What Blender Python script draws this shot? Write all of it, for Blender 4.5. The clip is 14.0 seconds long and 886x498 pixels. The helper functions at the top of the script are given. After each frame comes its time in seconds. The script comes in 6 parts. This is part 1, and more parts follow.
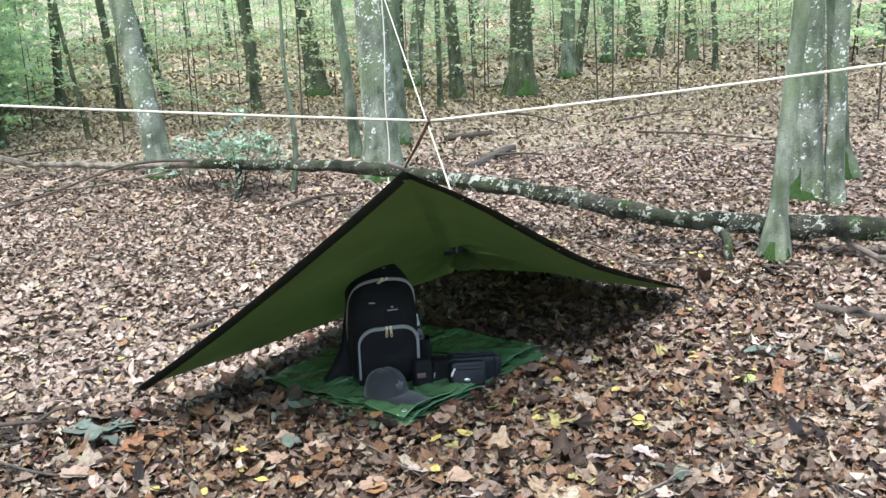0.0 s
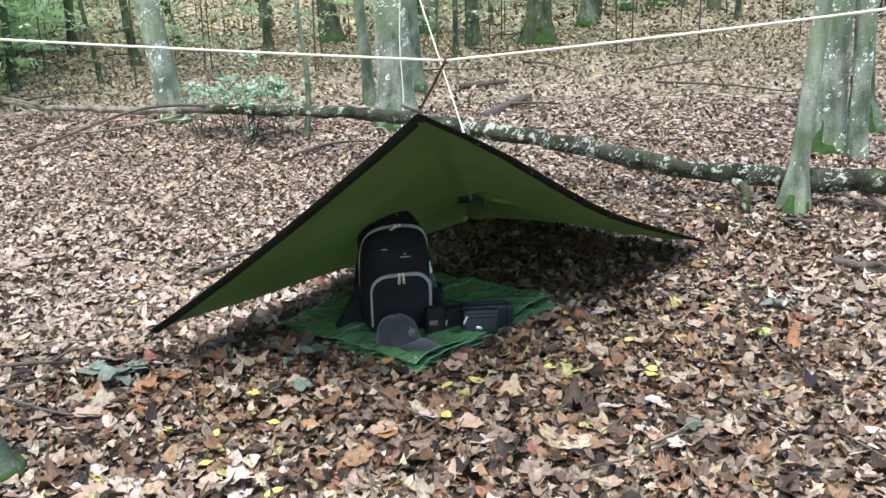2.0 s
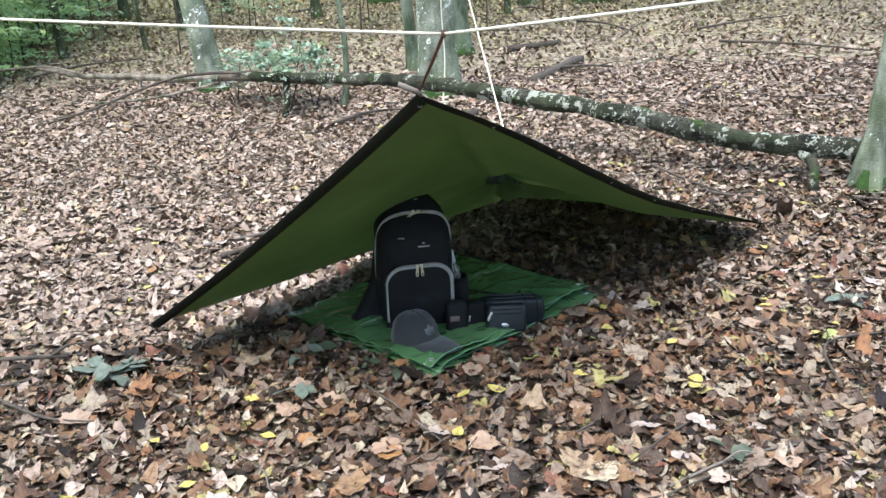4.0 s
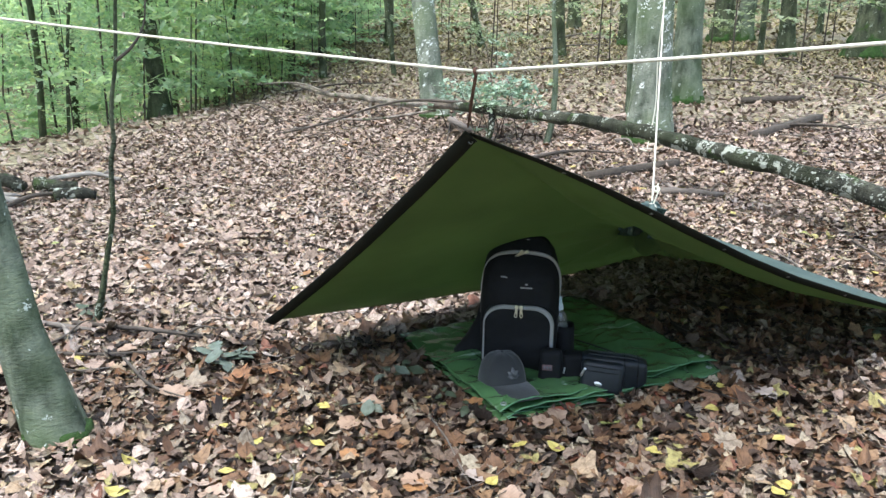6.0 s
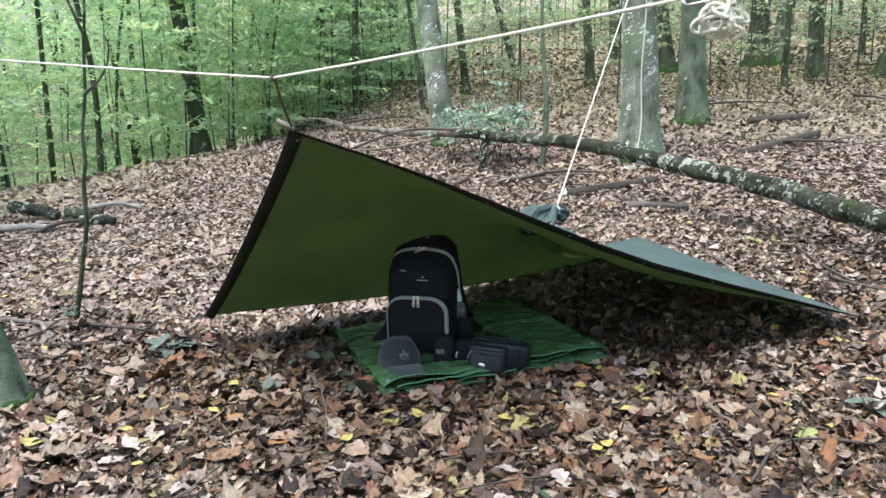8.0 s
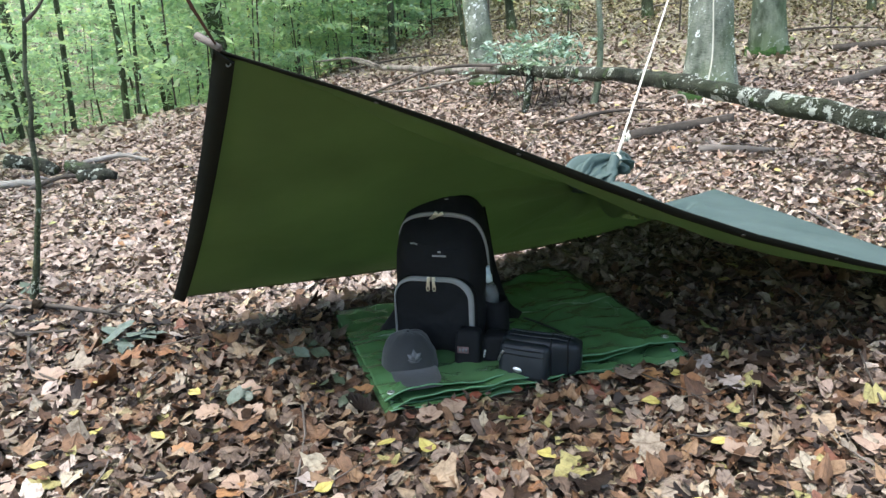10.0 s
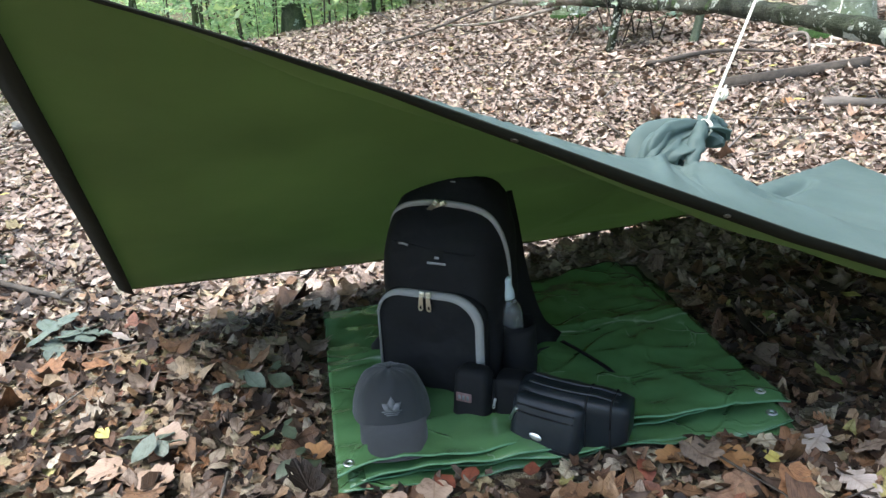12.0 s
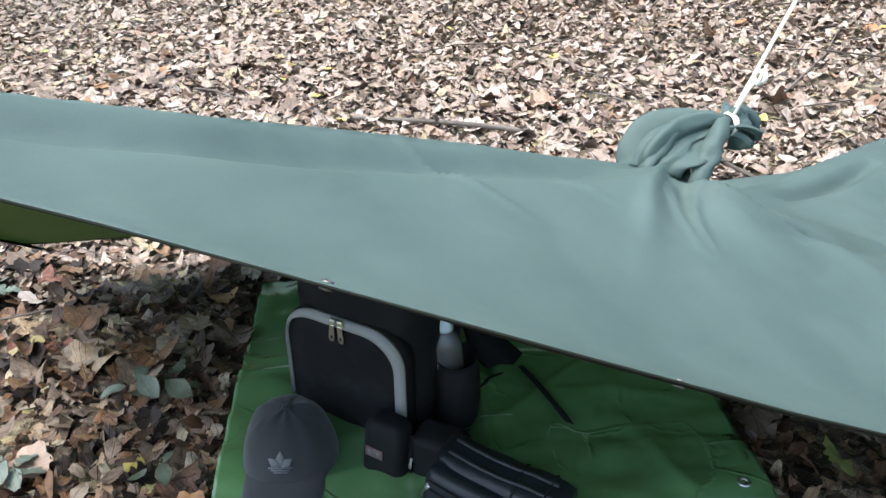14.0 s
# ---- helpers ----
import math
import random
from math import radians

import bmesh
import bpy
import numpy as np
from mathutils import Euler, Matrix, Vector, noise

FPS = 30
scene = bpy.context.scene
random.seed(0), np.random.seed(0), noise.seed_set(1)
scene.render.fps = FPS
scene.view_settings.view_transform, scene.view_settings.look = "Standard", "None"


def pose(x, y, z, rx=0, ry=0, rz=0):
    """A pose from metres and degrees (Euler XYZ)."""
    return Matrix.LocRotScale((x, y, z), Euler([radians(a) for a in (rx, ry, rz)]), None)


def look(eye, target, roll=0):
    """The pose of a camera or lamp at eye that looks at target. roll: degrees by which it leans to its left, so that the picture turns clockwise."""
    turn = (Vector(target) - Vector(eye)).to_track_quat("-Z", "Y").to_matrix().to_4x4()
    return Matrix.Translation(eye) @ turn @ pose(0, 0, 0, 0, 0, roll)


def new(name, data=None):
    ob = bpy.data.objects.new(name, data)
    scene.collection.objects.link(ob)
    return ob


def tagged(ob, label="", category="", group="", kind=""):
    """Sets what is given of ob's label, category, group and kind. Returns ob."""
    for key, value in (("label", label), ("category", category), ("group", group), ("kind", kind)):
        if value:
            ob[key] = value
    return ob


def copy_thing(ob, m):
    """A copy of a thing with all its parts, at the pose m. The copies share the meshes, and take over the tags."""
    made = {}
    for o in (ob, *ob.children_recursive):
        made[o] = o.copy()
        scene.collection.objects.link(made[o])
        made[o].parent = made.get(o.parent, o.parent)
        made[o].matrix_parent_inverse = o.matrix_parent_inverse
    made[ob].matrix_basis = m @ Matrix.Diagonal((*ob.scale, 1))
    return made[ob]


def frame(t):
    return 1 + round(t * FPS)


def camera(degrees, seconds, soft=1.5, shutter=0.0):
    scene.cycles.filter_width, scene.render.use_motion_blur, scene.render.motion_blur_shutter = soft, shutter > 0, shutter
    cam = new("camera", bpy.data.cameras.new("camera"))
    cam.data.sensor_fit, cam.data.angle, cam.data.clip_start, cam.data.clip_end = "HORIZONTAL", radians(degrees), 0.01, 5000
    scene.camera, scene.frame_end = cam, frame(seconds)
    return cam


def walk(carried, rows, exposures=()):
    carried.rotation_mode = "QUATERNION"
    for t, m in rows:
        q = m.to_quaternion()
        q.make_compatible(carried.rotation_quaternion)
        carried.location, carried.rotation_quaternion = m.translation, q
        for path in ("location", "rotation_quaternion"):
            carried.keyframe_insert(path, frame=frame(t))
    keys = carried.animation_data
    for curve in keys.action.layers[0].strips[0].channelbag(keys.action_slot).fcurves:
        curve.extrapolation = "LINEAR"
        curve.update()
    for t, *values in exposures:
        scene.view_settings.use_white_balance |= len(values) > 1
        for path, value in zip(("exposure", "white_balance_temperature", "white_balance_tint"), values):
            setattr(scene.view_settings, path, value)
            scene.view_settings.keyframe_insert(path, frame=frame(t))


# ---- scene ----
cam = camera(59.2, 14.0, soft=1.45)
PATH = [
    (0, (0.123, -0.05, 1.301), (0.057, 1.913, 0.924), -2.2),
    (0.5, (0.124, -0.032, 1.28), (0.06, 1.923, 0.862), -1.9),
    (1, (0.122, -0.021, 1.274), (0.049, 1.923, 0.809), -1.7),
    (1.5, (0.119, -0.009, 1.268), (0.036, 1.929, 0.782), -1.5),
    (2, (0.117, -0.017, 1.276), (0.016, 1.917, 0.779), -1.6),
    (2.2, (0.119, -0.022, 1.279), (-0.001, 1.911, 0.782), -1.7),
    (4.3, (0.24, 0.366, 1.298), (-0.014, 2.259, 0.705), -2.6),
    (4.5, (0.206, 0.398, 1.296), (-0.031, 2.301, 0.729), -2.5),
    (5, (0.304, 0.462, 1.3), (-0.133, 2.348, 0.797), -1.7),
    (5.5, (0.537, 0.52, 1.298), (-0.169, 2.325, 0.804), 0.1),
    (6, (0.705, 0.471, 1.286), (-0.139, 2.217, 0.795), 1.0),
    (6.5, (0.918, 0.345, 1.264), (0.023, 2.073, 0.802), 0.5),
    (7, (1.146, 0.342, 1.271), (0.191, 2.053, 0.868), -0.2),
    (7.5, (1.397, 0.414, 1.228), (0.368, 2.087, 0.851), -0.9),
    (8, (1.469, 0.479, 1.204), (0.445, 2.152, 0.808), -1.1),
    (8.2, (1.453, 0.524, 1.191), (0.445, 2.206, 0.795), -1.1),
    (10.3, (1.097, 1.316, 1.111), (-0.038, 2.855, 0.527), -2.7),
    (10.5, (1.067, 1.415, 1.108), (-0.076, 2.934, 0.487), -2.8),
    (11, (0.947, 1.614, 1.062), (-0.211, 3.114, 0.422), -3.4),
    (11.5, (0.898, 1.755, 1.098), (-0.332, 3.195, 0.455), -3.7),
    (12, (0.89, 1.882, 1.061), (-0.387, 3.266, 0.388), -2.7),
    (12.5, (0.886, 2.018, 1.006), (-0.376, 3.348, 0.207), -2.1),
    (13, (0.804, 2.22, 0.978), (-0.424, 3.513, 0.072), -2.2),
    (13.5, (0.751, 2.32, 1.109), (-0.468, 3.569, 0.133), -2.1),
    (14, (0.742, 2.39, 1.189), (-0.527, 3.556, 0.199), -0.2),
]
walk(cam, [(t, look(eye, target, roll)) for t, eye, target, roll in PATH],
     [(0, 1.95), (5, 1.95), (8.2, 1.75), (10.5, 2.04), (12, 2.21), (12.5, 2.4), (13, 2.72), (13.5, 2.48), (14, 2.15)])

# ---- world and light ----
world = bpy.data.worlds.new("overcast_sky")
scene.world = world
world.use_nodes = True
wn = world.node_tree
sky = wn.nodes.new("ShaderNodeTexSky")
sky.sky_type = "NISHITA"
sky.sun_disc = False
sky.sun_elevation = radians(71)
sky.sun_rotation = radians(208)
sky.air_density, sky.dust_density, sky.ozone_density = 1.0, 2.0, 1.2
wn.links.new(sky.outputs[0], wn.nodes["Background"].inputs[0])
wn.nodes["Background"].inputs[1].default_value = 0.15
sun = new("sun", bpy.data.lights.new("sun", "SUN"))
sun.data.energy, sun.data.angle, sun.data.color = 1.6, radians(60), (1.0, 0.985, 0.95)
sun.matrix_world = look((0, 0, 30), (3.5, 6.5, 8.3))
scene.view_settings.exposure = 1.95

# ---- helpers of this scene ----
rng = np.random.default_rng(7)
rnd = random.Random(11)


def soft_plus(a, k):
    return 0.5 * (a + np.sqrt(a * a + k * k))


def crest(y):
    """How far to the left the gully begins."""
    return 5.75 + 0.42 * soft_plus(8.5 - y, 0.3) + 0.45 * soft_plus(y - 9.0, 0.5)


def ground_z(x, y):
    """Height of the forest floor: level at the camp, rising uphill, falling into a gully on the far left."""
    s = soft_plus(y - 3.7, 0.5)
    rise = 0.13 * s - 0.02 * soft_plus(s - 5, 1.0) + 0.07 * soft_plus(s - 18, 3.0) + 0.12 * soft_plus(s - 34, 4.0)
    d = soft_plus(-x - crest(y), 0.6)
    return 0.07 + rise - 0.34 * d + 0.56 * soft_plus(d - 8, 0.8)


def gz(x, y):
    return float(ground_z(np.float64(x), np.float64(y)))


def finish(name, mesh, material, parent, label="", smooth=True):
    for m in material if isinstance(material, (list, tuple)) else [material]:
        mesh.materials.append(m)
    if smooth:
        mesh.polygons.foreach_set("use_smooth", [True] * len(mesh.polygons))
    ob = new(name, mesh)
    if parent:
        ob.parent = parent
    if label:
        ob["label"] = label
    return ob


def part(name, bm, material, parent, label="", smooth=True):
    """Links a bmesh as one mesh object under a thing or part."""
    mesh = bpy.data.meshes.new(name)
    bmesh.ops.recalc_face_normals(bm, faces=bm.faces[:])
    bm.to_mesh(mesh)
    bm.free()
    return finish(name, mesh, material, parent, label, smooth)


def mesh_of(name, verts, tris):
    """A mesh from numpy arrays of vertices and triangles."""
    verts, tris = np.asarray(verts, np.float32), np.asarray(tris, np.int32)
    mesh = bpy.data.meshes.new(name)
    n, k = len(tris), tris.shape[1]
    mesh.vertices.add(len(verts))
    mesh.vertices.foreach_set("co", verts.ravel())
    mesh.loops.add(n * k)
    mesh.loops.foreach_set("vertex_index", tris.ravel())
    mesh.polygons.add(n)
    mesh.polygons.foreach_set("loop_start", np.arange(0, n * k, k, dtype=np.int32))
    mesh.update(calc_edges=True)
    mesh.validate()
    return mesh


def thing(name, m, label, category, group="", kind=""):
    """An Empty at a thing's base."""
    ob = new(name)
    ob.empty_display_size = 0.1
    ob.matrix_basis = m
    return tagged(ob, label, category, group, kind)


def loft(bm, rings, caps=True):
    """Skin between closed loops of points with equal counts."""
    loops = [[bm.verts.new(p) for p in ring] for ring in rings]
    n = len(loops[0])
    for a, b in zip(loops, loops[1:]):
        for i in range(n):
            bm.faces.new((a[i], a[(i + 1) % n], b[(i + 1) % n], b[i]))
    if caps:
        bm.faces.new(loops[0][::-1])
        bm.faces.new(loops[-1])
    return loops


def tube(bm, pts, radii, seg=8, rough=0.0, seed=0):
    """A tapered tube along points."""
    pts = [Vector(p) for p in pts]
    if not isinstance(radii, (list, tuple)):
        radii = [radii] * len(pts)
    side = None
    rings = []
    for i, p in enumerate(pts):
        d = (pts[min(i + 1, len(pts) - 1)] - pts[max(i - 1, 0)]).normalized()
        if side is None:
            side = d.orthogonal().normalized()
        side = (side - d * side.dot(d)).normalized()
        up = d.cross(side)
        ring = []
        for k in range(seg):
            a = 2 * math.pi * k / seg
            q = side * math.cos(a) + up * math.sin(a)
            r = radii[i]
            if rough:
                r *= 1 + rough * noise.noise((q * 1.3 + p * (0.35 / max(radii[i], 0.01)) + Vector((seed, 0, 0))))
            ring.append(p + q * r)
        rings.append(ring)
    loft(bm, rings)


def smooth_line(pts, n):
    """Catmull-Rom through points, n steps a span."""
    pts = [Vector(p) for p in pts]
    q = [pts[0] * 2 - pts[1]] + pts + [pts[-1] * 2 - pts[-2]]
    out = []
    for i in range(1, len(q) - 2):
        a, b, c, d = q[i - 1], q[i], q[i + 1], q[i + 2]
        for k in range(n):
            t = k / n
            out.append(0.5 * ((2 * b) + (c - a) * t + (2 * a - 5 * b + 4 * c - d) * t * t + (3 * b - a - 3 * c + d) * t ** 3))
    return out + [pts[-1]]


def lerp_list(values, n):
    """Values stretched to n entries."""
    xs = np.linspace(0, len(values) - 1, n)
    return [float(v) for v in np.interp(xs, range(len(values)), values)]


def rounded_box(bm, sx, sy, sz, r, centre=(0, 0, 0), seg=2):
    made = bmesh.ops.create_cube(bm, size=1.0, matrix=Matrix.Translation(centre) @ Matrix.Diagonal((sx, sy, sz, 1)))
    edges = list({e for v in made["verts"] for e in v.link_edges})
    bmesh.ops.bevel(bm, geom=edges, offset=r, segments=seg, affect="EDGES", profile=0.5)


def ring_torus(bm, big, small, m, n=20, k=8):
    rings = []
    for i in range(n):
        a = 2 * math.pi * i / n
        c, s = math.cos(a), math.sin(a)
        rings.append([m @ Vector(((big + small * math.cos(b)) * c, (big + small * math.cos(b)) * s, small * math.sin(b))) for b in [2 * math.pi * j / k for j in range(k)]])
    rings.append(rings[0])
    loft(bm, rings, caps=False)
    bmesh.ops.remove_doubles(bm, verts=bm.verts[:], dist=1e-5)


# ---- materials ----
def node_mat(name):
    m = bpy.data.materials.new(name)
    m.use_nodes = True
    nt = m.node_tree
    return m, nt, nt.nodes["Principled BSDF"], nt.nodes.new("ShaderNodeTexCoord")


def ramp(nt, fac, stops, constant=False):
    r = nt.nodes.new("ShaderNodeValToRGB")
    r.color_ramp.interpolation = "CONSTANT" if constant else "LINEAR"
    e = r.color_ramp.elements
    while len(e) < len(stops):
        e.new(0.5)
    for el, (p, c) in zip(e, stops):
        el.position, el.color = p, (*c, 1) if len(c) == 3 else c
    nt.links.new(fac, r.inputs[0])
    return r.outputs[0]


def noise_node(nt, vec, scale, detail=4.0, rough=0.6, stretch=None):
    if stretch:
        mp = nt.nodes.new("ShaderNodeMapping")
        mp.inputs["Scale"].default_value = stretch
        nt.links.new(vec, mp.inputs[0])
        vec = mp.outputs[0]
    n = nt.nodes.new("ShaderNodeTexNoise")
    n.inputs["Scale"].default_value = scale
    n.inputs["Detail"].default_value = detail
    n.inputs["Roughness"].default_value = rough
    nt.links.new(vec, n.inputs["Vector"])
    return n.outputs[0]


def mix(nt, fac, a, b, mode="MIX"):
    m = nt.nodes.new("ShaderNodeMix")
    m.data_type, m.blend_type = "RGBA", mode
    for sock, v in ((m.inputs[0], fac), (m.inputs[6], a), (m.inputs[7], b)):
        if isinstance(v, (int, float)):
            sock.default_value = v
        elif isinstance(v, tuple):
            sock.default_value = (*v, 1)
        else:
            nt.links.new(v, sock)
    return m.outputs[2]


def bump(nt, bsdf, height, strength, dist):
    b = nt.nodes.new("ShaderNodeBump")
    b.inputs["Strength"].default_value = strength
    b.inputs["Distance"].default_value = dist
    nt.links.new(height, b.inputs["Height"])
    nt.links.new(b.outputs[0], bsdf.inputs["Normal"])


def calc(nt, op, a, b=None, c=None):
    n = nt.nodes.new("ShaderNodeMath")
    n.operation = op
    for s, v in zip(n.inputs, (a, b, c)):
        if isinstance(v, (int, float)):
            s.default_value = v
        elif v is not None:
            nt.links.new(v, s)
    return n.outputs[0]


def surface(name, dark, light, scale=20.0, rough=0.7, relief=0.3, fine=200.0, depth=0.002, metallic=0.0, stretch=None, spec=0.5):
    """Two-tone surface with coarse and fine variation and a fine relief."""
    m, nt, b, tc = node_mat(name)
    v = tc.outputs["Object"]
    coarse = noise_node(nt, v, scale, 5, 0.6, stretch)
    grain = noise_node(nt, v, fine, 3, 0.6, stretch)
    col = mix(nt, 0.25, ramp(nt, coarse, [(0.3, dark), (0.7, light)]), ramp(nt, grain, [(0.3, dark), (0.7, light)]))
    nt.links.new(col, b.inputs["Base Color"])
    b.inputs["Roughness"].default_value = rough
    b.inputs["Metallic"].default_value = metallic
    b.inputs["Specular IOR Level"].default_value = spec
    bump(nt, b, grain, relief, depth)
    return m


def bark(name, dark, light, lichen, amount, moss=0.0, ridged=False, spot=34, dash=0.75, blot=0.0, bare=None):
    """Bark with streaks, pale lichen spots and blotches, a green algae film and barkless stretches."""
    m, nt, b, tc = node_mat(name)
    v = tc.outputs["Object"]
    streak = noise_node(nt, v, 9, 6, 0.65, (1, 1, 0.35))
    big = noise_node(nt, v, 2.2, 3, 0.5)
    fine = noise_node(nt, v, 60, 4, 0.6, (1, 1, 0.3 if ridged else 2.5))
    col = ramp(nt, streak, [(0.38, dark), (0.60, light)])
    patch = noise_node(nt, v, 5.5, 5, 0.7, (1, 1, 0.6))
    col = mix(nt, 0.8, col, ramp(nt, patch, [(0.36, (0.5, 0.55, 0.5)), (0.5, (1, 1, 1)), (0.66, (1.35, 1.35, 1.28))]), "MULTIPLY")
    mark = noise_node(nt, v, 38, 5, 0.7, (1, 1, 3.0))
    col = mix(nt, dash, col, ramp(nt, mark, [(0.34, (0.3, 0.33, 0.3)), (0.47, (0.95, 0.95, 0.95)), (0.7, (1.3, 1.3, 1.25))]), "MULTIPLY")
    col = mix(nt, ramp(nt, big, [(0.42, (0, 0, 0)), (0.62, (0.6, 0.6, 0.6))]), col, tuple(0.45 * (a + b) * k for a, b, k in zip(dark, light, (0.85, 1.1, 0.6))))
    vo = nt.nodes.new("ShaderNodeTexVoronoi")
    vo.inputs["Scale"].default_value = spot
    nt.links.new(mix(nt, 0.12, v, noise_node(nt, v, 30, 2), "ADD"), vo.inputs["Vector"])
    where = noise_node(nt, v, 3.1, 3, 0.6)
    spots = nt.nodes.new("ShaderNodeMath")
    spots.operation = "ADD"
    nt.links.new(vo.outputs["Distance"], spots.inputs[0])
    nt.links.new(ramp(nt, where, [(0.40, (0.45, 0.45, 0.45)), (0.60, (0, 0, 0))]), spots.inputs[1])
    mask = ramp(nt, spots.outputs[0], [(amount, (1, 1, 1)), (amount + 0.07, (0, 0, 0))])
    col = mix(nt, mask, col, lichen)
    if blot:
        vb = nt.nodes.new("ShaderNodeTexVoronoi")
        vb.inputs["Scale"].default_value = 11
        vb.inputs["Randomness"].default_value = 1.0
        nt.links.new(mix(nt, 0.3, v, noise_node(nt, v, 16, 4, 0.7), "ADD"), vb.inputs["Vector"])
        sp = nt.nodes.new("ShaderNodeSeparateColor")
        nt.links.new(vb.outputs["Color"], sp.inputs[0])
        size = calc(nt, "MULTIPLY", calc(nt, "POWER", sp.outputs[0], 2.0), blot)
        near = calc(nt, "SUBTRACT", size, vb.outputs["Distance"])
        flaky = noise_node(nt, v, 70, 4, 0.7)
        bm_ = ramp(nt, calc(nt, "ADD", near, calc(nt, "MULTIPLY", calc(nt, "SUBTRACT", flaky, 0.5), 0.25)), [(0.0, (0, 0, 0)), (0.03, (1, 1, 1))])
        col = mix(nt, calc(nt, "MULTIPLY", bm_, 0.85), col, tuple(min(0.8, 1.08 * k) for k in lichen))
    if bare:
        sx = nt.nodes.new("ShaderNodeSeparateXYZ")
        nt.links.new(v, sx.inputs[0])
        edge = calc(nt, "ADD", calc(nt, "MULTIPLY", sx.outputs[0], -1.0), calc(nt, "MULTIPLY", noise_node(nt, v, 4, 4, 0.7), 1.4))
        wood = ramp(nt, streak, [(0.35, (0.13, 0.11, 0.09)), (0.65, (0.36, 0.315, 0.265))])
        col = mix(nt, ramp(nt, calc(nt, "MULTIPLY", calc(nt, "SUBTRACT", edge, bare - 0.3), 1.0), [(0.45, (0, 0, 0)), (0.6, (0.9, 0.9, 0.9))]), col, wood)
    if moss:
        mm = noise_node(nt, v, 5, 4, 0.7)
        col = mix(nt, ramp(nt, mm, [(0.62 - moss, (0, 0, 0)), (0.72 - moss, (1, 1, 1))]), col, (0.045, 0.085, 0.02))
    nt.links.new(col, b.inputs["Base Color"])
    b.inputs["Roughness"].default_value = 0.85
    b.inputs["Specular IOR Level"].default_value = 0.25
    bump(nt, b, mix(nt, 0.5, fine, mark), 1.0, 0.035 if ridged else 0.012)
    return m


def veins(nt, vec, unit):
    """Midrib and side veins of a leaf that lies along x; unit: its length in the units of vec."""
    sp = nt.nodes.new("ShaderNodeSeparateXYZ")
    nt.links.new(vec, sp.inputs[0])
    side = calc(nt, "ABSOLUTE", sp.outputs[1])
    rib = ramp(nt, calc(nt, "DIVIDE", side, unit), [(0.0, (1, 1, 1)), (0.012, (1, 1, 1)), (0.03, (0, 0, 0))])
    along = calc(nt, "SUBTRACT", sp.outputs[0], calc(nt, "MULTIPLY", side, 0.9))
    wave = calc(nt, "SINE", calc(nt, "MULTIPLY", along, 2 * math.pi * 9 / unit))
    fine = ramp(nt, wave, [(0.8, (0, 0, 0)), (1.0, (0.7, 0.7, 0.7))])
    return mix(nt, 1.0, rib, fine, "LIGHTEN")


def litter_mat(name, stops, rough=0.65):
    """Dead leaves: each leaf its own colour, with veins and blotches."""
    m, nt, b, tc = node_mat(name)
    g = nt.nodes.new("ShaderNodeNewGeometry")
    col = ramp(nt, g.outputs["Random Per Island"], stops, constant=True)
    at = nt.nodes.new("ShaderNodeAttribute")
    at.attribute_name = "leaf_place"
    vein = veins(nt, at.outputs["Vector"], 1.0)
    blot = noise_node(nt, tc.outputs["Object"], 55, 4, 0.65)
    col = mix(nt, 0.75, col, ramp(nt, blot, [(0.34, (0.38, 0.33, 0.28)), (0.5, (0.95, 0.93, 0.9)), (0.66, (1.25, 1.22, 1.15))]), "MULTIPLY")
    col = mix(nt, calc(nt, "MULTIPLY", vein, 0.45), col, (0.42, 0.32, 0.22), "MULTIPLY")
    nt.links.new(col, b.inputs["Base Color"])
    b.inputs["Roughness"].default_value = rough
    b.inputs["Specular IOR Level"].default_value = 0.3
    bump(nt, b, mix(nt, 0.5, noise_node(nt, tc.outputs["Object"], 130, 2), vein), 0.6, 0.004)
    return m


def green_leaf_mat(name, stops, through_light=0.35):
    """Living foliage with light passing through."""
    m, nt, b, tc = node_mat(name)
    g = nt.nodes.new("ShaderNodeNewGeometry")
    oi = nt.nodes.new("ShaderNodeObjectInfo")
    col = ramp(nt, g.outputs["Random Per Island"], stops)
    col = mix(nt, 0.4, col, ramp(nt, oi.outputs["Random"], [(0.0, (0.72, 0.85, 0.68)), (0.5, (1, 1, 0.95)), (1.0, (1.2, 1.1, 0.8))]), "MULTIPLY")
    nt.links.new(col, b.inputs["Base Color"])
    b.inputs["Roughness"].default_value = 0.5
    tr = nt.nodes.new("ShaderNodeBsdfTranslucent")
    nt.links.new(mix(nt, 1.0, col, (1.1, 1.2, 0.85), "MULTIPLY"), tr.inputs[0])
    ms = nt.nodes.new("ShaderNodeMixShader")
    ms.inputs[0].default_value = through_light
    nt.links.new(b.outputs[0], ms.inputs[1])
    nt.links.new(tr.outputs[0], ms.inputs[2])
    nt.links.new(ms.outputs[0], nt.nodes["Material Output"].inputs[0])
    return m


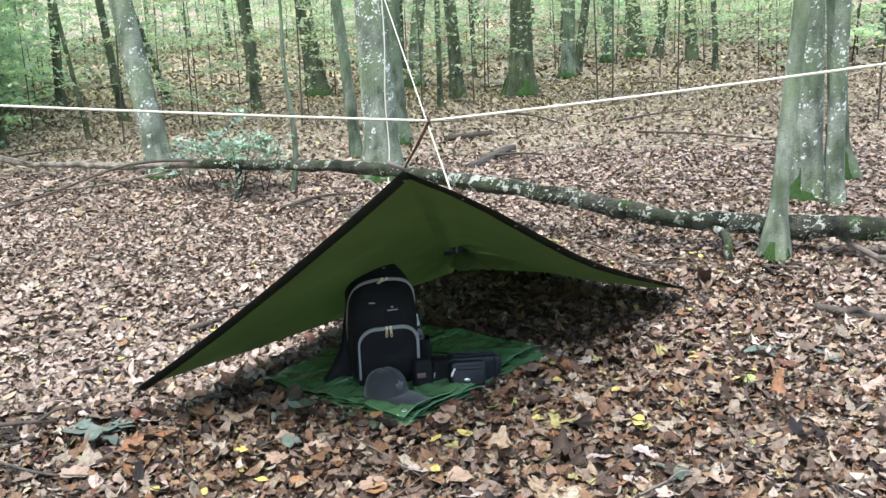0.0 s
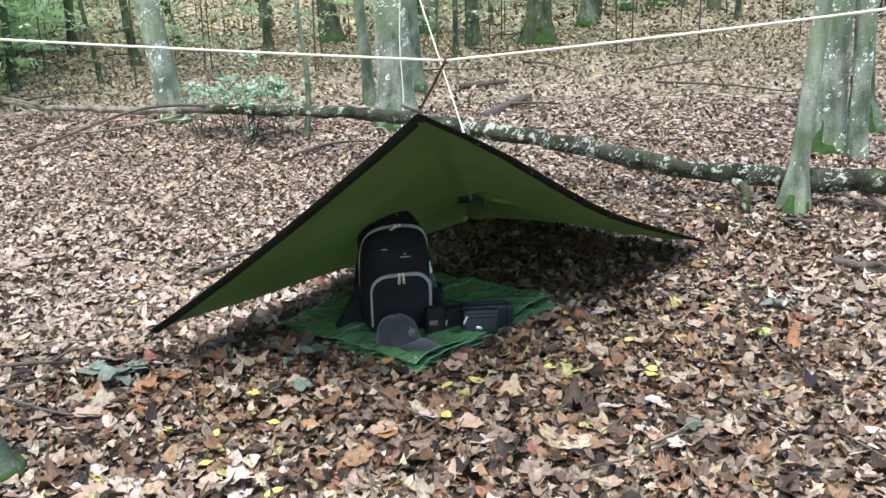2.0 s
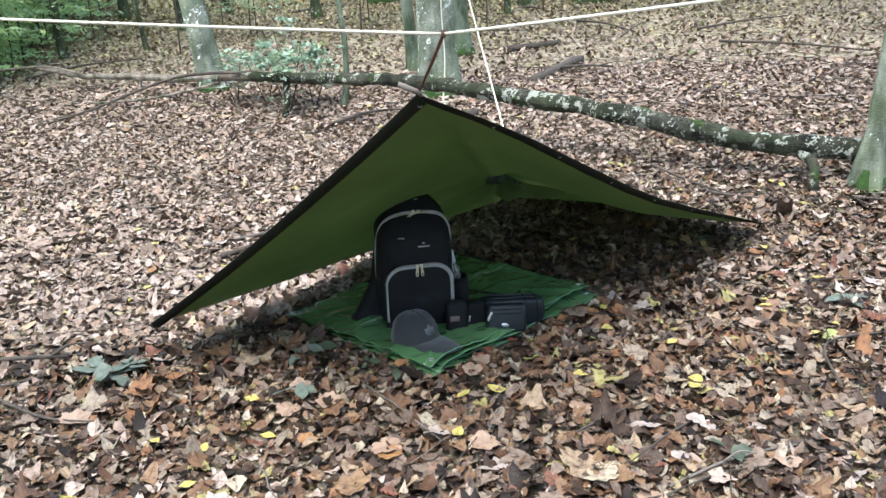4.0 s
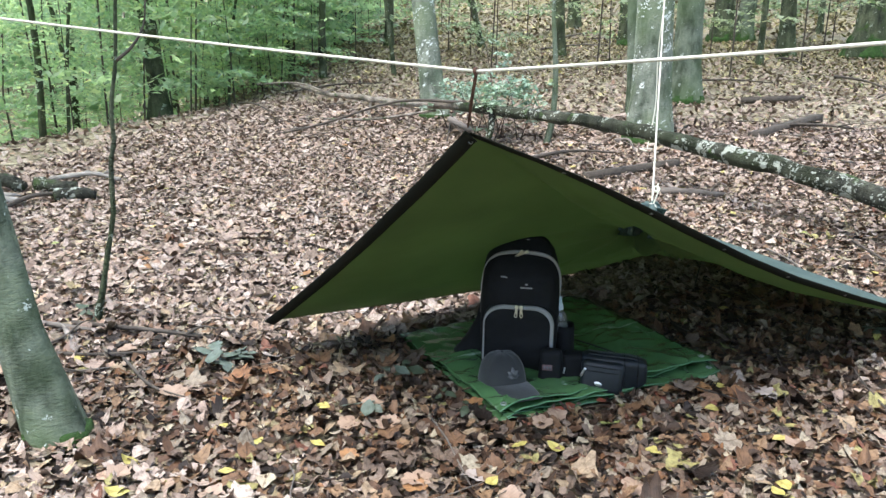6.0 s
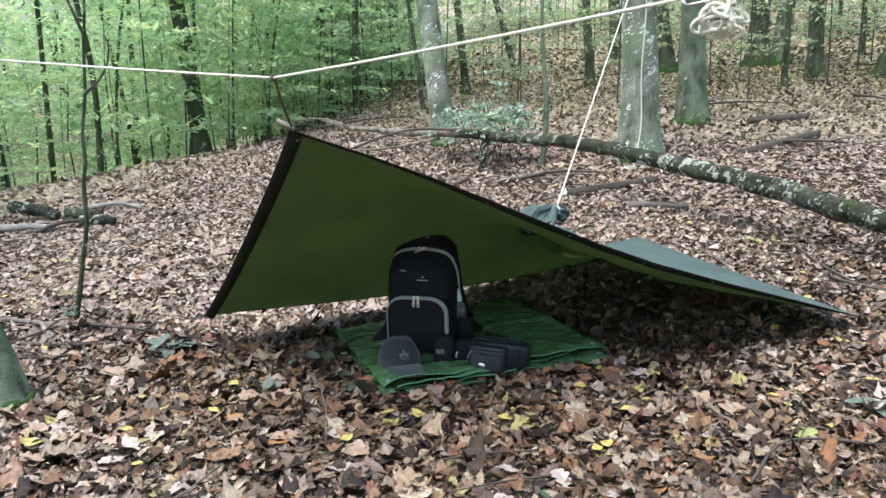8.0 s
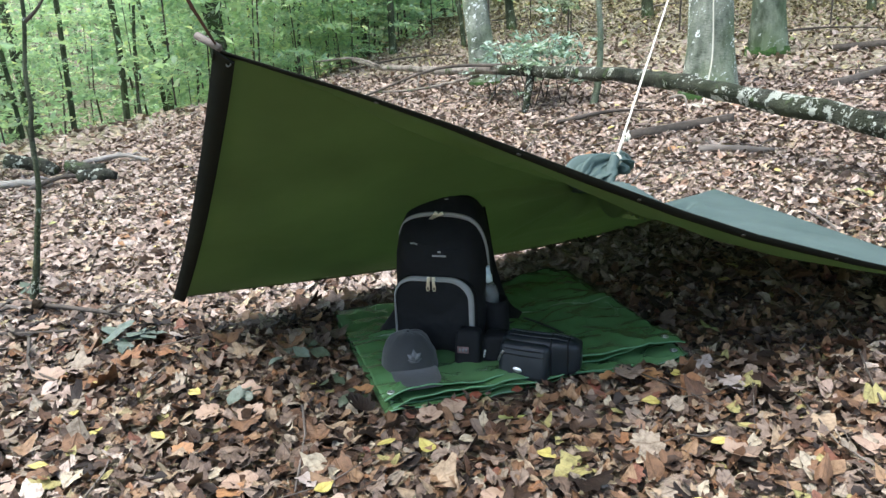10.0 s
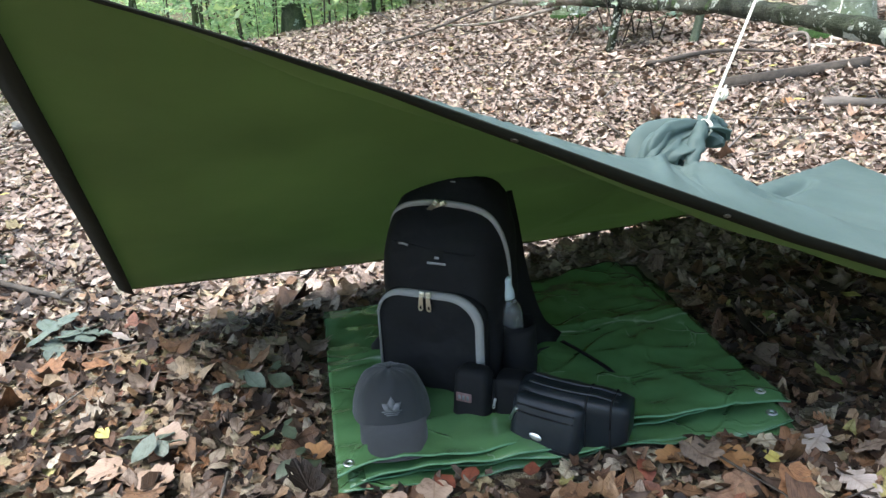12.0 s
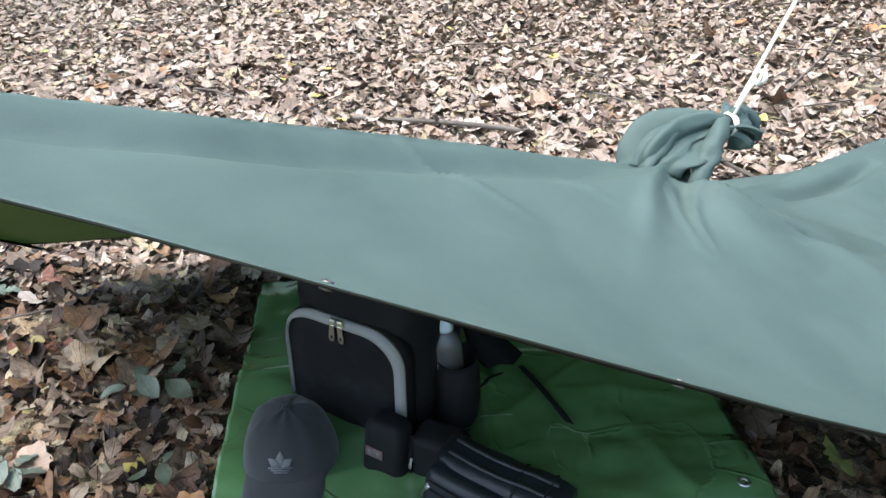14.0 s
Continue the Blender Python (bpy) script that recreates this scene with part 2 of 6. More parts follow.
def cloth(name, dark, light, weave=900.0, rough=0.8, see=0.0, see_tint=(1, 1, 1), creases=0.25, sheen=0.0):
    """Woven cloth with soft creases; 'see' lets some light through."""
    m, nt, b, tc = node_mat(name)
    v = tc.outputs["Object"]
    soft = noise_node(nt, v, 3.0, 4, 0.55)
    fold = noise_node(nt, v, 9.0, 3, 0.5, (1.0, 0.5, 1.0))
    thread = noise_node(nt, v, weave, 1, 0.5)
    col = mix(nt, 0.2, ramp(nt, soft, [(0.3, dark), (0.7, light)]), ramp(nt, thread, [(0.35, dark), (0.65, light)]))
    nt.links.new(col, b.inputs["Base Color"])
    b.inputs["Roughness"].default_value = rough
    b.inputs["Specular IOR Level"].default_value = 0.3
    b.inputs["Sheen Weight"].default_value = sheen
    bp = nt.nodes.new("ShaderNodeBump")
    bp.inputs["Strength"].default_value, bp.inputs["Distance"].default_value = creases, 0.02
    nt.links.new(fold, bp.inputs["Height"])
    b2 = nt.nodes.new("ShaderNodeBump")
    b2.inputs["Strength"].default_value, b2.inputs["Distance"].default_value = 0.25, 0.0008
    nt.links.new(thread, b2.inputs["Height"])
    nt.links.new(bp.outputs[0], b2.inputs["Normal"])
    nt.links.new(b2.outputs[0], b.inputs["Normal"])
    if see:
        tr = nt.nodes.new("ShaderNodeBsdfTranslucent")
        nt.links.new(mix(nt, 1.0, col, see_tint, "MULTIPLY"), tr.inputs[0])
        ms = nt.nodes.new("ShaderNodeMixShader")
        ms.inputs[0].default_value = see
        nt.links.new(b.outputs[0], ms.inputs[1])
        nt.links.new(tr.outputs[0], ms.inputs[2])
        nt.links.new(ms.outputs[0], nt.nodes["Material Output"].inputs[0])
    return m


def leafy_soil():
    """Trodden leaves and mould where single leaves can no longer be told apart."""
    m, nt, b, tc = node_mat("leaf_mould")
    v = tc.outputs["Object"]
    vo = nt.nodes.new("ShaderNodeTexVoronoi")
    vo.inputs["Scale"].default_value = 19
    nt.links.new(mix(nt, 0.05, v, noise_node(nt, v, 45, 3), "ADD"), vo.inputs["Vector"])
    sep = nt.nodes.new("ShaderNodeSeparateColor")
    nt.links.new(vo.outputs["Color"], sep.inputs[0])
    col = ramp(nt, sep.outputs[0], [(0.0, (0.13, 0.105, 0.066)), (0.3, (0.21, 0.178, 0.115)), (0.6, (0.295, 0.256, 0.17)), (0.85, (0.38, 0.335, 0.235)), (1.0, (0.46, 0.42, 0.31))])
    col = mix(nt, 0.5, col, ramp(nt, noise_node(nt, v, 0.9, 4, 0.6), [(0.35, (0.45, 0.42, 0.36)), (0.65, (1, 1, 1))]), "MULTIPLY")
    nt.links.new(col, b.inputs["Base Color"])
    b.inputs["Roughness"].default_value = 0.85
    bump(nt, b, vo.outputs["Distance"], 0.8, 0.03)
    return m


PALE = [(0.0, (0.198, 0.145, 0.116)), (0.1, (0.242, 0.183, 0.151)), (0.22, (0.294, 0.224, 0.183)), (0.35, (0.341, 0.267, 0.22)), (0.5, (0.38, 0.308, 0.264)), (0.64, (0.413, 0.343, 0.294)), (0.76, (0.405, 0.345, 0.299)), (0.81, (0.348, 0.276, 0.207)), (0.86, (0.333, 0.228, 0.165)), (0.91, (0.388, 0.321, 0.212)), (0.96, (0.423, 0.37, 0.32))]
# dark tones for damp leaves, also standing in for the tarp's shade
DAMP_SHADE = [(0.0, (0.0152, 0.00946, 0.00647)), (0.16, (0.0378, 0.0217, 0.0129)), (0.34, (0.0842, 0.0453, 0.0259)), (0.52, (0.142, 0.0805, 0.0443)), (0.66, (0.203, 0.129, 0.0741)), (0.78, (0.268, 0.203, 0.135)), (0.87, (0.355, 0.312, 0.232)), (0.92, (0.203, 0.102, 0.05)), (0.955, (0.15, 0.0654, 0.0423)), (0.975, (0.262, 0.239, 0.0966))]
BROWN = [(0.0, (0.082, 0.058, 0.045)), (0.14, (0.118, 0.086, 0.066)), (0.3, (0.154, 0.115, 0.089)), (0.5, (0.19, 0.146, 0.115)), (0.68, (0.209, 0.174, 0.132)), (0.82, (0.261, 0.22, 0.17)), (0.91, (0.21, 0.13, 0.088)), (0.955, (0.26, 0.215, 0.12)), (0.98, (0.33, 0.292, 0.234))]
OLIVE = [(0.0, (0.0858, 0.0789, 0.0374)), (0.2, (0.172, 0.154, 0.0782)), (0.4, (0.267, 0.238, 0.129)), (0.6, (0.36, 0.319, 0.184)), (0.78, (0.463, 0.422, 0.256)), (0.9, (0.172, 0.224, 0.085)), (0.95, (0.515, 0.475, 0.204))]
M_OLIVE = litter_mat("old_leaves", OLIVE)
M_BROWN = litter_mat("brown_leaves", BROWN)
M_PALE = litter_mat("dry_leaves", PALE)
M_DAMP_SHADE = litter_mat("damp_shade_leaves", DAMP_SHADE, 0.6)
M_SOIL = leafy_soil()
M_BEECH = bark("beech_bark", (0.05, 0.067, 0.044), (0.165, 0.195, 0.145), (0.50, 0.56, 0.50), 0.14, dash=0.45, blot=0.2)
M_LICHEN = bark("lichened_bark", (0.09, 0.107, 0.082), (0.235, 0.26, 0.208), (0.68, 0.72, 0.67), 0.30, spot=26, blot=0.3)
M_PALEBEECH = bark("pale_beech_bark", (0.1, 0.117, 0.085), (0.25, 0.275, 0.222), (0.6, 0.64, 0.58), 0.12, dash=0.4, blot=0.2)
M_DARKBARK = bark("oak_bark", (0.03, 0.038, 0.023), (0.1, 0.116, 0.072), (0.34, 0.39, 0.31), 0.16, 0.05, True, blot=0.4)
M_LOG = bark("log_bark", (0.010, 0.011, 0.008), (0.066, 0.068, 0.05), (0.37, 0.395, 0.335), 0.30, 0.06, True, 34, blot=0.66, bare=1.9)
M_TWIG = surface("twig_bark", (0.026, 0.021, 0.016), (0.095, 0.078, 0.06), 25, 0.85, 0.5, 120, 0.004)
M_GREYWOOD = surface("weathered_wood", (0.06, 0.05, 0.04), (0.19, 0.165, 0.14), 12, 0.85, 0.6, 90, 0.006, stretch=(0.15, 1, 1))
M_BAREWOOD = surface("bleached_wood", (0.1, 0.092, 0.08), (0.33, 0.305, 0.27), 14, 0.85, 0.9, 60, 0.012, stretch=(0.2, 1, 1))
M_MOSS = surface("moss", (0.012, 0.034, 0.005), (0.042, 0.11, 0.016), 30, 0.95, 0.9, 160, 0.015)
M_BEECH_LEAF = green_leaf_mat("beech_foliage", [(0.0, (0.27, 0.39, 0.28)), (0.5, (0.41, 0.53, 0.39)), (0.85, (0.52, 0.62, 0.46)), (1.0, (0.66, 0.67, 0.39))], 0.6)
M_SLOPE_LEAF = green_leaf_mat("slope_foliage", [(0.0, (0.17, 0.235, 0.165)), (0.5, (0.29, 0.36, 0.265)), (0.85, (0.40, 0.46, 0.35)), (1.0, (0.5, 0.5, 0.3))], 0.5)
M_PALE_LEAF = green_leaf_mat("pale_foliage", [(0.0, (0.17, 0.27, 0.21)), (0.6, (0.29, 0.40, 0.33)), (1.0, (0.40, 0.48, 0.39))], 0.2)

# ---- forest floor ----
def axis_steps(lo, hi, fine_lo, fine_hi, fine, grow):
    """Coordinates with a fine stretch and growing steps outside it."""
    mid = list(np.arange(fine_lo, fine_hi, fine))
    a, step = [fine_lo], fine
    while a[-1] > lo:
        step *= grow
        a.append(a[-1] - step)
    b, step = [fine_hi], fine
    while b[-1] < hi:
        step *= grow
        b.append(b[-1] + step)
    return np.array(a[:0:-1] + mid + b)


def build_ground():
    xs, ys = axis_steps(-160, 160, -5, 5, 0.12, 1.13), axis_steps(-160, 160, 0, 9, 0.12, 1.13)
    gx, gy = np.meshgrid(xs, ys)
    z = ground_z(gx, gy)
    wob = 0.012 * np.sin(gx * 2.1 + 1.3 * np.sin(gy * 1.7)) * np.cos(gy * 2.6 + gx * 0.8)
    far = np.clip((np.hypot(gx, gy - 2) - 3) / 10, 0, 1)
    z = z + wob * (0.3 + far) - 0.015
    nx, ny = len(xs), len(ys)
    idx = np.arange(nx * ny).reshape(ny, nx)
    quads = np.stack([idx[:-1, :-1], idx[:-1, 1:], idx[1:, 1:], idx[1:, :-1]], -1).reshape(-1, 4)
    ob = finish("ground", mesh_of("ground", np.stack([gx, gy, z], -1).reshape(-1, 3), quads), M_SOIL, None)
    tagged(ob, "brown forest floor of leaf mould rising uphill", "ground", kind="structure")


def leaf_shape(kind):
    """Flat leaf of unit length along x: vertices and triangles."""
    def spine(o, mids):
        """Triangles from an outline to a row of midrib points."""
        n = len(o)
        near = [min(range(len(mids)), key=lambda k: abs(mids[k][0] - x)) for x, _ in o]
        tris = []
        for i in range(n):
            j = (i + 1) % n
            tris.append((i, n + near[i], j))
            if near[i] != near[j]:
                tris.append((j, n + near[i], n + near[j]))
        return tris

    if kind == "beech":
        up = [(0.08, 0.09), (0.24, 0.23), (0.45, 0.30), (0.68, 0.24), (0.88, 0.10)]
        o = [(0, 0)] + up + [(1, 0)] + [(x, -y) for x, y in reversed(up)]
        mids = [(0.2, 0), (0.5, 0), (0.8, 0)]
        tris = spine(o, mids)
    elif kind == "oak":
        up = [(0.07, 0.03), (0.15, 0.09), (0.2, 0.15), (0.26, 0.13), (0.29, 0.1), (0.34, 0.17), (0.41, 0.25), (0.47, 0.22), (0.49, 0.15), (0.55, 0.22), (0.62, 0.29), (0.69, 0.25), (0.71, 0.17), (0.79, 0.2), (0.88, 0.19), (0.96, 0.09)]
        o = [(0, 0)] + up + [(1, 0)] + [(x, -y) for x, y in reversed(up)]
        mids = [(0.2, 0), (0.45, 0), (0.72, 0)]
        tris = spine(o, mids)
    elif kind == "maple":
        o = []
        for a, r in [(-180, 0.3), (-160, 0.4), (-142, 0.44), (-126, 0.41), (-110, 0.39), (-94, 0.46), (-78, 0.49), (-66, 0.44), (-52, 0.4), (-38, 0.49), (-26, 0.53), (-17, 0.46), (-9, 0.48), (0, 0.55),
                     (9, 0.48), (17, 0.46), (26, 0.53), (38, 0.49), (52, 0.4), (66, 0.44), (78, 0.49), (94, 0.46), (110, 0.39), (126, 0.41), (142, 0.44), (160, 0.4)]:
            o.append((0.45 + r * math.cos(radians(a)), r * math.sin(radians(a))))
        mids = [(0.42, 0)]
        n = len(o)
        tris = [(i, n, (i + 1) % n) for i in range(n)]
    elif kind == "scrap":
        o, mids = [(0, 0.03), (0.14, 0.2), (0.42, 0.31), (0.74, 0.27), (0.96, 0.1), (0.97, -0.1), (0.7, -0.3), (0.36, -0.33), (0.1, -0.16)], [(0.5, 0)]
        tris = [(i, 9, (i + 1) % 9) for i in range(9)]
    elif kind == "chip":
        o, mids = [(0, 0.03), (0.16, 0.25), (0.5, 0.34), (0.86, 0.21), (1, -0.06), (0.68, -0.32), (0.24, -0.27)], []
        tris = [(0, 2, 1), (0, 3, 2), (0, 4, 3), (0, 5, 4), (0, 6, 5)]
    else:
        o, mids = [(0, 0), (0.5, 0.27), (1, 0), (0.5, -0.27)], []
        tris = [(0, 2, 1), (0, 3, 2)]
    pts = np.array(o + mids, float)
    pts[:, 0] -= 0.5
    return pts, np.array(tris)


def scatter_leaves(kind, px, py, pz, size, tilt, curl, gen):
    """Leaves of one kind at many places; arrays of vertices and triangles."""
    shape, tris = leaf_shape(kind)
    n, k = len(px), len(shape)
    yaw = gen.uniform(0, 2 * np.pi, n)
    tx, ty = np.clip(gen.normal(0, tilt, n), -0.95, 0.95), np.clip(gen.normal(0, tilt, n), -0.95, 0.95)
    wid = gen.uniform(0.8, 1.15, n)
    jit = gen.normal(1, {"simple": 0.0, "scrap": 0.15, "chip": 0.17}.get(kind, 0.08), (n, k))
    lx = shape[None, :, 0] * size[:, None] * jit
    ly = shape[None, :, 1] * (size * wid)[:, None] * jit
    ux, uy = lx / size[:, None], ly / size[:, None]
    cv, ch, tw = (gen.normal(m, s, n)[:, None] for m, s in ((0.0, 1.1 * curl), (0.5 * curl, 1.8 * curl), (0.0, 1.0 * curl)))
    lz = (cv * ux ** 2 + ch * uy ** 2 + tw * ux * uy + gen.normal(0, 0.045 * curl, (n, k))) * size[:, None]
    z = lz + lx * np.tan(tx)[:, None] + ly * np.tan(ty)[:, None]
    c, s = np.cos(yaw)[:, None], np.sin(yaw)[:, None]
    v = np.stack([px[:, None] + lx * c - ly * s, py[:, None] + lx * s + ly * c, pz[:, None] + z], -1)
    f = (tris[None] + (np.arange(n) * k)[:, None, None]).reshape(-1, 3)
    return v.reshape(-1, 3), f


def join_arrays(pairs):
    vs, fs, off = [], [], 0
    for v, f in pairs:
        vs.append(v)
        fs.append(f + off)
        off += len(v)
    return np.concatenate(vs), np.concatenate(fs)


MAT_F, MAT_L, MAT_R, MAT_B = (-0.13, 2.67), (-0.81, 3.19), (0.45, 3.41), (-0.23, 4.0)


def inside_mat(x, y, grow=0.0):
    ins = np.ones_like(x, bool)
    for a, b in ((MAT_F, MAT_R), (MAT_R, MAT_B), (MAT_B, MAT_L), (MAT_L, MAT_F)):
        ins &= ((b[0] - a[0]) * (y - a[1]) - (b[1] - a[1]) * (x - a[0])) / math.hypot(b[0] - a[0], b[1] - a[1]) > grow
    return ins


def build_litter():
    gen = np.random.default_rng(21)
    # damp holds damp leaves and the dark ones that paint shade under the tarp
    pale, brown, damp, old = [], [], [], []
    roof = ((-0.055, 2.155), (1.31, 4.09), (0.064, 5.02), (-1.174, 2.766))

    def area(x0, x1, y0, y1, count, lo, hi, mixk, lift, tilt, curl):
        x, y = gen.uniform(x0, x1, count), gen.uniform(y0, y1, count)
        keep = ~inside_mat(x, y, -0.022)
        x, y = x[keep], y[keep]
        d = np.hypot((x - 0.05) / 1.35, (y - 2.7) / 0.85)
        # beneath the tarp its shade is put into the leaf colours
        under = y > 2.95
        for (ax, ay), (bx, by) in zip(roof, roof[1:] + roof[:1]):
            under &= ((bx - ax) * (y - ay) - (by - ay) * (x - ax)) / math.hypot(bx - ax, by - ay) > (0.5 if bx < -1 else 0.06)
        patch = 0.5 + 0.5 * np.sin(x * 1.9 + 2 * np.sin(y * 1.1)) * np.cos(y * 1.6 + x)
        p_damp_shade = np.clip(1.3 - 0.7 * d, 0.0, 0.92)
        p_damp_shade = np.maximum(p_damp_shade, np.where(under, 0.93, 0))
        p_damp_shade = np.maximum(p_damp_shade, np.clip(0.74 - 0.2 * (y - 2.2), 0.0, 0.74) * (0.35 + 0.65 * np.exp(-((x - 0.35) / 1.1) ** 2)))
        p_damp_shade = np.maximum(p_damp_shade, 0.72 * np.exp(-np.hypot((x - 1.35) / 1.0, (y - 4.35) / 1.0) ** 2))
        p_damp_shade = np.maximum(p_damp_shade, 0.5 * np.exp(-np.hypot((x - 1.2) / 1.6, (y - 5.4) / 1.3) ** 2))
        # paler leaves along the left edge stand in for light reaching under it
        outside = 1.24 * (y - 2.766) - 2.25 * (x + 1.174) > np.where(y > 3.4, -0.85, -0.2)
        p_damp_shade = np.where(outside & (y > 2.9), 0.1 * p_damp_shade, p_damp_shade)
        p_damp_shade = np.clip(p_damp_shade + np.where(d > 1.7, 0.08, 0.22) * patch, 0.03, 0.93)
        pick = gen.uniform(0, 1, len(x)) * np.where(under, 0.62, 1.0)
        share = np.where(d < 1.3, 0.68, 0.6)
        is_damp_shade = pick < share * p_damp_shade
        is_brown = ~is_damp_shade & (pick < share * p_damp_shade + np.clip(0.14 + 0.28 * p_damp_shade + 0.05 * np.clip(y - 8, 0, 6), 0.08, 0.5))
        # no pale leaves under the tarp, to deepen the shade there
        is_damp_shade, is_brown = np.where(under, pick < 0.42, is_damp_shade), np.where(under, pick >= 0.42, is_brown)
        is_old = (gen.uniform(0, 1, len(x)) < np.clip(0.13 * (y - 8.0), 0, 0.8) * np.clip(1.2 - 0.09 * (x + 2), 0.35, 1)) & (y > 8)
        is_damp_shade, is_brown = is_damp_shade & ~is_old, is_brown & ~is_old
        kinds = gen.choice(len(mixk), len(x), p=[k[1] for k in mixk])
        size = lo + (hi - lo) * gen.beta(1.6, 2.6, len(x))
        z = ground_z(x, y) + gen.uniform(-0.004, lift, len(x))
        for store, sel in ((pale, ~is_damp_shade & ~is_brown & ~is_old), (brown, is_brown), (damp, is_damp_shade), (old, is_old)):
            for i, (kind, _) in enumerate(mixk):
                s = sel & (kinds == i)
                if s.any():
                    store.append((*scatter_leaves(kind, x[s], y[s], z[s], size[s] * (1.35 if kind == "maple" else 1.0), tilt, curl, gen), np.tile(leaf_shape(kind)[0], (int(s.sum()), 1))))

    near = [("beech", 0.31), ("scrap", 0.50), ("oak", 0.13), ("maple", 0.02), ("chip", 0.04)]
    area(-2.3, 2.3, 0.9, 4.6, 47000, 0.013, 0.07, near, 0.026, 0.31, 0.8)
    area(-2.6, 2.6, 0.9, 4.6, 5600, 0.05, 0.098, [("oak", 0.5), ("maple", 0.2), ("beech", 0.3)], 0.032, 0.2, 0.5)
    area(-3.2, 2.8, 4.6, 6.3, 27000, 0.014, 0.072, [("beech", 0.2), ("scrap", 0.62), ("oak", 0.15), ("maple", 0.03)], 0.027, 0.27, 0.65)
    area(-3.2, 2.8, 6.3, 8.2, 27000, 0.02, 0.076, [("chip", 0.95), ("oak", 0.05)], 0.026, 0.27, 0.6)
    area(-5.5, -3.2, 4.6, 8.2, 20000, 0.02, 0.076, [("chip", 1.0)], 0.026, 0.27, 0.6)
    area(2.8, 4.5, 4.6, 8.2, 13500, 0.02, 0.076, [("chip", 1.0)], 0.026, 0.27, 0.6)
    area(-5.5, -2.3, 0.7, 4.6, 25000, 0.02, 0.076, [("chip", 0.94), ("oak", 0.06)], 0.026, 0.27, 0.6)
    area(2.3, 4.5, 2.0, 4.6, 9000, 0.025, 0.088, [("chip", 0.94), ("oak", 0.06)], 0.026, 0.27, 0.6)
    area(-12, 9, 8.2, 16, 60000, 0.04, 0.1, [("simple", 1.0)], 0.02, 0.4, 0.3)
    area(-12, -5.5, 1, 8.2, 7000, 0.06, 0.13, [("simple", 1.0)], 0.02, 0.4, 0.3)
    area(-20, 20, 16, 34, 45000, 0.08, 0.2, [("simple", 1.0)], 0.02, 0.4, 0.3)
    area(-7, 7, -6, 0.9, 24000, 0.06, 0.12, [("simple", 1.0)], 0.02, 0.4, 0.3)
    area(2.3, 7, 0.9, 2.0, 4500, 0.04, 0.085, [("simple", 1.0)], 0.02, 0.4, 0.3)
    area(4.5, 12, 2.0, 8.2, 15000, 0.05, 0.1, [("simple", 1.0)], 0.02, 0.4, 0.3)
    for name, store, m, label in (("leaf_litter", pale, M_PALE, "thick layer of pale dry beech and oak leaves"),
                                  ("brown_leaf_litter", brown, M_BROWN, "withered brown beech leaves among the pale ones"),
                                  ("damp_leaf_litter", damp, M_DAMP_SHADE, "dark brown leaves and fragments, damp round the camp, standing in for shade under the tarp"),
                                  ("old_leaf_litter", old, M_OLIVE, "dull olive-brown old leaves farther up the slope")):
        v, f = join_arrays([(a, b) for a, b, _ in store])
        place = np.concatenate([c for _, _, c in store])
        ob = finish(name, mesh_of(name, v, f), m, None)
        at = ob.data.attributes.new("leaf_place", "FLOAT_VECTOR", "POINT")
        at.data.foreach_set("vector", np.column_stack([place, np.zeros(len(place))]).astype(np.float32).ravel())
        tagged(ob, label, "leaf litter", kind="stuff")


build_ground()
build_litter()


# ---- trees ----
def trunk_line(h, lean, bend, gen, n=14, foot=0.0):
    """Centre line of a trunk, dense near the foot."""
    out = []
    a, b = gen.uniform(0, 6.28), gen.uniform(0, 6.28)
    for i in range(n + 1):
        t = (i / n) ** 1.6
        z = -0.15 + t * (h + 0.15)
        w = bend * min(1.0, max(z, 0) / 3)
        out.append(Vector((foot * (1 - math.exp(-max(z, 0) / 0.3)) + lean[0] * max(z, -0.15) + w * (math.sin(a + z * 0.9) - math.sin(a)), lean[1] * max(z, -0.15) + w * (math.sin(b + z * 0.7) - math.sin(b)), z)))
    return out


def trunk_mesh(bm, line, r, flare, roots, gen, seg=16, top=0.35):
    """Trunk with root flare and uneven girth."""
    h = line[-1].z
    ph = gen.uniform(0, 6.28)
    rings = []
    for p in line:
        z = max(p.z, 0)
        rad = r * (1 - (1 - top) * (z / h) ** 0.9) * (1 + flare * math.exp(-z / (1.1 * r + 0.05)))
        ring = []
        for k in range(seg):
            a = 2 * math.pi * k / seg
            lobes = roots * flare * math.exp(-z / (1.6 * r + 0.05)) * math.cos(4 * a + ph + 0.6 * math.sin(a))
            q = rad * (1 + lobes + 0.05 * noise.noise(Vector((math.cos(a) * 1.5, math.sin(a) * 1.5, p.z * 1.7 + ph))))
            ring.append(p + Vector((math.cos(a) * q, math.sin(a) * q, 0)))
        rings.append(ring)
    loft(bm, rings)


def spray_crown(name, sprays, spread, z0, z1, leaf, per, gen, droop=0.15, ball=False):
    """Foliage in flat layered sprays round a stem: one mesh of small leaves."""
    store = []
    for _ in range(sprays):
        a = gen.uniform(0, 6.283)
        t = gen.uniform(0, 1)
        reach = spread * gen.uniform(0.25, 1.0) * (math.sin(math.pi * min(0.95, 0.2 + 0.75 * t)) if not ball else math.sqrt(max(0.05, 1 - (2 * t - 1) ** 2)))
        z = z0 + (z1 - z0) * t + gen.normal(0, 0.05)
        cx, cy = math.cos(a) * reach, math.sin(a) * reach
        w = spread * gen.uniform(0.16, 0.42)
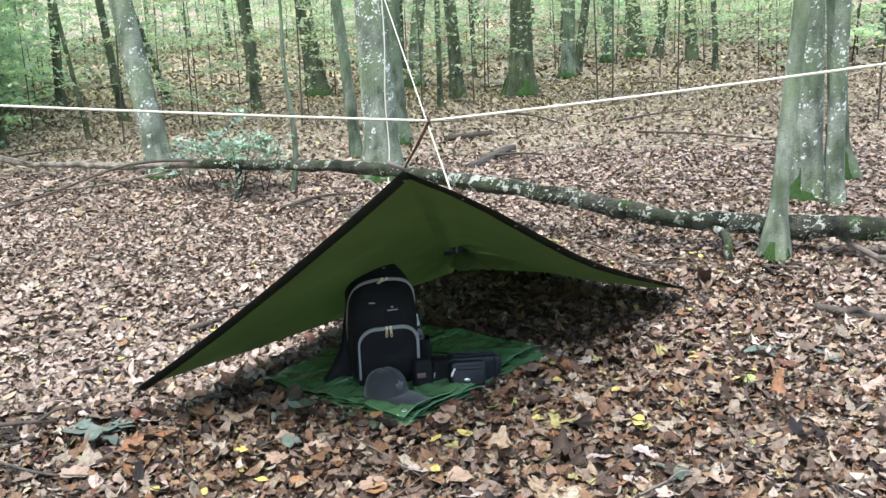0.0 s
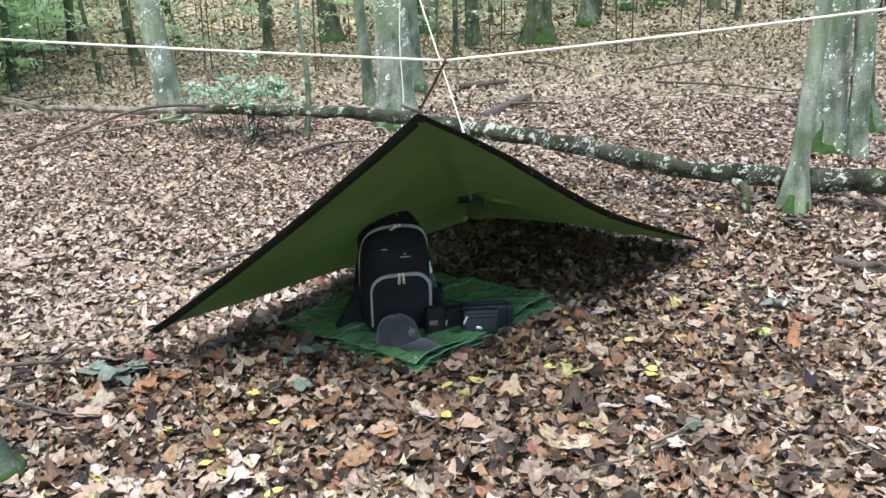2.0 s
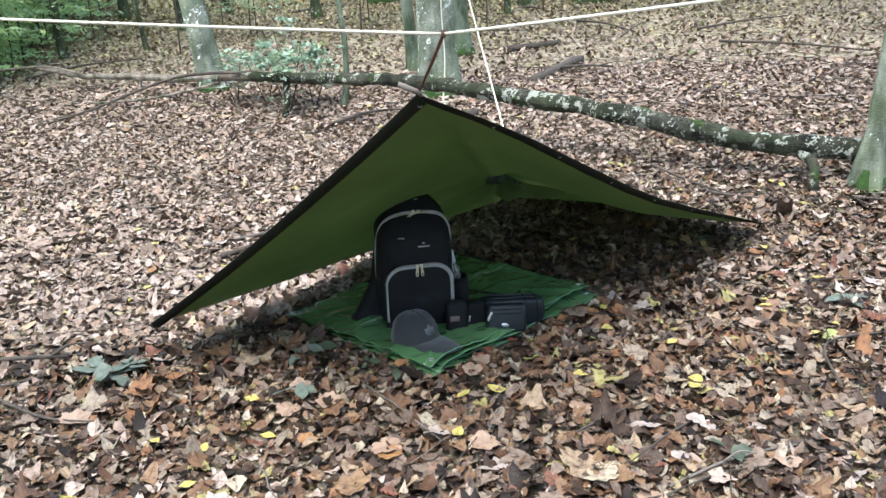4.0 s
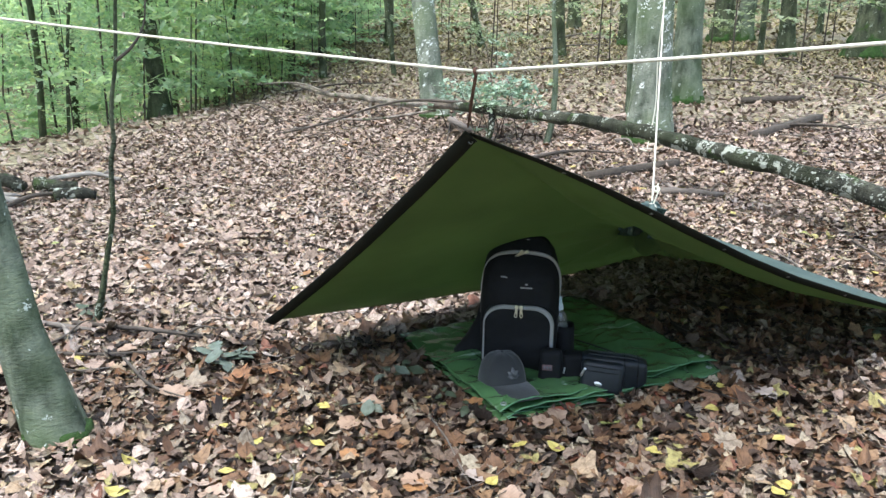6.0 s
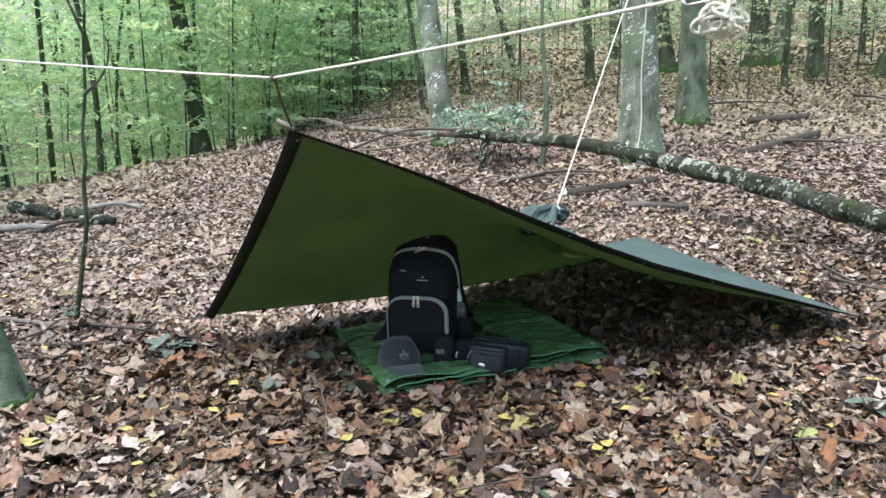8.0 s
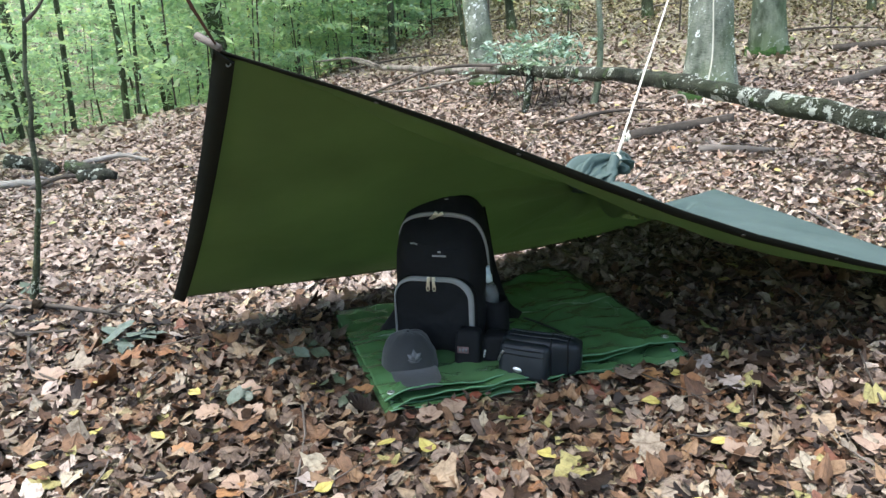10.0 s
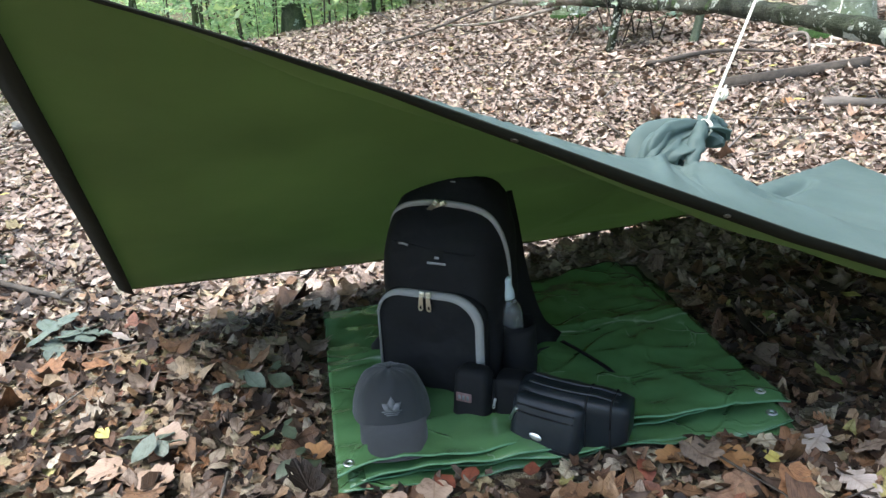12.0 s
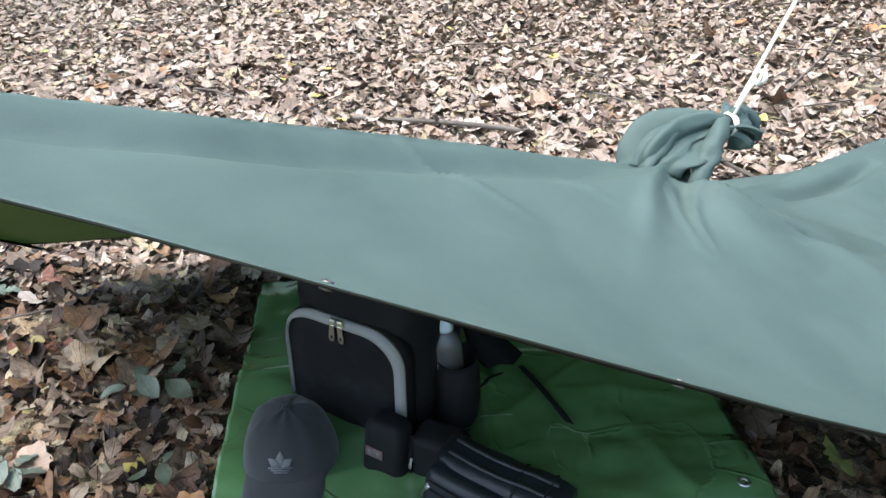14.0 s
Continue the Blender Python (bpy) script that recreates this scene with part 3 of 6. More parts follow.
        n = max(4, int(per * gen.uniform(0.6, 1.4)))
        x, y = gen.normal(0, w * 0.5, n), gen.normal(0, w * 0.28, n)
        c, s = math.cos(a), math.sin(a)
        px, py = cx + x * c - y * s, cy + x * s + y * c
        pz = z - droop * (x + w * 0.5) + gen.normal(0, 0.04 * w + 0.006, n)
        store.append(scatter_leaves("simple", px, py, pz, gen.uniform(0.6, 1.25, n) * leaf, 0.36, 0.25, gen))
    v, f = join_arrays(store)
    return mesh_of(name, v, f)


GEN = np.random.default_rng(5)
HIGH_CROWNS = [spray_crown("crown", 30, 2.2, 7.0, 12.5, 0.175, 7, GEN, 0.2, True) for _ in range(2)]
LOW_CROWNS = [spray_crown("crown", 56, 1.35, 0.35, 4.0, 0.1, 28, GEN, 0.1) for _ in range(3)]
FAR_CROWNS = [spray_crown("crown", 48, 1.9, 0.3, 5.6, 0.15, 25, GEN, 0.1) for _ in range(3)]
MID_CROWNS = [spray_crown("crown", 30, 1.3, 0.55, 3.0, 0.085, 34, GEN, 0.08) for _ in range(3)]
SPARSE_CROWNS = [spray_crown("crown", 34, 1.5, 0.9, 4.2, 0.085, 26, GEN) for _ in range(2)]


def tree(x, y, r, lean, material, label, flare=0.5, roots=0.12, h=12.0, bend=0.06, moss=None, limbs=5, crown=True, seg=16, name="tree", group="forest trees", foot=0.0):
    """A tree with trunk, limbs and a high crown."""
    t = thing(name, pose(x, y, gz(x, y)), label, "tree", group)
    g = random.Random(int(x * 97 + y * 31) & 0xFFFF)
    line = trunk_line(h, lean, bend, g, foot=foot)
    bm = bmesh.new()
    trunk_mesh(bm, line, r, flare, roots, g, seg)
    part("trunk", bm, material, t)
    for i in range(limbs):
        k = g.randint(len(line) - 5, len(line) - 2)
        p, a = line[k], g.uniform(0, 6.28)
        q = p + Vector((math.cos(a) * 1.0, math.sin(a) * 1.0, 0.9))
        e = p + Vector((math.cos(a) * 2.1, math.sin(a) * 2.1, 1.4))
        bm = bmesh.new()
        tube(bm, smooth_line([p, q, e], 3), lerp_list([r * 0.3, r * 0.18, 0.01], 7), 6)
        part("limb", bm, material, t)
    if crown:
        c = new("crown", HIGH_CROWNS[g.randint(0, 1)])
        c.parent = t
        c.location = (lean[0] * 8, lean[1] * 8, h - 11.5)
        c.rotation_euler = (0, 0, g.uniform(0, 6.28))
    if moss:
        bm = bmesh.new()
        n, lo = 26, []
        for i in range(9):
            z = -0.04 + moss * i / 8
            rad = r * (1 + flare * math.exp(-max(z, 0) / (1.1 * r + 0.05)))
            ring = []
            for k in range(n):
                a = 2 * math.pi * k / n
                nn = noise.noise(Vector((math.cos(a) * 2.2, math.sin(a) * 2.2, z * 6 + x)))
                edge = 1.0 if z < moss * (0.55 + 0.9 * nn) else -0.25
                ring.append(Vector((lean[0] * z + math.cos(a) * rad * (1.05 + 0.08 * nn) * (1.0 if edge > 0 else 0.72), lean[1] * z + math.sin(a) * rad * (1.05 + 0.08 * nn) * (1.0 if edge > 0 else 0.72), z)))
            lo.append(ring)
        loft(bm, lo)
        part("moss", bm, M_MOSS, t, "bright green moss on the roots")
    return t


for c in HIGH_CROWNS + LOW_CROWNS + FAR_CROWNS:
    c.materials.append(M_BEECH_LEAF)
for c in MID_CROWNS + SPARSE_CROWNS:
    c.materials.append(M_SLOPE_LEAF)

big_tree = tree(-0.66, 7.33, 0.165, (-0.02, 0.0), M_LICHEN, "stout grey beech trunk spotted with white lichen", 0.35, 0.1, bend=0.02, seg=24, moss=0.12)
tree(-2.95, 7.8, 0.125, (-0.17, 0.02), M_LICHEN, "leaning grey beech with white lichen spots and mossy foot", 0.35, bend=0.05, moss=0.07, seg=20)
tree(-0.70, 9.3, 0.148, (-0.03, 0.0), M_BEECH, "grey-green beech behind the stout trunk", 0.35, moss=0.1)
tree(-1.07, 8.5, 0.065, (-0.05, 0.0), M_BEECH, "slim grey beech beside the stout trunk", 0.3, h=9)
tree(2.03, 4.79, 0.053, (0.055, 0.0), M_PALEBEECH, "slim smooth beech standing by the fallen log", 0.85, 0.3, moss=0.15, h=10, seg=24)
tree(2.80, 6.2, 0.125, (-0.02, 0.0), M_LICHEN, "lichened beech trunk with mossy roots", 0.55, 0.3, moss=0.36, seg=20)
tree(2.93, 5.95, 0.065, (-0.06, 0.0), M_LICHEN, "pale twisted stem beside a beech", 0.3, h=8, bend=0.1)
tree(3.35, 6.8, 0.085, (-0.08, 0.0), M_BEECH, "grey beech stem with bright moss at the foot", 0.9, 0.35, moss=0.5, h=10)
near_tree = tree(-1.32, 1.94, 0.069, (-0.155, -0.03), M_BEECH, "grey-green beech trunk that holds the ridge rope", 0.5, 0.2, bend=0.01, moss=0.08, seg=24, h=11, foot=-0.10)
tree(2.75, 1.53, 0.10, (0.02, 0.0), M_BEECH, "grey beech trunk holding the coiled rope end", 0.5, bend=0.02, h=11)
MIDDLE = [(-7.3, 14.4, 0.088, 0.0), (-5.03, 10.6, 0.033, -0.11), (-5.29, 12.4, 0.068, -0.13), (-5.25, 14.3, 0.066, -0.27), (-3.36, 13.2, 0.078, -0.05), (-2.65, 15.1, 0.17, -0.1),
          (-0.85, 16.0, 0.145, 0.05), (0.02, 13.7, 0.115, -0.05), (2.29, 16.7, 0.135, 0.05), (3.75, 20.1, 0.135, 0.01), (4.64, 21.0, 0.20, -0.03), (5.1, 20.6, 0.11, 0.16),
          (5.54, 17.3, 0.065, -0.01), (-0.25, 12.6, 0.044, -0.02), (-6.85, 7.85, 0.115, -0.03), (-6.06, 10.3, 0.052, -0.03), (-1.2, 15.9, 0.18, 0.0), (-7.6, 11.5, 0.06, 0.03)]
for i, (x, y, r, l) in enumerate(MIDDLE):
    dark = i not in (6, 8, 9)
    tree(x, y, r, (l, 0.0), M_DARKBARK if dark else M_BEECH, "dark rough-barked forest tree" if dark else "grey beech trunk on the slope", 0.55 if r > 0.1 else 0.3, 0.2, h=8 + 30 * r, bend=0.1, limbs=3, seg=12, moss=0.15 if r > 0.12 else None)
tree(1.10, 13.8, 0.205, (0.05, 0.0), M_DARKBARK, "old tree with lichened bark and bright mossy roots", 0.7, 0.3, moss=0.42, seg=20)


# thin dark stems along the edge of the gully
for x, y, r, l in ((-7.6, 5.6, 0.035, -0.08), (-8.3, 6.6, 0.05, 0.04), (-7.5, 7.0, 0.028, 0.1), (-8.9, 4.6, 0.06, -0.03), (-9.6, 6.0, 0.045, 0.12), (-8.0, 8.8, 0.04, 0.02), (-7.0, 9.3, 0.03, 0.05), (-9.3, 8.0, 0.07, 0.0),
                   (-10.5, 9.6, 0.06, -0.05), (-8.6, 10.8, 0.045, 0.08), (-10.9, 7.4, 0.08, 0.03), (-11.5, 5.2, 0.07, 0.0), (-9.8, 11.9, 0.055, -0.08), (-11.8, 10.6, 0.08, 0.03), (-9.0, 3.3, 0.05, 0.05), (-10.4, 2.4, 0.07, -0.04)):
    tree(x, y, 0.75 * r, (l, 0.0), M_DARKBARK, "thin dark stem at the edge of the gully", 0.3, h=7 + 30 * r, bend=0.15, limbs=3, seg=8)


# scattered stems farther off
def far_stems():
    g = random.Random(3)
    base = tree(-14, 24, 0.11, (0.01, 0.0), M_DARKBARK, "thin dark forest tree in the distance", 0.4, h=11, bend=0.12, limbs=3, seg=8, name="forest_tree", group="distant forest trees")
    spots = []
    while len(spots) < 105:
        x, y = g.uniform(-45, 26), g.uniform(12, 48)
        if g.random() < 0.45:
            x, y = g.uniform(-34, -9.5), g.uniform(5, 34)
        if y < 17 and x > -8:
            continue
        if math.hypot(x, y) < 11 or any(math.hypot(x - a, y - b) < 1.1 for a, b in spots):
            continue
        spots.append((x, y))
    for x, y in spots:
        s = g.choice((0.35, 0.5, 0.7, 0.9, 1.3))
        m = Matrix.Translation((x, y, gz(x, y) - 0.05)) @ Euler((g.gauss(0, 0.05), g.gauss(0, 0.05), g.uniform(0, 6.28))).to_matrix().to_4x4() @ Matrix.Diagonal((s, s, max(0.75, min(1.2, s + 0.3)), 1))
        copy_thing(base, m)


far_stems()


# ---- understorey ----
def sapling(x, y, crown, label, h=3.0, r=0.012, name="sapling", material=M_TWIG, leaf_m=None):
    t = thing(name, pose(x, y, gz(x, y)), label, "sapling", "beech saplings")
    g = random.Random(int(x * 53 + y * 71) & 0xFFFF)
    line = trunk_line(h, (g.gauss(0, 0.04), g.gauss(0, 0.04)), 0.05, g, 7)
    bm = bmesh.new()
    tube(bm, line, lerp_list([r, r * 0.8, 0.003], 8), 6)
    part("stem", bm, material, t)
    c = new("crown", crown)
    c.parent = t
    return t


def understorey():
    """Young beeches: those near the edge one by one, the wood beyond as one mass."""
    g = random.Random(9)
    kinds = [sapling(-11 - i, 8.5 + 2.5 * i, c, "young beech with layered green leaves", 3.4) for i, c in enumerate(LOW_CROWNS)]
    far = []
    for i in range(318):
        if i < 205:
            y = g.uniform(-1, 26)
            x = -float(crest(np.float64(y))) - 0.5 - 20 * g.random() ** 1.5
        else:
            x, y = g.uniform(-14, 22), g.uniform(17, 44)
        k, s = g.randint(0, 2), g.uniform(0.6, 1.25)
        if i % 5 == 0 and i < 205:
            # low bushes along the edge
            x, s = -float(crest(np.float64(y))) - g.uniform(0.6, 2.5), g.uniform(0.3, 0.55)
        if i >= 303:
            y = g.uniform(3.5, 13)
            x, s = -float(crest(np.float64(y))) - g.uniform(0.3, 1.6), g.uniform(0.5, 0.95)
        m = Matrix.Translation((x, y, gz(x, y) - 0.03)) @ Euler((0, 0, g.uniform(0, 6.28))).to_matrix().to_4x4() @ Matrix.Diagonal((s, s, s * g.uniform(0.75, 1.2), 1))
        if math.hypot(x, y) < 13 or i % 5 == 0 and i < 205:
            copy_thing(kinds[k], m)
        else:
            far.append((k, m))
    leaves, stems = [], bmesh.new()
    for k, m in far:
        mesh = FAR_CROWNS[k]
        co, tri = np.empty(len(mesh.vertices) * 3, np.float32), np.empty(len(mesh.polygons) * 3, np.int32)
        mesh.vertices.foreach_get("co", co)
        mesh.loops.foreach_get("vertex_index", tri)
        a = np.array(m)
        leaves.append((co.reshape(-1, 3) @ a[:3, :3].T + a[:3, 3], tri.reshape(-1, 3)))
        tube(stems, [m @ Vector((0.06 * math.sin(1.7 * z + k), 0.06 * math.cos(1.3 * z + k), z)) for z in (-0.05, 1.2, 2.6, 4.4)], [0.02, 0.017, 0.012, 0.004], 4)
    t = thing("far_undergrowth", Matrix.Identity(4), "mass of leafy young beeches in the gully and up the slope", "undergrowth", kind="stuff")
    finish("foliage", mesh_of("foliage", *join_arrays(leaves)), M_BEECH_LEAF, t)
    part("stems", stems, M_TWIG, t)


understorey()


def slope_saplings():
    """Thin saplings with airy sprays of leaves among the trunks on the slope."""
    g = random.Random(41)
    kinds = [sapling(-2.2 + 4.6 * i, 11.2 + i, c, "slender young beech with airy pale green sprays", 4.2, 0.014) for i, c in enumerate(SPARSE_CROWNS)]
    spots = [(-6.4, 11.8), (-4.2, 10.6), (-3.6, 12.2), (-1.6, 12.9), (-0.2, 11.4), (0.5, 12.4), (1.8, 12.6), (3.4, 12.2), (4.6, 11.0), (5.4, 13.5), (-5.6, 15.5), (-3.0, 16.5), (-1.0, 17.8), (0.8, 16.8), (2.8, 18.4), (4.2, 15.4), (6.2, 16.5), (7.5, 14.5), (-7.8, 14.2), (-9.2, 16.8), (-6.8, 18.5), (4.3, 8.6), (5.2, 9.8)]
    kinds += [sapling(-5.6 + 5.5 * i, 13.6 + 2 * i, c, "young beech with layered pale green sprays", 3.3, 0.013) for i, c in enumerate(MID_CROWNS)]
    spots += [(-6.9, 12.6), (-8.0, 12.8), (-4.6, 13.4), (-3.9, 11.4), (-2.6, 13.0), (-2.0, 14.6), (-0.9, 13.9), (1.2, 15.6), (0.3, 15.2), (-4.4, 17.0), (-6.4, 16.4), (-8.4, 18.0), (2.2, 20.0), (-0.2, 20.5), (-2.4, 19.4), (5.6, 21.0), (8.2, 19.0), (3.4, 24.0), (0.6, 25.0), (-4.8, 21.5), (-7.6, 21.5), (9.5, 22.5), (6.8, 25.0), (-10.4, 20.5), (-9.3, 13.6), (-10.2, 14.4), (-11.0, 14.0), (-10.0, 15.8), (-11.4, 15.6), (-12.2, 17.0), (-10.9, 17.4), (-9.0, 12.6), (-12.6, 14.9), (-9.9, 12.9)]
    for i, (x, y) in enumerate(spots):
        x, y, s = x + g.gauss(0, 0.3), y + g.gauss(0, 0.4), g.uniform(0.7, 1.15)
        copy_thing(kinds[g.randint(0, 1) if i < 23 else g.randint(2, 4)], Matrix.Translation((x, y, gz(x, y) - 0.03)) @ Euler((0, 0, g.uniform(0, 6.28))).to_matrix().to_4x4() @ Matrix.Diagonal((s, s, s, 1)))


slope_saplings()


def added_forest_behind():
    """Carries the wood on behind and beside the camera: unseen trees added to block low skylight."""
    g = random.Random(77)
    stem = tree(4.5, -6.5, 0.14, (0.01, 0.0), M_BEECH, "grey beech added out of view to block low sky light", 0.4, h=12, limbs=3, seg=10, name="forest_tree", group="distant forest trees")
    bush = sapling(-6.5, -7.0, FAR_CROWNS[0], "leafy young beech added out of view to block low sky light", 4.4, 0.02)
    for i in range(64):
        a, d = g.uniform(-3.5, 0.35), g.uniform(6.5, 24)
        x, y = 0.5 + math.cos(a) * d, 1.0 + math.sin(a) * d
        if y > 5 and x < 9:
            continue
        s = g.uniform(0.7, 1.2)
        m = Matrix.Translation((x, y, gz(x, y) - 0.05)) @ Euler((0, 0, g.uniform(0, 6.28))).to_matrix().to_4x4()
        copy_thing(stem if i % 2 else bush, m @ Matrix.Diagonal((s, s, s, 1)))


added_forest_behind()


# ---- fallen log ----
def fallen_log():
    pts = [(-5.25, 8.48, 0.86), (-4.43, 8.02, 0.80), (-3.42, 7.50, 0.79), (-2.15, 6.85, 0.81), (-0.92, 6.22, 0.80), (0.3, 5.59, 0.68), (1.32, 5.08, 0.51), (1.9, 4.93, 0.44), (2.5, 4.75, 0.42), (3.6, 4.45, 0.36)]
    t = thing("fallen_log", pose(-0.9, 6.2, gz(-0.9, 6.2)), "long fallen tree trunk with dark bark and pale lichen", "log")
    off = Vector((-0.9, 6.2, gz(-0.9, 6.2)))
    line = [p - off for p in smooth_line(pts, 18)]
    for i, p in enumerate(line):
        p.z += 0.007 * math.sin(i * 0.27) + 0.004 * math.sin(i * 0.9)
    bm = bmesh.new()
    tube(bm, line, lerp_list([0.016, 0.026, 0.033, 0.042, 0.047, 0.053, 0.06, 0.066, 0.071, 0.078], len(line)), 24, 0.36)
    part("trunk", bm, M_LOG, t)
    twigs = [[(-1.86, 6.70, 0.80), (-1.84, 6.62, 0.66), (-1.87, 6.60, gz(-1.87, 6.6))], [(1.70, 4.90, 0.42), (1.72, 4.74, 0.40), (1.72, 4.70, gz(1.72, 4.7))],
             [(-2.2, 6.9, 0.85), (-2.9, 6.9, 0.83), (-3.6, 6.7, 0.60), (-4.1, 6.5, 0.47)], [(-3.6, 7.6, 0.80), (-3.62, 7.55, 0.6), (-3.64, 7.5, gz(-3.6, 7.5))],
             [(-4.4, 8.0, 0.8), (-4.9, 8.1, 0.9), (-5.5, 8.1, 0.87)], [(-2.6, 7.1, 0.75), (-3.4, 7.15, 0.62), (-4.5, 7.4, 0.58)]]
    for k, w in enumerate(twigs):
        bm = bmesh.new()
        l = smooth_line([Vector(p) - off for p in w], 4)
        tube(bm, l, lerp_list(([0.03, 0.03, 0.024], [0.03, 0.03, 0.024], [0.014, 0.011, 0.007])[min(k, 2)], len(l)), 8, 0.3, k)
        part("branch", bm, M_LOG if k != 2 else M_TWIG, t)


fallen_log()

# ---- tarp shelter ----
M_TARP_OUT = cloth("tarp_outside", (0.064, 0.102, 0.092), (0.109, 0.157, 0.144), 700, 0.6, 0.31, (1.3, 1.3, 0.95), 0.6)
M_TARP_IN = cloth("tarp_inside", (0.084, 0.103, 0.039), (0.107, 0.13, 0.049), 700, 0.7, 0.5, (2.72, 3.0, 2.95), 0.3)
M_HEM = cloth("dark_hem", (0.0098, 0.011, 0.0082), (0.016, 0.0178, 0.0128), 800, 0.85, creases=0.2)
M_HEM.node_tree.nodes["Principled BSDF"].inputs["Specular IOR Level"].default_value = 0.08
M_DULL = surface("dull_metal", (0.10, 0.10, 0.085), (0.2, 0.2, 0.17), 60, 0.45, 0.1, 300, 0.0005, metallic=1.0)
M_CORD = surface("dark_cord", (0.05, 0.02, 0.012), (0.10, 0.045, 0.025), 60, 0.8, 0.5, 400, 0.001)
M_ROPE = surface("pale_rope", (0.46, 0.45, 0.35), (0.68, 0.66, 0.55), 80, 0.75, 0.8, 500, 0.002)
M_STEEL = surface("steel", (0.5, 0.5, 0.5), (0.7, 0.7, 0.7), 60, 0.3, 0.1, 300, 0.0005, metallic=1.0)
M_BRASS = surface("pale_brass", (0.7, 0.71, 0.58), (0.85, 0.85, 0.72), 60, 0.3, 0.1, 300, 0.0005, metallic=1.0)

T_P, T_L, T_R, T_Q = Vector((-0.055, 2.155, 1.107)), Vector((-1.174, 2.766, 0.252)), Vector((1.31, 4.09, 0.24)), Vector((0.064, 5.02, 0.325))
T_W, T_H = 1.52, 2.50
NECK = Vector((0.10, 3.56, 0.615))


CREASES = [(0.44, 0.515, 0.38, 0.615, 0.075, 0.014), (0.425, 0.503, 0.367, 0.603, -0.02, 0.012), (0.40, 0.49, 0.262, 0.49, -0.012, 0.007), (0.415, 0.51, 0.262, 0.497, -0.012, 0.007), (0.41, 0.50, 0.265, 0.494, 0.008, 0.007), (0.62, 0.68, 0.78, 0.84, 0.034, 0.022), (0.36, 0.56, 0.45, 0.72, 0.010, 0.02), (0.29, 0.30, 0.215, 0.37, -0.008, 0.007), (0.36, 0.40, 0.30, 0.44, -0.005, 0.007)]


def tarp_point(s, r):
    """Place on the tarp: s across (peak to left corner), r along (peak to right corner), both 0 to 1."""
    a = 0.5 * (s + r)
    d = abs(r - s)
    if r >= s:
        p = T_P * (1 - r) + T_R * (r - s) + T_Q * s
    else:
        p = T_P * (1 - s) + T_L * (s - r) + T_Q * r
    ridge = T_P.lerp(T_Q, a)
    # the ridge is held up at the tied tuft and dips behind it
    fade = max(0.0, 1 - d / max(1e-6, 2 * min(a, 1 - a))) ** 1.25
    near = math.exp(-((a - 0.5) / 0.055) ** 2)
    dz = float(np.interp(a, (0.0, 0.5, 0.54, 0.6, 0.68, 0.84, 1.0), (0.0, -0.10, -0.14, -0.185, -0.165, -0.08, 0.0)))
    rounding = -0.012 * math.exp(-d / 0.035) * math.sin(math.pi * min(1, a))
    p = p + Vector((0.045 * near * fade, 0, dz * fade + rounding))
    if r > s:
        # belly behind the front edge, and the edge's own sag
        edge = s * T_W
        belly = (edge / 0.2) * math.exp(1 - edge / 0.2) if edge > 0 else 0.0
        p.z -= 0.054 * belly * math.sin(math.pi * min(1, r)) ** 0.8 * min(1.0, (r - s) * 3)
        f = float(np.interp(r, (0, 0.1, 0.2, 0.3, 0.45, 0.55, 0.7, 0.85, 1), (0, 0.0, 0.12, 0.42, 0.9, 1, 0.75, 0.35, 0))) * max(0.0, 1 - s * 2.2)
        p += Vector((-0.012, 0.004, -0.048)) * f
    else:
        f = 4 * s * (1 - s) * max(0.0, 1 - r * 2.5)
        p += Vector((0.015, 0.0, -0.012)) * f
        low = max(0.0, min(1.0, s))
        p.z -= float(np.interp(r, (0, 0.1, 0.25, 0.5, 0.65, 0.8, 0.9, 1), (0, 0.02, 0.052, 0.095, 0.108, 0.11, 0.08, 0))) * low ** 3
    # crease from the peak and folds running out from the tuft
    if d < 0.5 and a < 0.5:
        p.z += 0.012 * math.sin(14 * (r - s)) * a * (1 - 2 * d)
    # slack ripples of the cloth, none at the edges
    inner = min(1.0, 8 * min(s, r, 1 - s, 1 - r)) * min(1.0, 0.15 + 4.5 * d)
    p.z += inner * (0.014 * noise.noise(Vector((s * 4, r * 6, 1.0))) + 0.009 * noise.noise(Vector((s * 9 + r * 7, r * 12 - s * 3, 5.0))))
    # slack fold that hangs beside the ridge, from the peak to the tuft
    if r > s and a < 0.5:
        p.z -= 0.03 * math.exp(-((d - 0.05) / 0.028) ** 2) * math.sin(math.pi * min(1.0, a / 0.47)) ** 0.8 * min(1.0, 9 * s)
    # sharp creases that start at the tuft
    for s0, r0, s1, r1, k, w in CREASES:
        ux, uy = (s1 - s0) * T_W, (r1 - r0) * T_H
        l = math.hypot(ux, uy)
        px, py = (s - s0) * T_W, (r - r0) * T_H
        f = (px * ux + py * uy) / (l * l)
        if -0.1 < f < 1.1:
            e = (px * uy - py * ux) / l + 0.012 * math.sin(3 * f)
            p.z -= k * math.exp(-(e / w) ** 2) * math.sin(math.pi * min(1.0, max(0.0, 0.15 + 0.85 * f))) ** 0.7
    ang = math.atan2((r - 0.5) * T_H, (s - 0.5) * T_W)
    rad = math.hypot((r - 0.5) * T_H, (s - 0.5) * T_W)
    p.z += 0.045 * math.exp(-(rad / 0.045) ** 2) - 0.018 * math.exp(-((rad - 0.13) / 0.045) ** 2) * max(0.0, math.cos(ang - 1.2))
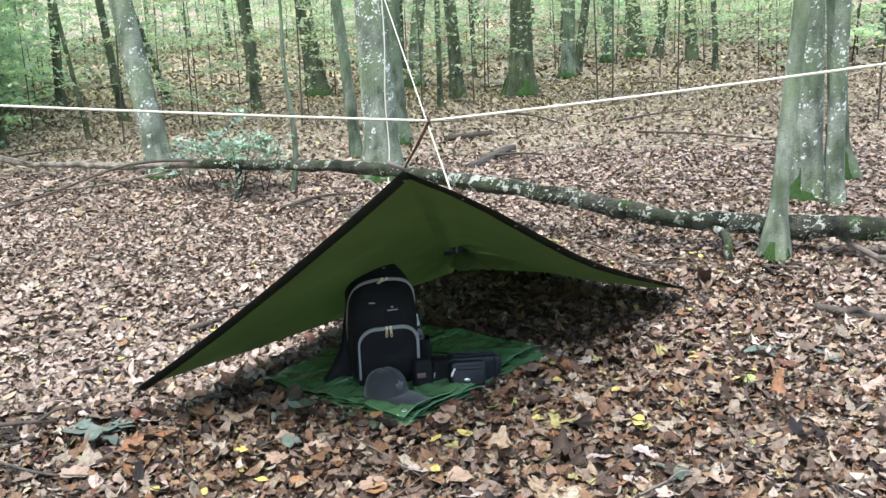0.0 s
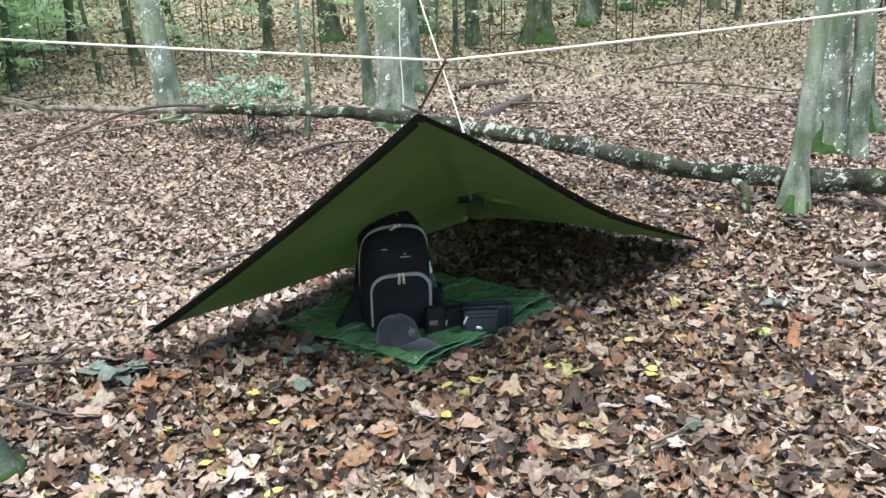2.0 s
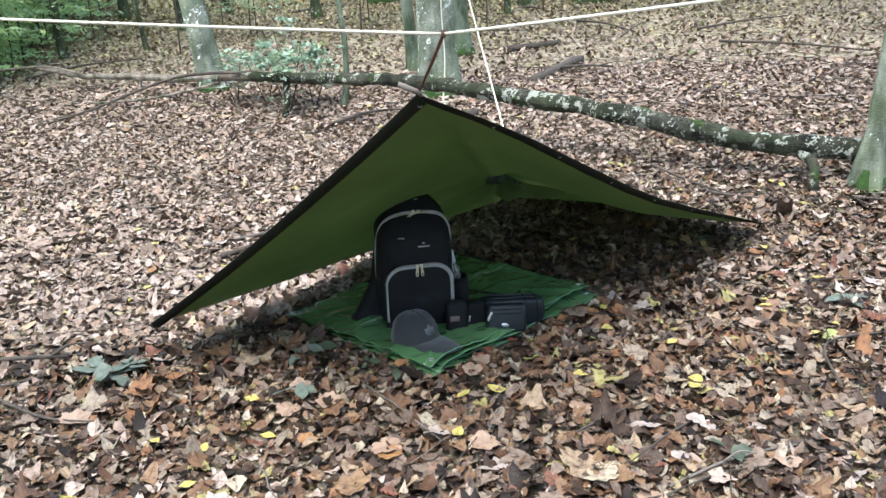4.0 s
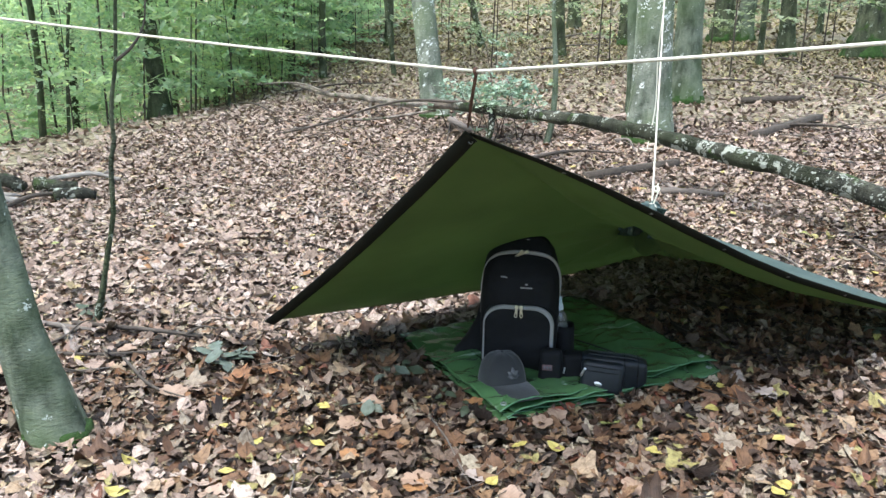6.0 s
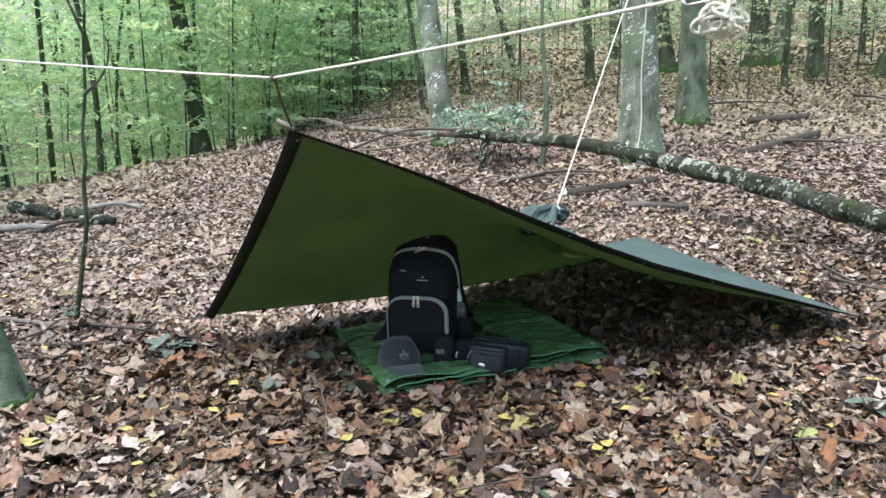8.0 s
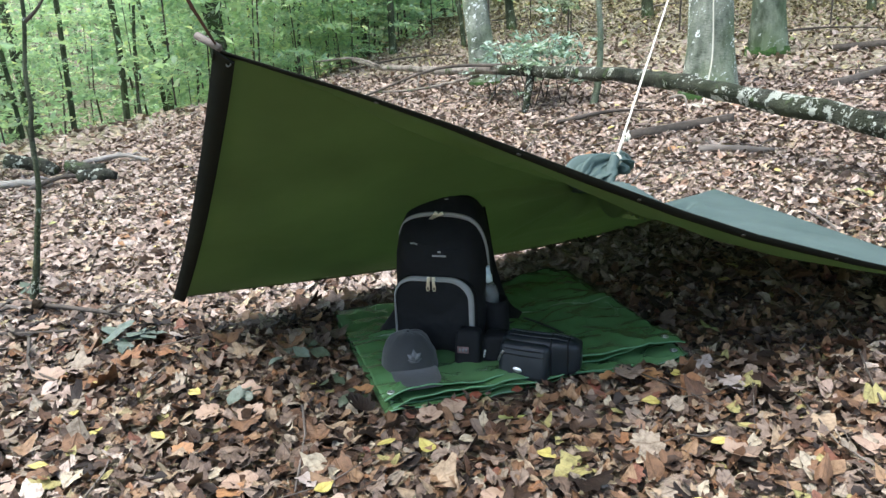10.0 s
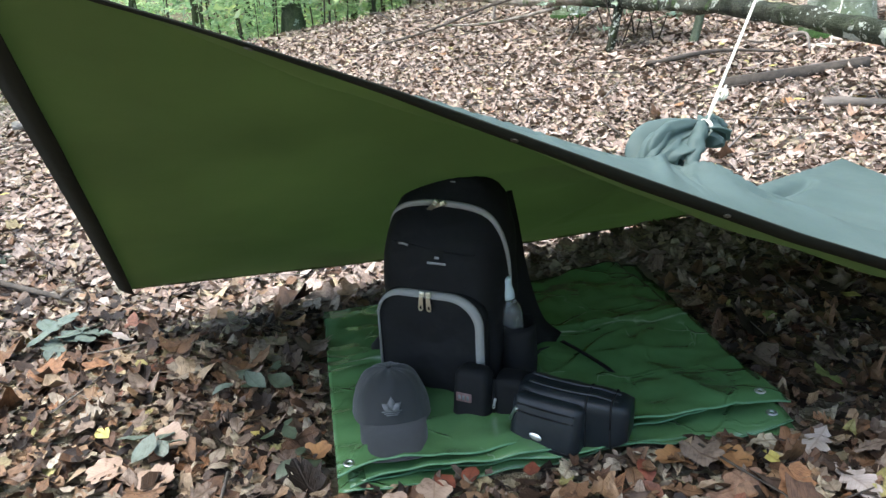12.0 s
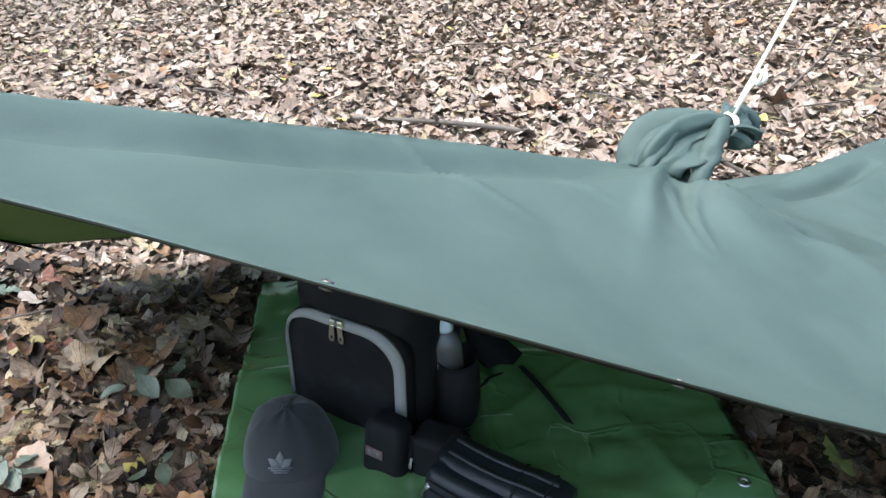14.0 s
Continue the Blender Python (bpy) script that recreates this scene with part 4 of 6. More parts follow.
    p.z -= 0.05 * math.exp(-((r - 0.555) * T_H / 0.10) ** 2 - ((s - 0.5) * T_W / 0.075) ** 2)
    p.z += 0.012 * math.cos(7 * ang) * math.exp(-((rad - 0.16) / 0.16) ** 2)
    p.z += 0.017 * math.exp(-(math.sin(2.5 * ang + 0.7) / 0.16) ** 2) * math.exp(-((rad - 0.2) / 0.2) ** 2)
    return p


def build_tarp():
    t = thing("tarp", Matrix.Translation((0, 0, 0)), "low-pitched tarp, olive inside and blue-grey outside, with dark hem", "tarp")
    ns, nr = 170, 230
    grid = [[tarp_point(i / ns, j / nr) for j in range(nr + 1)] for i in range(ns + 1)]

    def normal(i, j):
        a = grid[min(i + 1, ns)][j] - grid[max(i - 1, 0)][j]
        b = grid[i][min(j + 1, nr)] - grid[i][max(j - 1, 0)]
        n = b.cross(a).normalized()
        return n if n.z > 0 else -n

    bm = bmesh.new()
    outer = [[bm.verts.new(grid[i][j] + normal(i, j) * 0.001) for j in range(nr + 1)] for i in range(ns + 1)]
    inner = [[bm.verts.new(grid[i][j] - normal(i, j) * 0.001) for j in range(nr + 1)] for i in range(ns + 1)]
    for i in range(ns):
        for j in range(nr):
            for k, g in enumerate((outer, inner)):
                for tri in ((g[i][j], g[i + 1][j], g[i + 1][j + 1]), (g[i][j], g[i + 1][j + 1], g[i][j + 1])):
                    bm.faces.new(tri if k == 0 else tri[::-1]).material_index = k
    for i in range(ns):
        for j in (0, nr):
            bm.faces.new((outer[i][j], outer[i + 1][j], inner[i + 1][j], inner[i][j]))
    for j in range(nr):
        for i in (0, ns):
            bm.faces.new((outer[i][j], inner[i][j], inner[i][j + 1], outer[i][j + 1]))
    part("sheet", bm, [M_TARP_OUT, M_TARP_IN], t)

    # hem bands on the underside along the edges
    def sheet_at(u, v):
        """Point and normal of the faceted sheet at grid coordinates."""
        i, j = min(int(u), ns - 1), min(int(v), nr - 1)
        fu, fv = u - i, v - j
        a, b, c, d = grid[i][j], grid[i + 1][j], grid[i][j + 1], grid[i + 1][j + 1]
        p = a + (b - a) * fu + (d - b) * fv if fu >= fv else a + (c - a) * fv + (d - c) * fu
        return p, normal(int(round(u)), int(round(v)))

    def hem(places, width, down, material, label=""):
        """A band along an edge; places: edge and inner grid coordinates; down: how much it hangs."""
        bm = bmesh.new()
        rows, middle = [], []
        for edge, inside in places:
            (e, n), (q, _) = sheet_at(*edge), sheet_at(*inside)
            d = ((q - e).normalized() * (1 - down) + Vector((0, 0, -1)) * down - n * 0.05).normalized()
            side = d.cross((q - e).normalized().cross(n)).normalized() * 0.0012
            p = e - n * 0.0012
            middle.append((p + d * (width * 0.5), side.normalized()))
            rows.append([bm.verts.new(v) for v in (e + n * 0.0012, e - d * 0.001 + side, p + d * (width * 0.5) + side * 2, p + d * width + side, p + d * width - side, p + d * (width * 0.5) - side * 2, p - side)])
        for a, b in zip(rows, rows[1:]):
            for k in range(7):
                bm.faces.new((a[k], a[(k + 1) % 7], b[(k + 1) % 7], b[k]))
        bm.faces.new(rows[0])
        bm.faces.new(rows[-1][::-1])
        part("hem", bm, material, t, label)
        return middle

    front = hem([((0, j), (1, j)) for j in range(nr + 1)], 0.034, 0.0, M_HEM, "dark sewn hem")
    hem([((i, 0), (i, 1)) for i in range(ns + 1)], 0.042, 0.3, M_HEM, "dark sewn hem")
    hem([((i, nr), (i, nr - 1)) for i in range(ns + 1)], 0.02, 0.0, M_TARP_IN)
    hem([((ns, j), (ns - 1, j)) for j in range(nr + 1)], 0.02, 0.0, M_TARP_IN)

    # eyelets along the front edge
    for k in range(1, 8):
        p, n = front[int(k * 0.335 / T_H * nr)]
        bm = bmesh.new()
        for s in (-1, 1):
            ring_torus(bm, 0.0042, 0.0015, Matrix.Translation(p + n * (0.0028 * s)) @ n.to_track_quat("Z", "Y").to_matrix().to_4x4(), 14, 6)
        part("eyelet", bm, M_DULL, t)
    bm = bmesh.new()
    ring_torus(bm, 0.0045, 0.0016, Matrix.Translation(T_P + Vector((0.0, 0.03, -0.03))) @ Vector((0.3, -1, 0.3)).to_track_quat("Z", "Y").to_matrix().to_4x4(), 16, 6)
    part("eyelet", bm, M_DULL, t)

    # tuft of cloth gathered and tied at the middle of the ridge
    bm = bmesh.new()
    path = smooth_line([(0.05, 3.535, 0.604), (0.046, 3.555, 0.628), (0.05, 3.60, 0.648), (0.078, 3.65, 0.667), (0.1, 3.688, 0.672), (0.106, 3.72, 0.662), (0.112, 3.752, 0.637)], 6)
    radii = lerp_list([0.058, 0.06, 0.053, 0.034, 0.018, 0.038, 0.022], len(path))
    rings = []
    for i, p in enumerate(path):
        d = (path[min(i + 1, len(path) - 1)] - path[max(i - 1, 0)]).normalized()
        u = (Vector((1, -0.4, 0)) - d * d.dot(Vector((1, -0.4, 0)))).normalized()
        w = d.cross(u)
        ring = []
        for k in range(120):
            a = 2 * math.pi * k / 120
            turn = a + 0.012 * i * math.sin(3 * a) + 0.02 * i
            deep = 0.26 * math.asin(math.sin(5 * turn + 0.4 + 0.5 * math.sin(0.3 * i))) + 0.12 * math.asin(math.sin(11 * turn + 1.3 - 0.2 * i)) + 0.1 * math.asin(math.sin(3 * turn + 2.0)) + 0.07 * noise.noise(Vector((math.cos(a) * 3, math.sin(a) * 3, i * 0.25)))
            ring.append(p + (u * math.cos(a) + w * math.sin(a) * 0.85) * radii[i] * (1 + deep * min(1.0, 0.2 + i / 10)))
        rings.append(ring)
    loft(bm, rings)
    for f in bm.faces:
        if f.calc_center_median().z < NECK.z - 0.03:
            f.material_index = 1
    # folds laid over the front, from the tie down to the sheet
    for k, (x0, y0, z0, x1, y1, z1, w) in enumerate(((0.121, 3.61, 0.661, 0.138, 3.545, 0.612, 0.019), (0.060, 3.60, 0.686, 0.066, 3.49, 0.630, 0.014), (0.10, 3.73, 0.69, 0.115, 3.765, 0.66, 0.012), (0.075, 3.73, 0.68, 0.07, 3.77, 0.65, 0.012))):
        lobe = smooth_line([(0.1, 3.686, 0.682), ((x0 + 0.1) / 2, (y0 + 3.686) / 2, max(z0, 0.682) + 0.003), (x0, y0, z0), ((x0 + x1) / 2, (y0 + y1) / 2, (z0 + z1) / 2 + 0.006), (x1, y1, z1), (x1, y1 - 0.004, z1 - 0.03)], 4)
        tube(bm, lobe, lerp_list([0.006, 0.75 * w, w, 0.95 * w, 0.9 * w, 0.8 * w], len(lobe)), 14, 0.5, k)
    part("tuft", bm, [M_TARP_OUT, M_TARP_IN], t, "bunched blue-grey cloth tied off with cord")
    # toggle stick and cord at the peak
    bm = bmesh.new()
    tube(bm, [T_P + Vector((-0.045, 0.0, 0.025)), T_P + Vector((0.012, 0.004, 0.0))], [0.0075, 0.007], 8, 0.2)
    part("toggle", bm, M_GREYWOOD, t, "short whittled wooden toggle")
    return t


build_tarp()

J = Vector((0.031, 2.009, 1.247))


def ropes():
    left = Vector((-1.578, 1.9845, 1.3685))
    right_end = Vector((2.66, 1.55, 1.378))
    t = thing("ridge_rope", pose(*J), "taut pale cream rope strung between two trees", "rope")
    for a, b, sag in ((left, J, 0.004), (J, Vector((1.12, 1.815, 1.345)), 0.004), (Vector((1.12, 1.815, 1.345)), right_end, 0.01)):
        n = 26
        bm = bmesh.new()
        line = [a.lerp(b, i / n) - J - Vector((0, 0, sag * 4 * (i / n) * (1 - i / n))) for i in range(n + 1)]
        tube(bm, line, 0.0033, 8)
        part("rope_length", bm, M_ROPE, t)
    # second strand doubled back towards the tree
    bm = bmesh.new()
    pts = [Vector((1.205, 1.80, 1.333)), Vector((1.245, 1.79, 1.354)), Vector((1.36, 1.768, 1.357)), Vector((1.6, 1.73, 1.352)), Vector((2.0, 1.66, 1.36)), Vector((2.65, 1.55, 1.374))]
    line = [p - J for p in smooth_line(pts, 8)]
    tube(bm, [p + Vector((0, 0.005 * math.cos(i * 1.1), 0.005 * math.sin(i * 1.1))) for i, p in enumerate(line)], 0.0034, 8)
    part("rope_length", bm, M_ROPE, t)
    # wraps round both trees
    for c, rad in ((Vector((-1.622, 1.912, 1.366)), 0.078), (Vector((2.775, 1.53, 1.375)), 0.099)):
        for k in range(2):
            bm = bmesh.new()
            ring_torus(bm, rad, 0.0045, Matrix.Translation(c - J + Vector((0, 0, 0.011 * k))) @ pose(0, 0, 0, 3 + 4 * k, 2, 0), 36, 6)
            part("wrap", bm, M_ROPE, t)
    # long metal hook and coil of spare rope
    hook = Matrix.Translation(Vector((1.152, 1.807, 1.342)) - J) @ Euler((0, radians(-5), radians(-10))).to_matrix().to_4x4()
    bm = bmesh.new()
    pts = [(-0.03, 0, -0.004), (-0.036, 0, 0.006), (-0.031, 0, 0.018), (-0.012, 0, 0.022), (0.014, 0, 0.022), (0.03, 0, 0.018), (0.035, 0, 0.008), (0.03, 0, -0.002), (0.012, 0, -0.005), (-0.03, 0, -0.006)]
    tube(bm, [hook @ p for p in smooth_line(pts, 4)], 0.0026, 8)
    part("hook", bm, M_STEEL, t, "pale metal snap hook")
    coil = thing("rope_coil", Matrix.Translation((1.184, 1.795, 1.312)), "loose bundle of spare cream rope hanging from the taut rope", "rope")
    g = random.Random(4)
    for k in range(17):
        bm = bmesh.new()
        ax = g.uniform(0.018, 0.036)
        az = g.uniform(0.013, 0.026)
        c = Vector((g.gauss(0, 0.009), g.gauss(0, 0.012), g.gauss(-0.002, 0.009)))
        e = Euler((g.gauss(0, 0.5), g.gauss(0, 0.25), g.gauss(-0.2, 0.5)))
        line = []
        for i in range(29):
            a = 2 * math.pi * i / 28
            p = Vector((math.cos(a) * ax, 0.004 * math.sin(3 * a + k), math.sin(a) * az - 0.006 * abs(math.cos(a))))
            p.rotate(e)
            line.append(p + c)
        tube(bm, line, 0.003, 7)
        part("loop", bm, M_ROPE, coil)
    # dark cord from the rope to the peak
    cord = thing("peak_cord", pose(*J), "thin dark cord tying the tarp peak to the rope", "cord")
    for dx in (0.0, 0.004):
        bm = bmesh.new()
        tube(bm, [Vector((dx, 0, 0.004)), (T_P - J) * 0.5 + Vector((dx, 0, 0)), T_P - J + Vector((0.0, 0.01, 0.0))], 0.0022, 6)
        part("strand", bm, M_CORD, cord)
    bm = bmesh.new()
    ring_torus(bm, 0.006, 0.0035, pose(0, 0, 0, 0, 80, -8), 12, 6)
    part("knot", bm, M_CORD, cord)
    # guy rope from the stout tree to the tuft
    tie = Vector((0.101, 3.69, 0.684))
    top = Vector((-0.60, 7.15, 2.345))
    guy = thing("guy_rope", Matrix.Translation(tie), "cream guy rope running up from the tarp to the stout tree", "rope")
    bm = bmesh.new()
    n = 40
    tube(bm, [tie.lerp(top, i / n) - tie for i in range(n + 1)], 0.0042, 7)
    part("rope_length", bm, M_ROPE, guy)
    bm = bmesh.new()
    tube(bm, [p for p in smooth_line([(0.0, 0.0, -0.01), (0.018, 0.02, 0.06), (0.004, 0.07, 0.05), (-0.005, 0.12, 0.075)], 5)], 0.003, 6)
    part("tail", bm, M_ROPE, guy)
    for k in range(4):
        bm = bmesh.new()
        ring_torus(bm, 0.0215, 0.0022, Matrix.Translation((-0.002, -0.005 + 0.004 * k, -0.012)) @ pose(0, 0, 0, 82, 10 + 3 * k, -18), 20, 6)
        part("wrap", bm, M_ROPE, guy)
    bm = bmesh.new()
    ring_torus(bm, 0.011, 0.006, Matrix.Translation((-0.006, 0.10, 0.055)) @ pose(0, 0, 0, 60, 0, 0), 12, 6)
    part("knot", bm, M_ROPE, guy)
    for k in range(3):
        bm = bmesh.new()
        ring_torus(bm, 0.168, 0.006, Matrix.Translation(Vector((-0.70, 7.33, 2.35 - 0.03 * k)) - tie) @ pose(0, 0, 0, 2, 2 * k - 2, 0), 40, 6)
        part("wrap", bm, M_ROPE, guy)
    tail = thing("hanging_rope", pose(-0.58, 7.12, 2.33), "rope tail hanging down the stout trunk to the ground", "rope")
    bm = bmesh.new()
    pts = [(0, 0, 0), (0.012, -0.02, -0.5), (-0.006, -0.04, -1.0), (0.01, -0.06, -1.45), (0.0, -0.2, -1.78), (0.06, -0.3, -1.77), (-0.03, -0.34, -1.77), (0.04, -0.4, -1.78)]
    tube(bm, smooth_line(pts, 6), 0.0055, 7)
    part("rope_length", bm, M_ROPE, tail)
    return t


ropes()

# ---- folded groundsheet ----
M_SHEET = cloth("green_sheeting", (0.05, 0.124, 0.046), (0.088, 0.188, 0.076), 500, 0.26, creases=0.45)
_nt, _b = M_SHEET.node_tree, M_SHEET.node_tree.nodes["Principled BSDF"]
_v = _nt.nodes.new("ShaderNodeTexCoord").outputs["Object"]
_patch = ramp(_nt, noise_node(_nt, _v, 7, 2), [(0.45, (0, 0, 0)), (0.6, (1, 1, 1))])
_col = mix(_nt, mix(_nt, 0.3, (0, 0, 0), _patch), _b.inputs["Base Color"].links[0].from_socket, (0.064, 0.162, 0.064))
# a net of sharp straight creases and the long fold across, highlights and rubbing painted white on them
_vo = _nt.nodes.new("ShaderNodeTexVoronoi")
_vo.feature = "DISTANCE_TO_EDGE"
_vo.inputs["Scale"].default_value = 5.5
_nt.links.new(mix(_nt, 0.06, _v, noise_node(_nt, _v, 9, 3), "ADD"), _vo.inputs["Vector"])
_some = ramp(_nt, noise_node(_nt, _v, 6.5, 2), [(0.46, (0, 0, 0)), (0.6, (1, 1, 1))])
_lines = mix(_nt, 1.0, ramp(_nt, _vo.outputs["Distance"], [(0.0, (1, 1, 1)), (0.03, (0, 0, 0))]), _some, "MULTIPLY")
_dot = _nt.nodes.new("ShaderNodeVectorMath")
_dot.operation = "DOT_PRODUCT"
_dot.inputs[1].default_value = (0.802, -0.597, 0)
_nt.links.new(_v, _dot.inputs[0])
_off = calc(_nt, "ADD", calc(_nt, "ADD", _dot.outputs["Value"], 0.024), calc(_nt, "MULTIPLY", calc(_nt, "SUBTRACT", noise_node(_nt, _v, 5, 2), 0.5), 0.05))
_fold = ramp(_nt, calc(_nt, "ABSOLUTE", _off), [(0.0, (1, 1, 1)), (0.006, (0, 0, 0))])
_rub_glint = mix(_nt, 1.0, _fold, ramp(_nt, noise_node(_nt, _v, 16, 2), [(0.4, (0.15, 0.15, 0.15)), (0.6, (1, 1, 1))]), "MULTIPLY")
_fine = mix(_nt, 1.0, ramp(_nt, _vo.outputs["Distance"], [(0.0, (1, 1, 1)), (0.012, (0, 0, 0))]), ramp(_nt, noise_node(_nt, _v, 11, 2), [(0.55, (0, 0, 0)), (0.66, (0.6, 0.6, 0.6))]), "MULTIPLY")
_nt.links.new(mix(_nt, mix(_nt, 1.0, _rub_glint, _fine, "ADD"), _col, (0.34, 0.42, 0.34)), _b.inputs["Base Color"])
_cr = _nt.nodes.new("ShaderNodeBump")
_cr.inputs["Strength"].default_value, _cr.inputs["Distance"].default_value = 0.5, 0.006
_nt.links.new(_lines, _cr.inputs["Height"])
_nt.links.new(_b.inputs["Normal"].links[0].from_socket, _cr.inputs["Normal"])
_nt.links.new(_cr.outputs[0], _b.inputs["Normal"])
M_SELVEDGE = surface("sheet_edge", (0.05, 0.16, 0.07), (0.12, 0.25, 0.14), 40, 0.5, 0.2, 200, 0.001)
M_SHEET.node_tree.nodes["Principled BSDF"].inputs["Specular IOR Level"].default_value = 1.0


def groundsheet():
    t = thing("folded_groundsheet", pose(-0.2, 3.3, 0.0), "folded dark green plastic groundsheet with metal eyelets lying on the leaves", "groundsheet")
    f, l, r, b = (Vector((*p, 0)) for p in (MAT_F, MAT_L, MAT_R, MAT_B))
    off = Vector((-0.2, 3.3, 0))
    # each layer: corner shifts (front, left, right, back), height, seed
    layers = [((0.0, -0.012), (0.0, 0.0), (0.02, 0.0), (0.01, 0.02), 0.086, 1), ((0.014, 0.006), (0.01, 0.0), (0.0, 0.012), (0.0, 0.01), 0.097, 2), ((0.03, 0.035), (0.0, 0.005), (-0.05, 0.035), (0.0, 0.0), 0.107, 3),
              ((-0.006, -0.006), (0.0, 0.0), (-0.012, 0.036), (-0.05, -0.03), 0.119, 4)]

    def place(corners, z, seed, u, v):
        cf, cl, cr, cb = corners
        p = cf * (1 - u) * (1 - v) + cr * u * (1 - v) + cl * (1 - u) * v + cb * u * v
        front = max(0.0, 1 - v / 0.22) * min(1.0, u / 0.08)
        swing = (0.02 + 0.012 * (seed in (2, 3))) * front * (math.sin(5 * u + 2.1 * seed) + 0.5 * math.sin(13 * u + seed))
        p = p + Vector((0.5, -0.6, 0)) * swing
        wave = 0.011 * front * math.sin(9 * u + seed * 1.7)
        h = z + 0.8 * (gz(p.x, p.y) - 0.07) + wave + 0.013 * noise.noise(Vector((u * 6, v * 6, 0))) + 0.008 * noise.noise(Vector((u * 15, v * 15, 0))) + 0.006 * max(0.0, front * (seed - 2))
        # sharp creases of stiff sheeting
        for f, k, q in ((3.1, 0.010, 0.0), (6.3, 0.007, 7.0)):
            w = noise.noise(Vector((u * f + q, v * f * 1.3 + 4, q)))
            h += 0.3 * k * max(0.0, 1 - abs(w) / 0.09) * max(0.0, 0.3 + 0.7 * noise.noise(Vector((u * 2 + q, v * 2, 8.0))))
        # the back half is folded fewer times and lies lower
        back = min(1.0, max(0.0, (v - 0.555 - 0.02 * math.sin(7 * u)) / 0.05))
        h -= (0.8, 0.9, 0.95, 1.0)[seed - 1] * (0.014 * back * back * (3 - 2 * back) + 0.03 * max(0.0, v - 0.56))
        if seed == 4:
            line1 = 0.54 + 0.03 * noise.noise(Vector((u * 5, 0, 2)))
            line2 = 0.52 + 0.03 * noise.noise(Vector((v * 5, 3, 2)))
            h += 0.011 * math.exp(-((v - line1) / 0.010) ** 2) * (0.4 + 0.6 * math.sin(3 * u) ** 2) + 0.010 * math.exp(-((u - line2) / 0.010) ** 2)
            for a, b, c, k in ((0.35, 1.0, 0.62, 0.007), (-0.5, 1.0, 0.05, 0.006), (1.0, 0.25, 0.86, 0.007), (0.15, 1.0, 0.30, 0.006), (1.0, -0.45, 0.62, 0.006)):
                e = a * u + b * v - c + 0.04 * noise.noise(Vector((u * 4, v * 4, c * 9)))
                h += k * math.exp(-(e / 0.011) ** 2) * max(0.0, 0.5 + noise.noise(Vector((u * 3, v * 3, c * 5))))
            h -= 0.012 * max(0.0, u - 0.8) / 0.2 * max(0.0, 1 - v / 0.4)
        return Vector((p.x, p.y, h))

    shapes = []
    for fs, ls, rs, bs, z, seed in layers:
        corners = [p + Vector((*q, 0)) for p, q in zip((f, l, r, b), (fs, ls, rs, bs))]
        shapes.append((corners, z, seed))
        n = 116 if seed == 4 else 56
        bm = bmesh.new()
        grid = [[place(corners, z, seed, i / n, j / n) - off for j in range(n + 1)] for i in range(n + 1)]
        top = [[bm.verts.new(p) for p in row] for row in grid]
        low = [[bm.verts.new(p - Vector((0, 0, 0.003))) for p in row] for row in grid]
        for i in range(n):
            for j in range(n):
                bm.faces.new((top[i][j], top[i + 1][j], top[i + 1][j + 1], top[i][j + 1]))
                bm.faces.new((low[i][j], low[i][j + 1], low[i + 1][j + 1], low[i + 1][j]))
        for i in range(n):
            for j in (0, n):
                bm.faces.new((top[i][j], top[i + 1][j], low[i + 1][j], low[i][j]))
                bm.faces.new((top[j][i], top[j][i + 1], low[j][i + 1], low[j][i]))
        part("layer", bm, M_SHEET, t)
        # pale reinforced selvedge along the front edge
        bm = bmesh.new()
        tube(bm, [place(corners, z, seed, i / 60, 0.0) - off for i in range(61)], 0.0022, 5)
        part("selvedge", bm, M_SELVEDGE, t, "pale worn edge of the sheeting")
    for k, u, v in ((3, 0.026, 0.028), (3, 0.945, 0.035), (1, 0.965, 0.035)):
        p = place(*shapes[k], u, v)
        bm = bmesh.new()
        ring_torus(bm, 0.0085, 0.0038, Matrix.Translation(p - off + Vector((0, 0, 0.002))) @ Matrix.Diagonal((1, 1, 0.6, 1)), 20, 6)
        part("eyelet", bm, M_STEEL, t, "bright metal eyelet")


groundsheet()

# ---- backpack and the things on the groundsheet ----
M_PACK = cloth("black_nylon", (0.0046, 0.005, 0.0056), (0.0105, 0.0112, 0.0125), 1200, 0.75, creases=0.9)
M_PACK2 = cloth("black_webbing", (0.0054, 0.0058, 0.0064), (0.0125, 0.013, 0.014), 900, 0.8, creases=0.5)
for _m in (M_PACK, M_PACK2):
    _m.node_tree.nodes["Principled BSDF"].inputs["Specular IOR Level"].default_value = 0.2
M_PIPING = cloth("grey_piping", (0.215, 0.213, 0.203), (0.285, 0.283, 0.272), 900, 0.7, creases=0.1)
M_PRINT = surface("pale_print", (0.2, 0.2, 0.195), (0.3, 0.3, 0.29), 80, 0.6, 0.1, 400, 0.0003)
M_ZIPBAND = surface("zip_tape", (0.012, 0.014, 0.017), (0.03, 0.034, 0.04), 60, 0.5, 0.6, 500, 0.001)
M_BADGE = surface("grey_thread", (0.085, 0.09, 0.095), (0.135, 0.14, 0.145), 80, 0.8, 0.3, 500, 0.0005)
M_REDPRINT = surface("red_label", (0.10, 0.055, 0.055), (0.15, 0.085, 0.085), 80, 0.6, 0.1, 400, 0.0003)
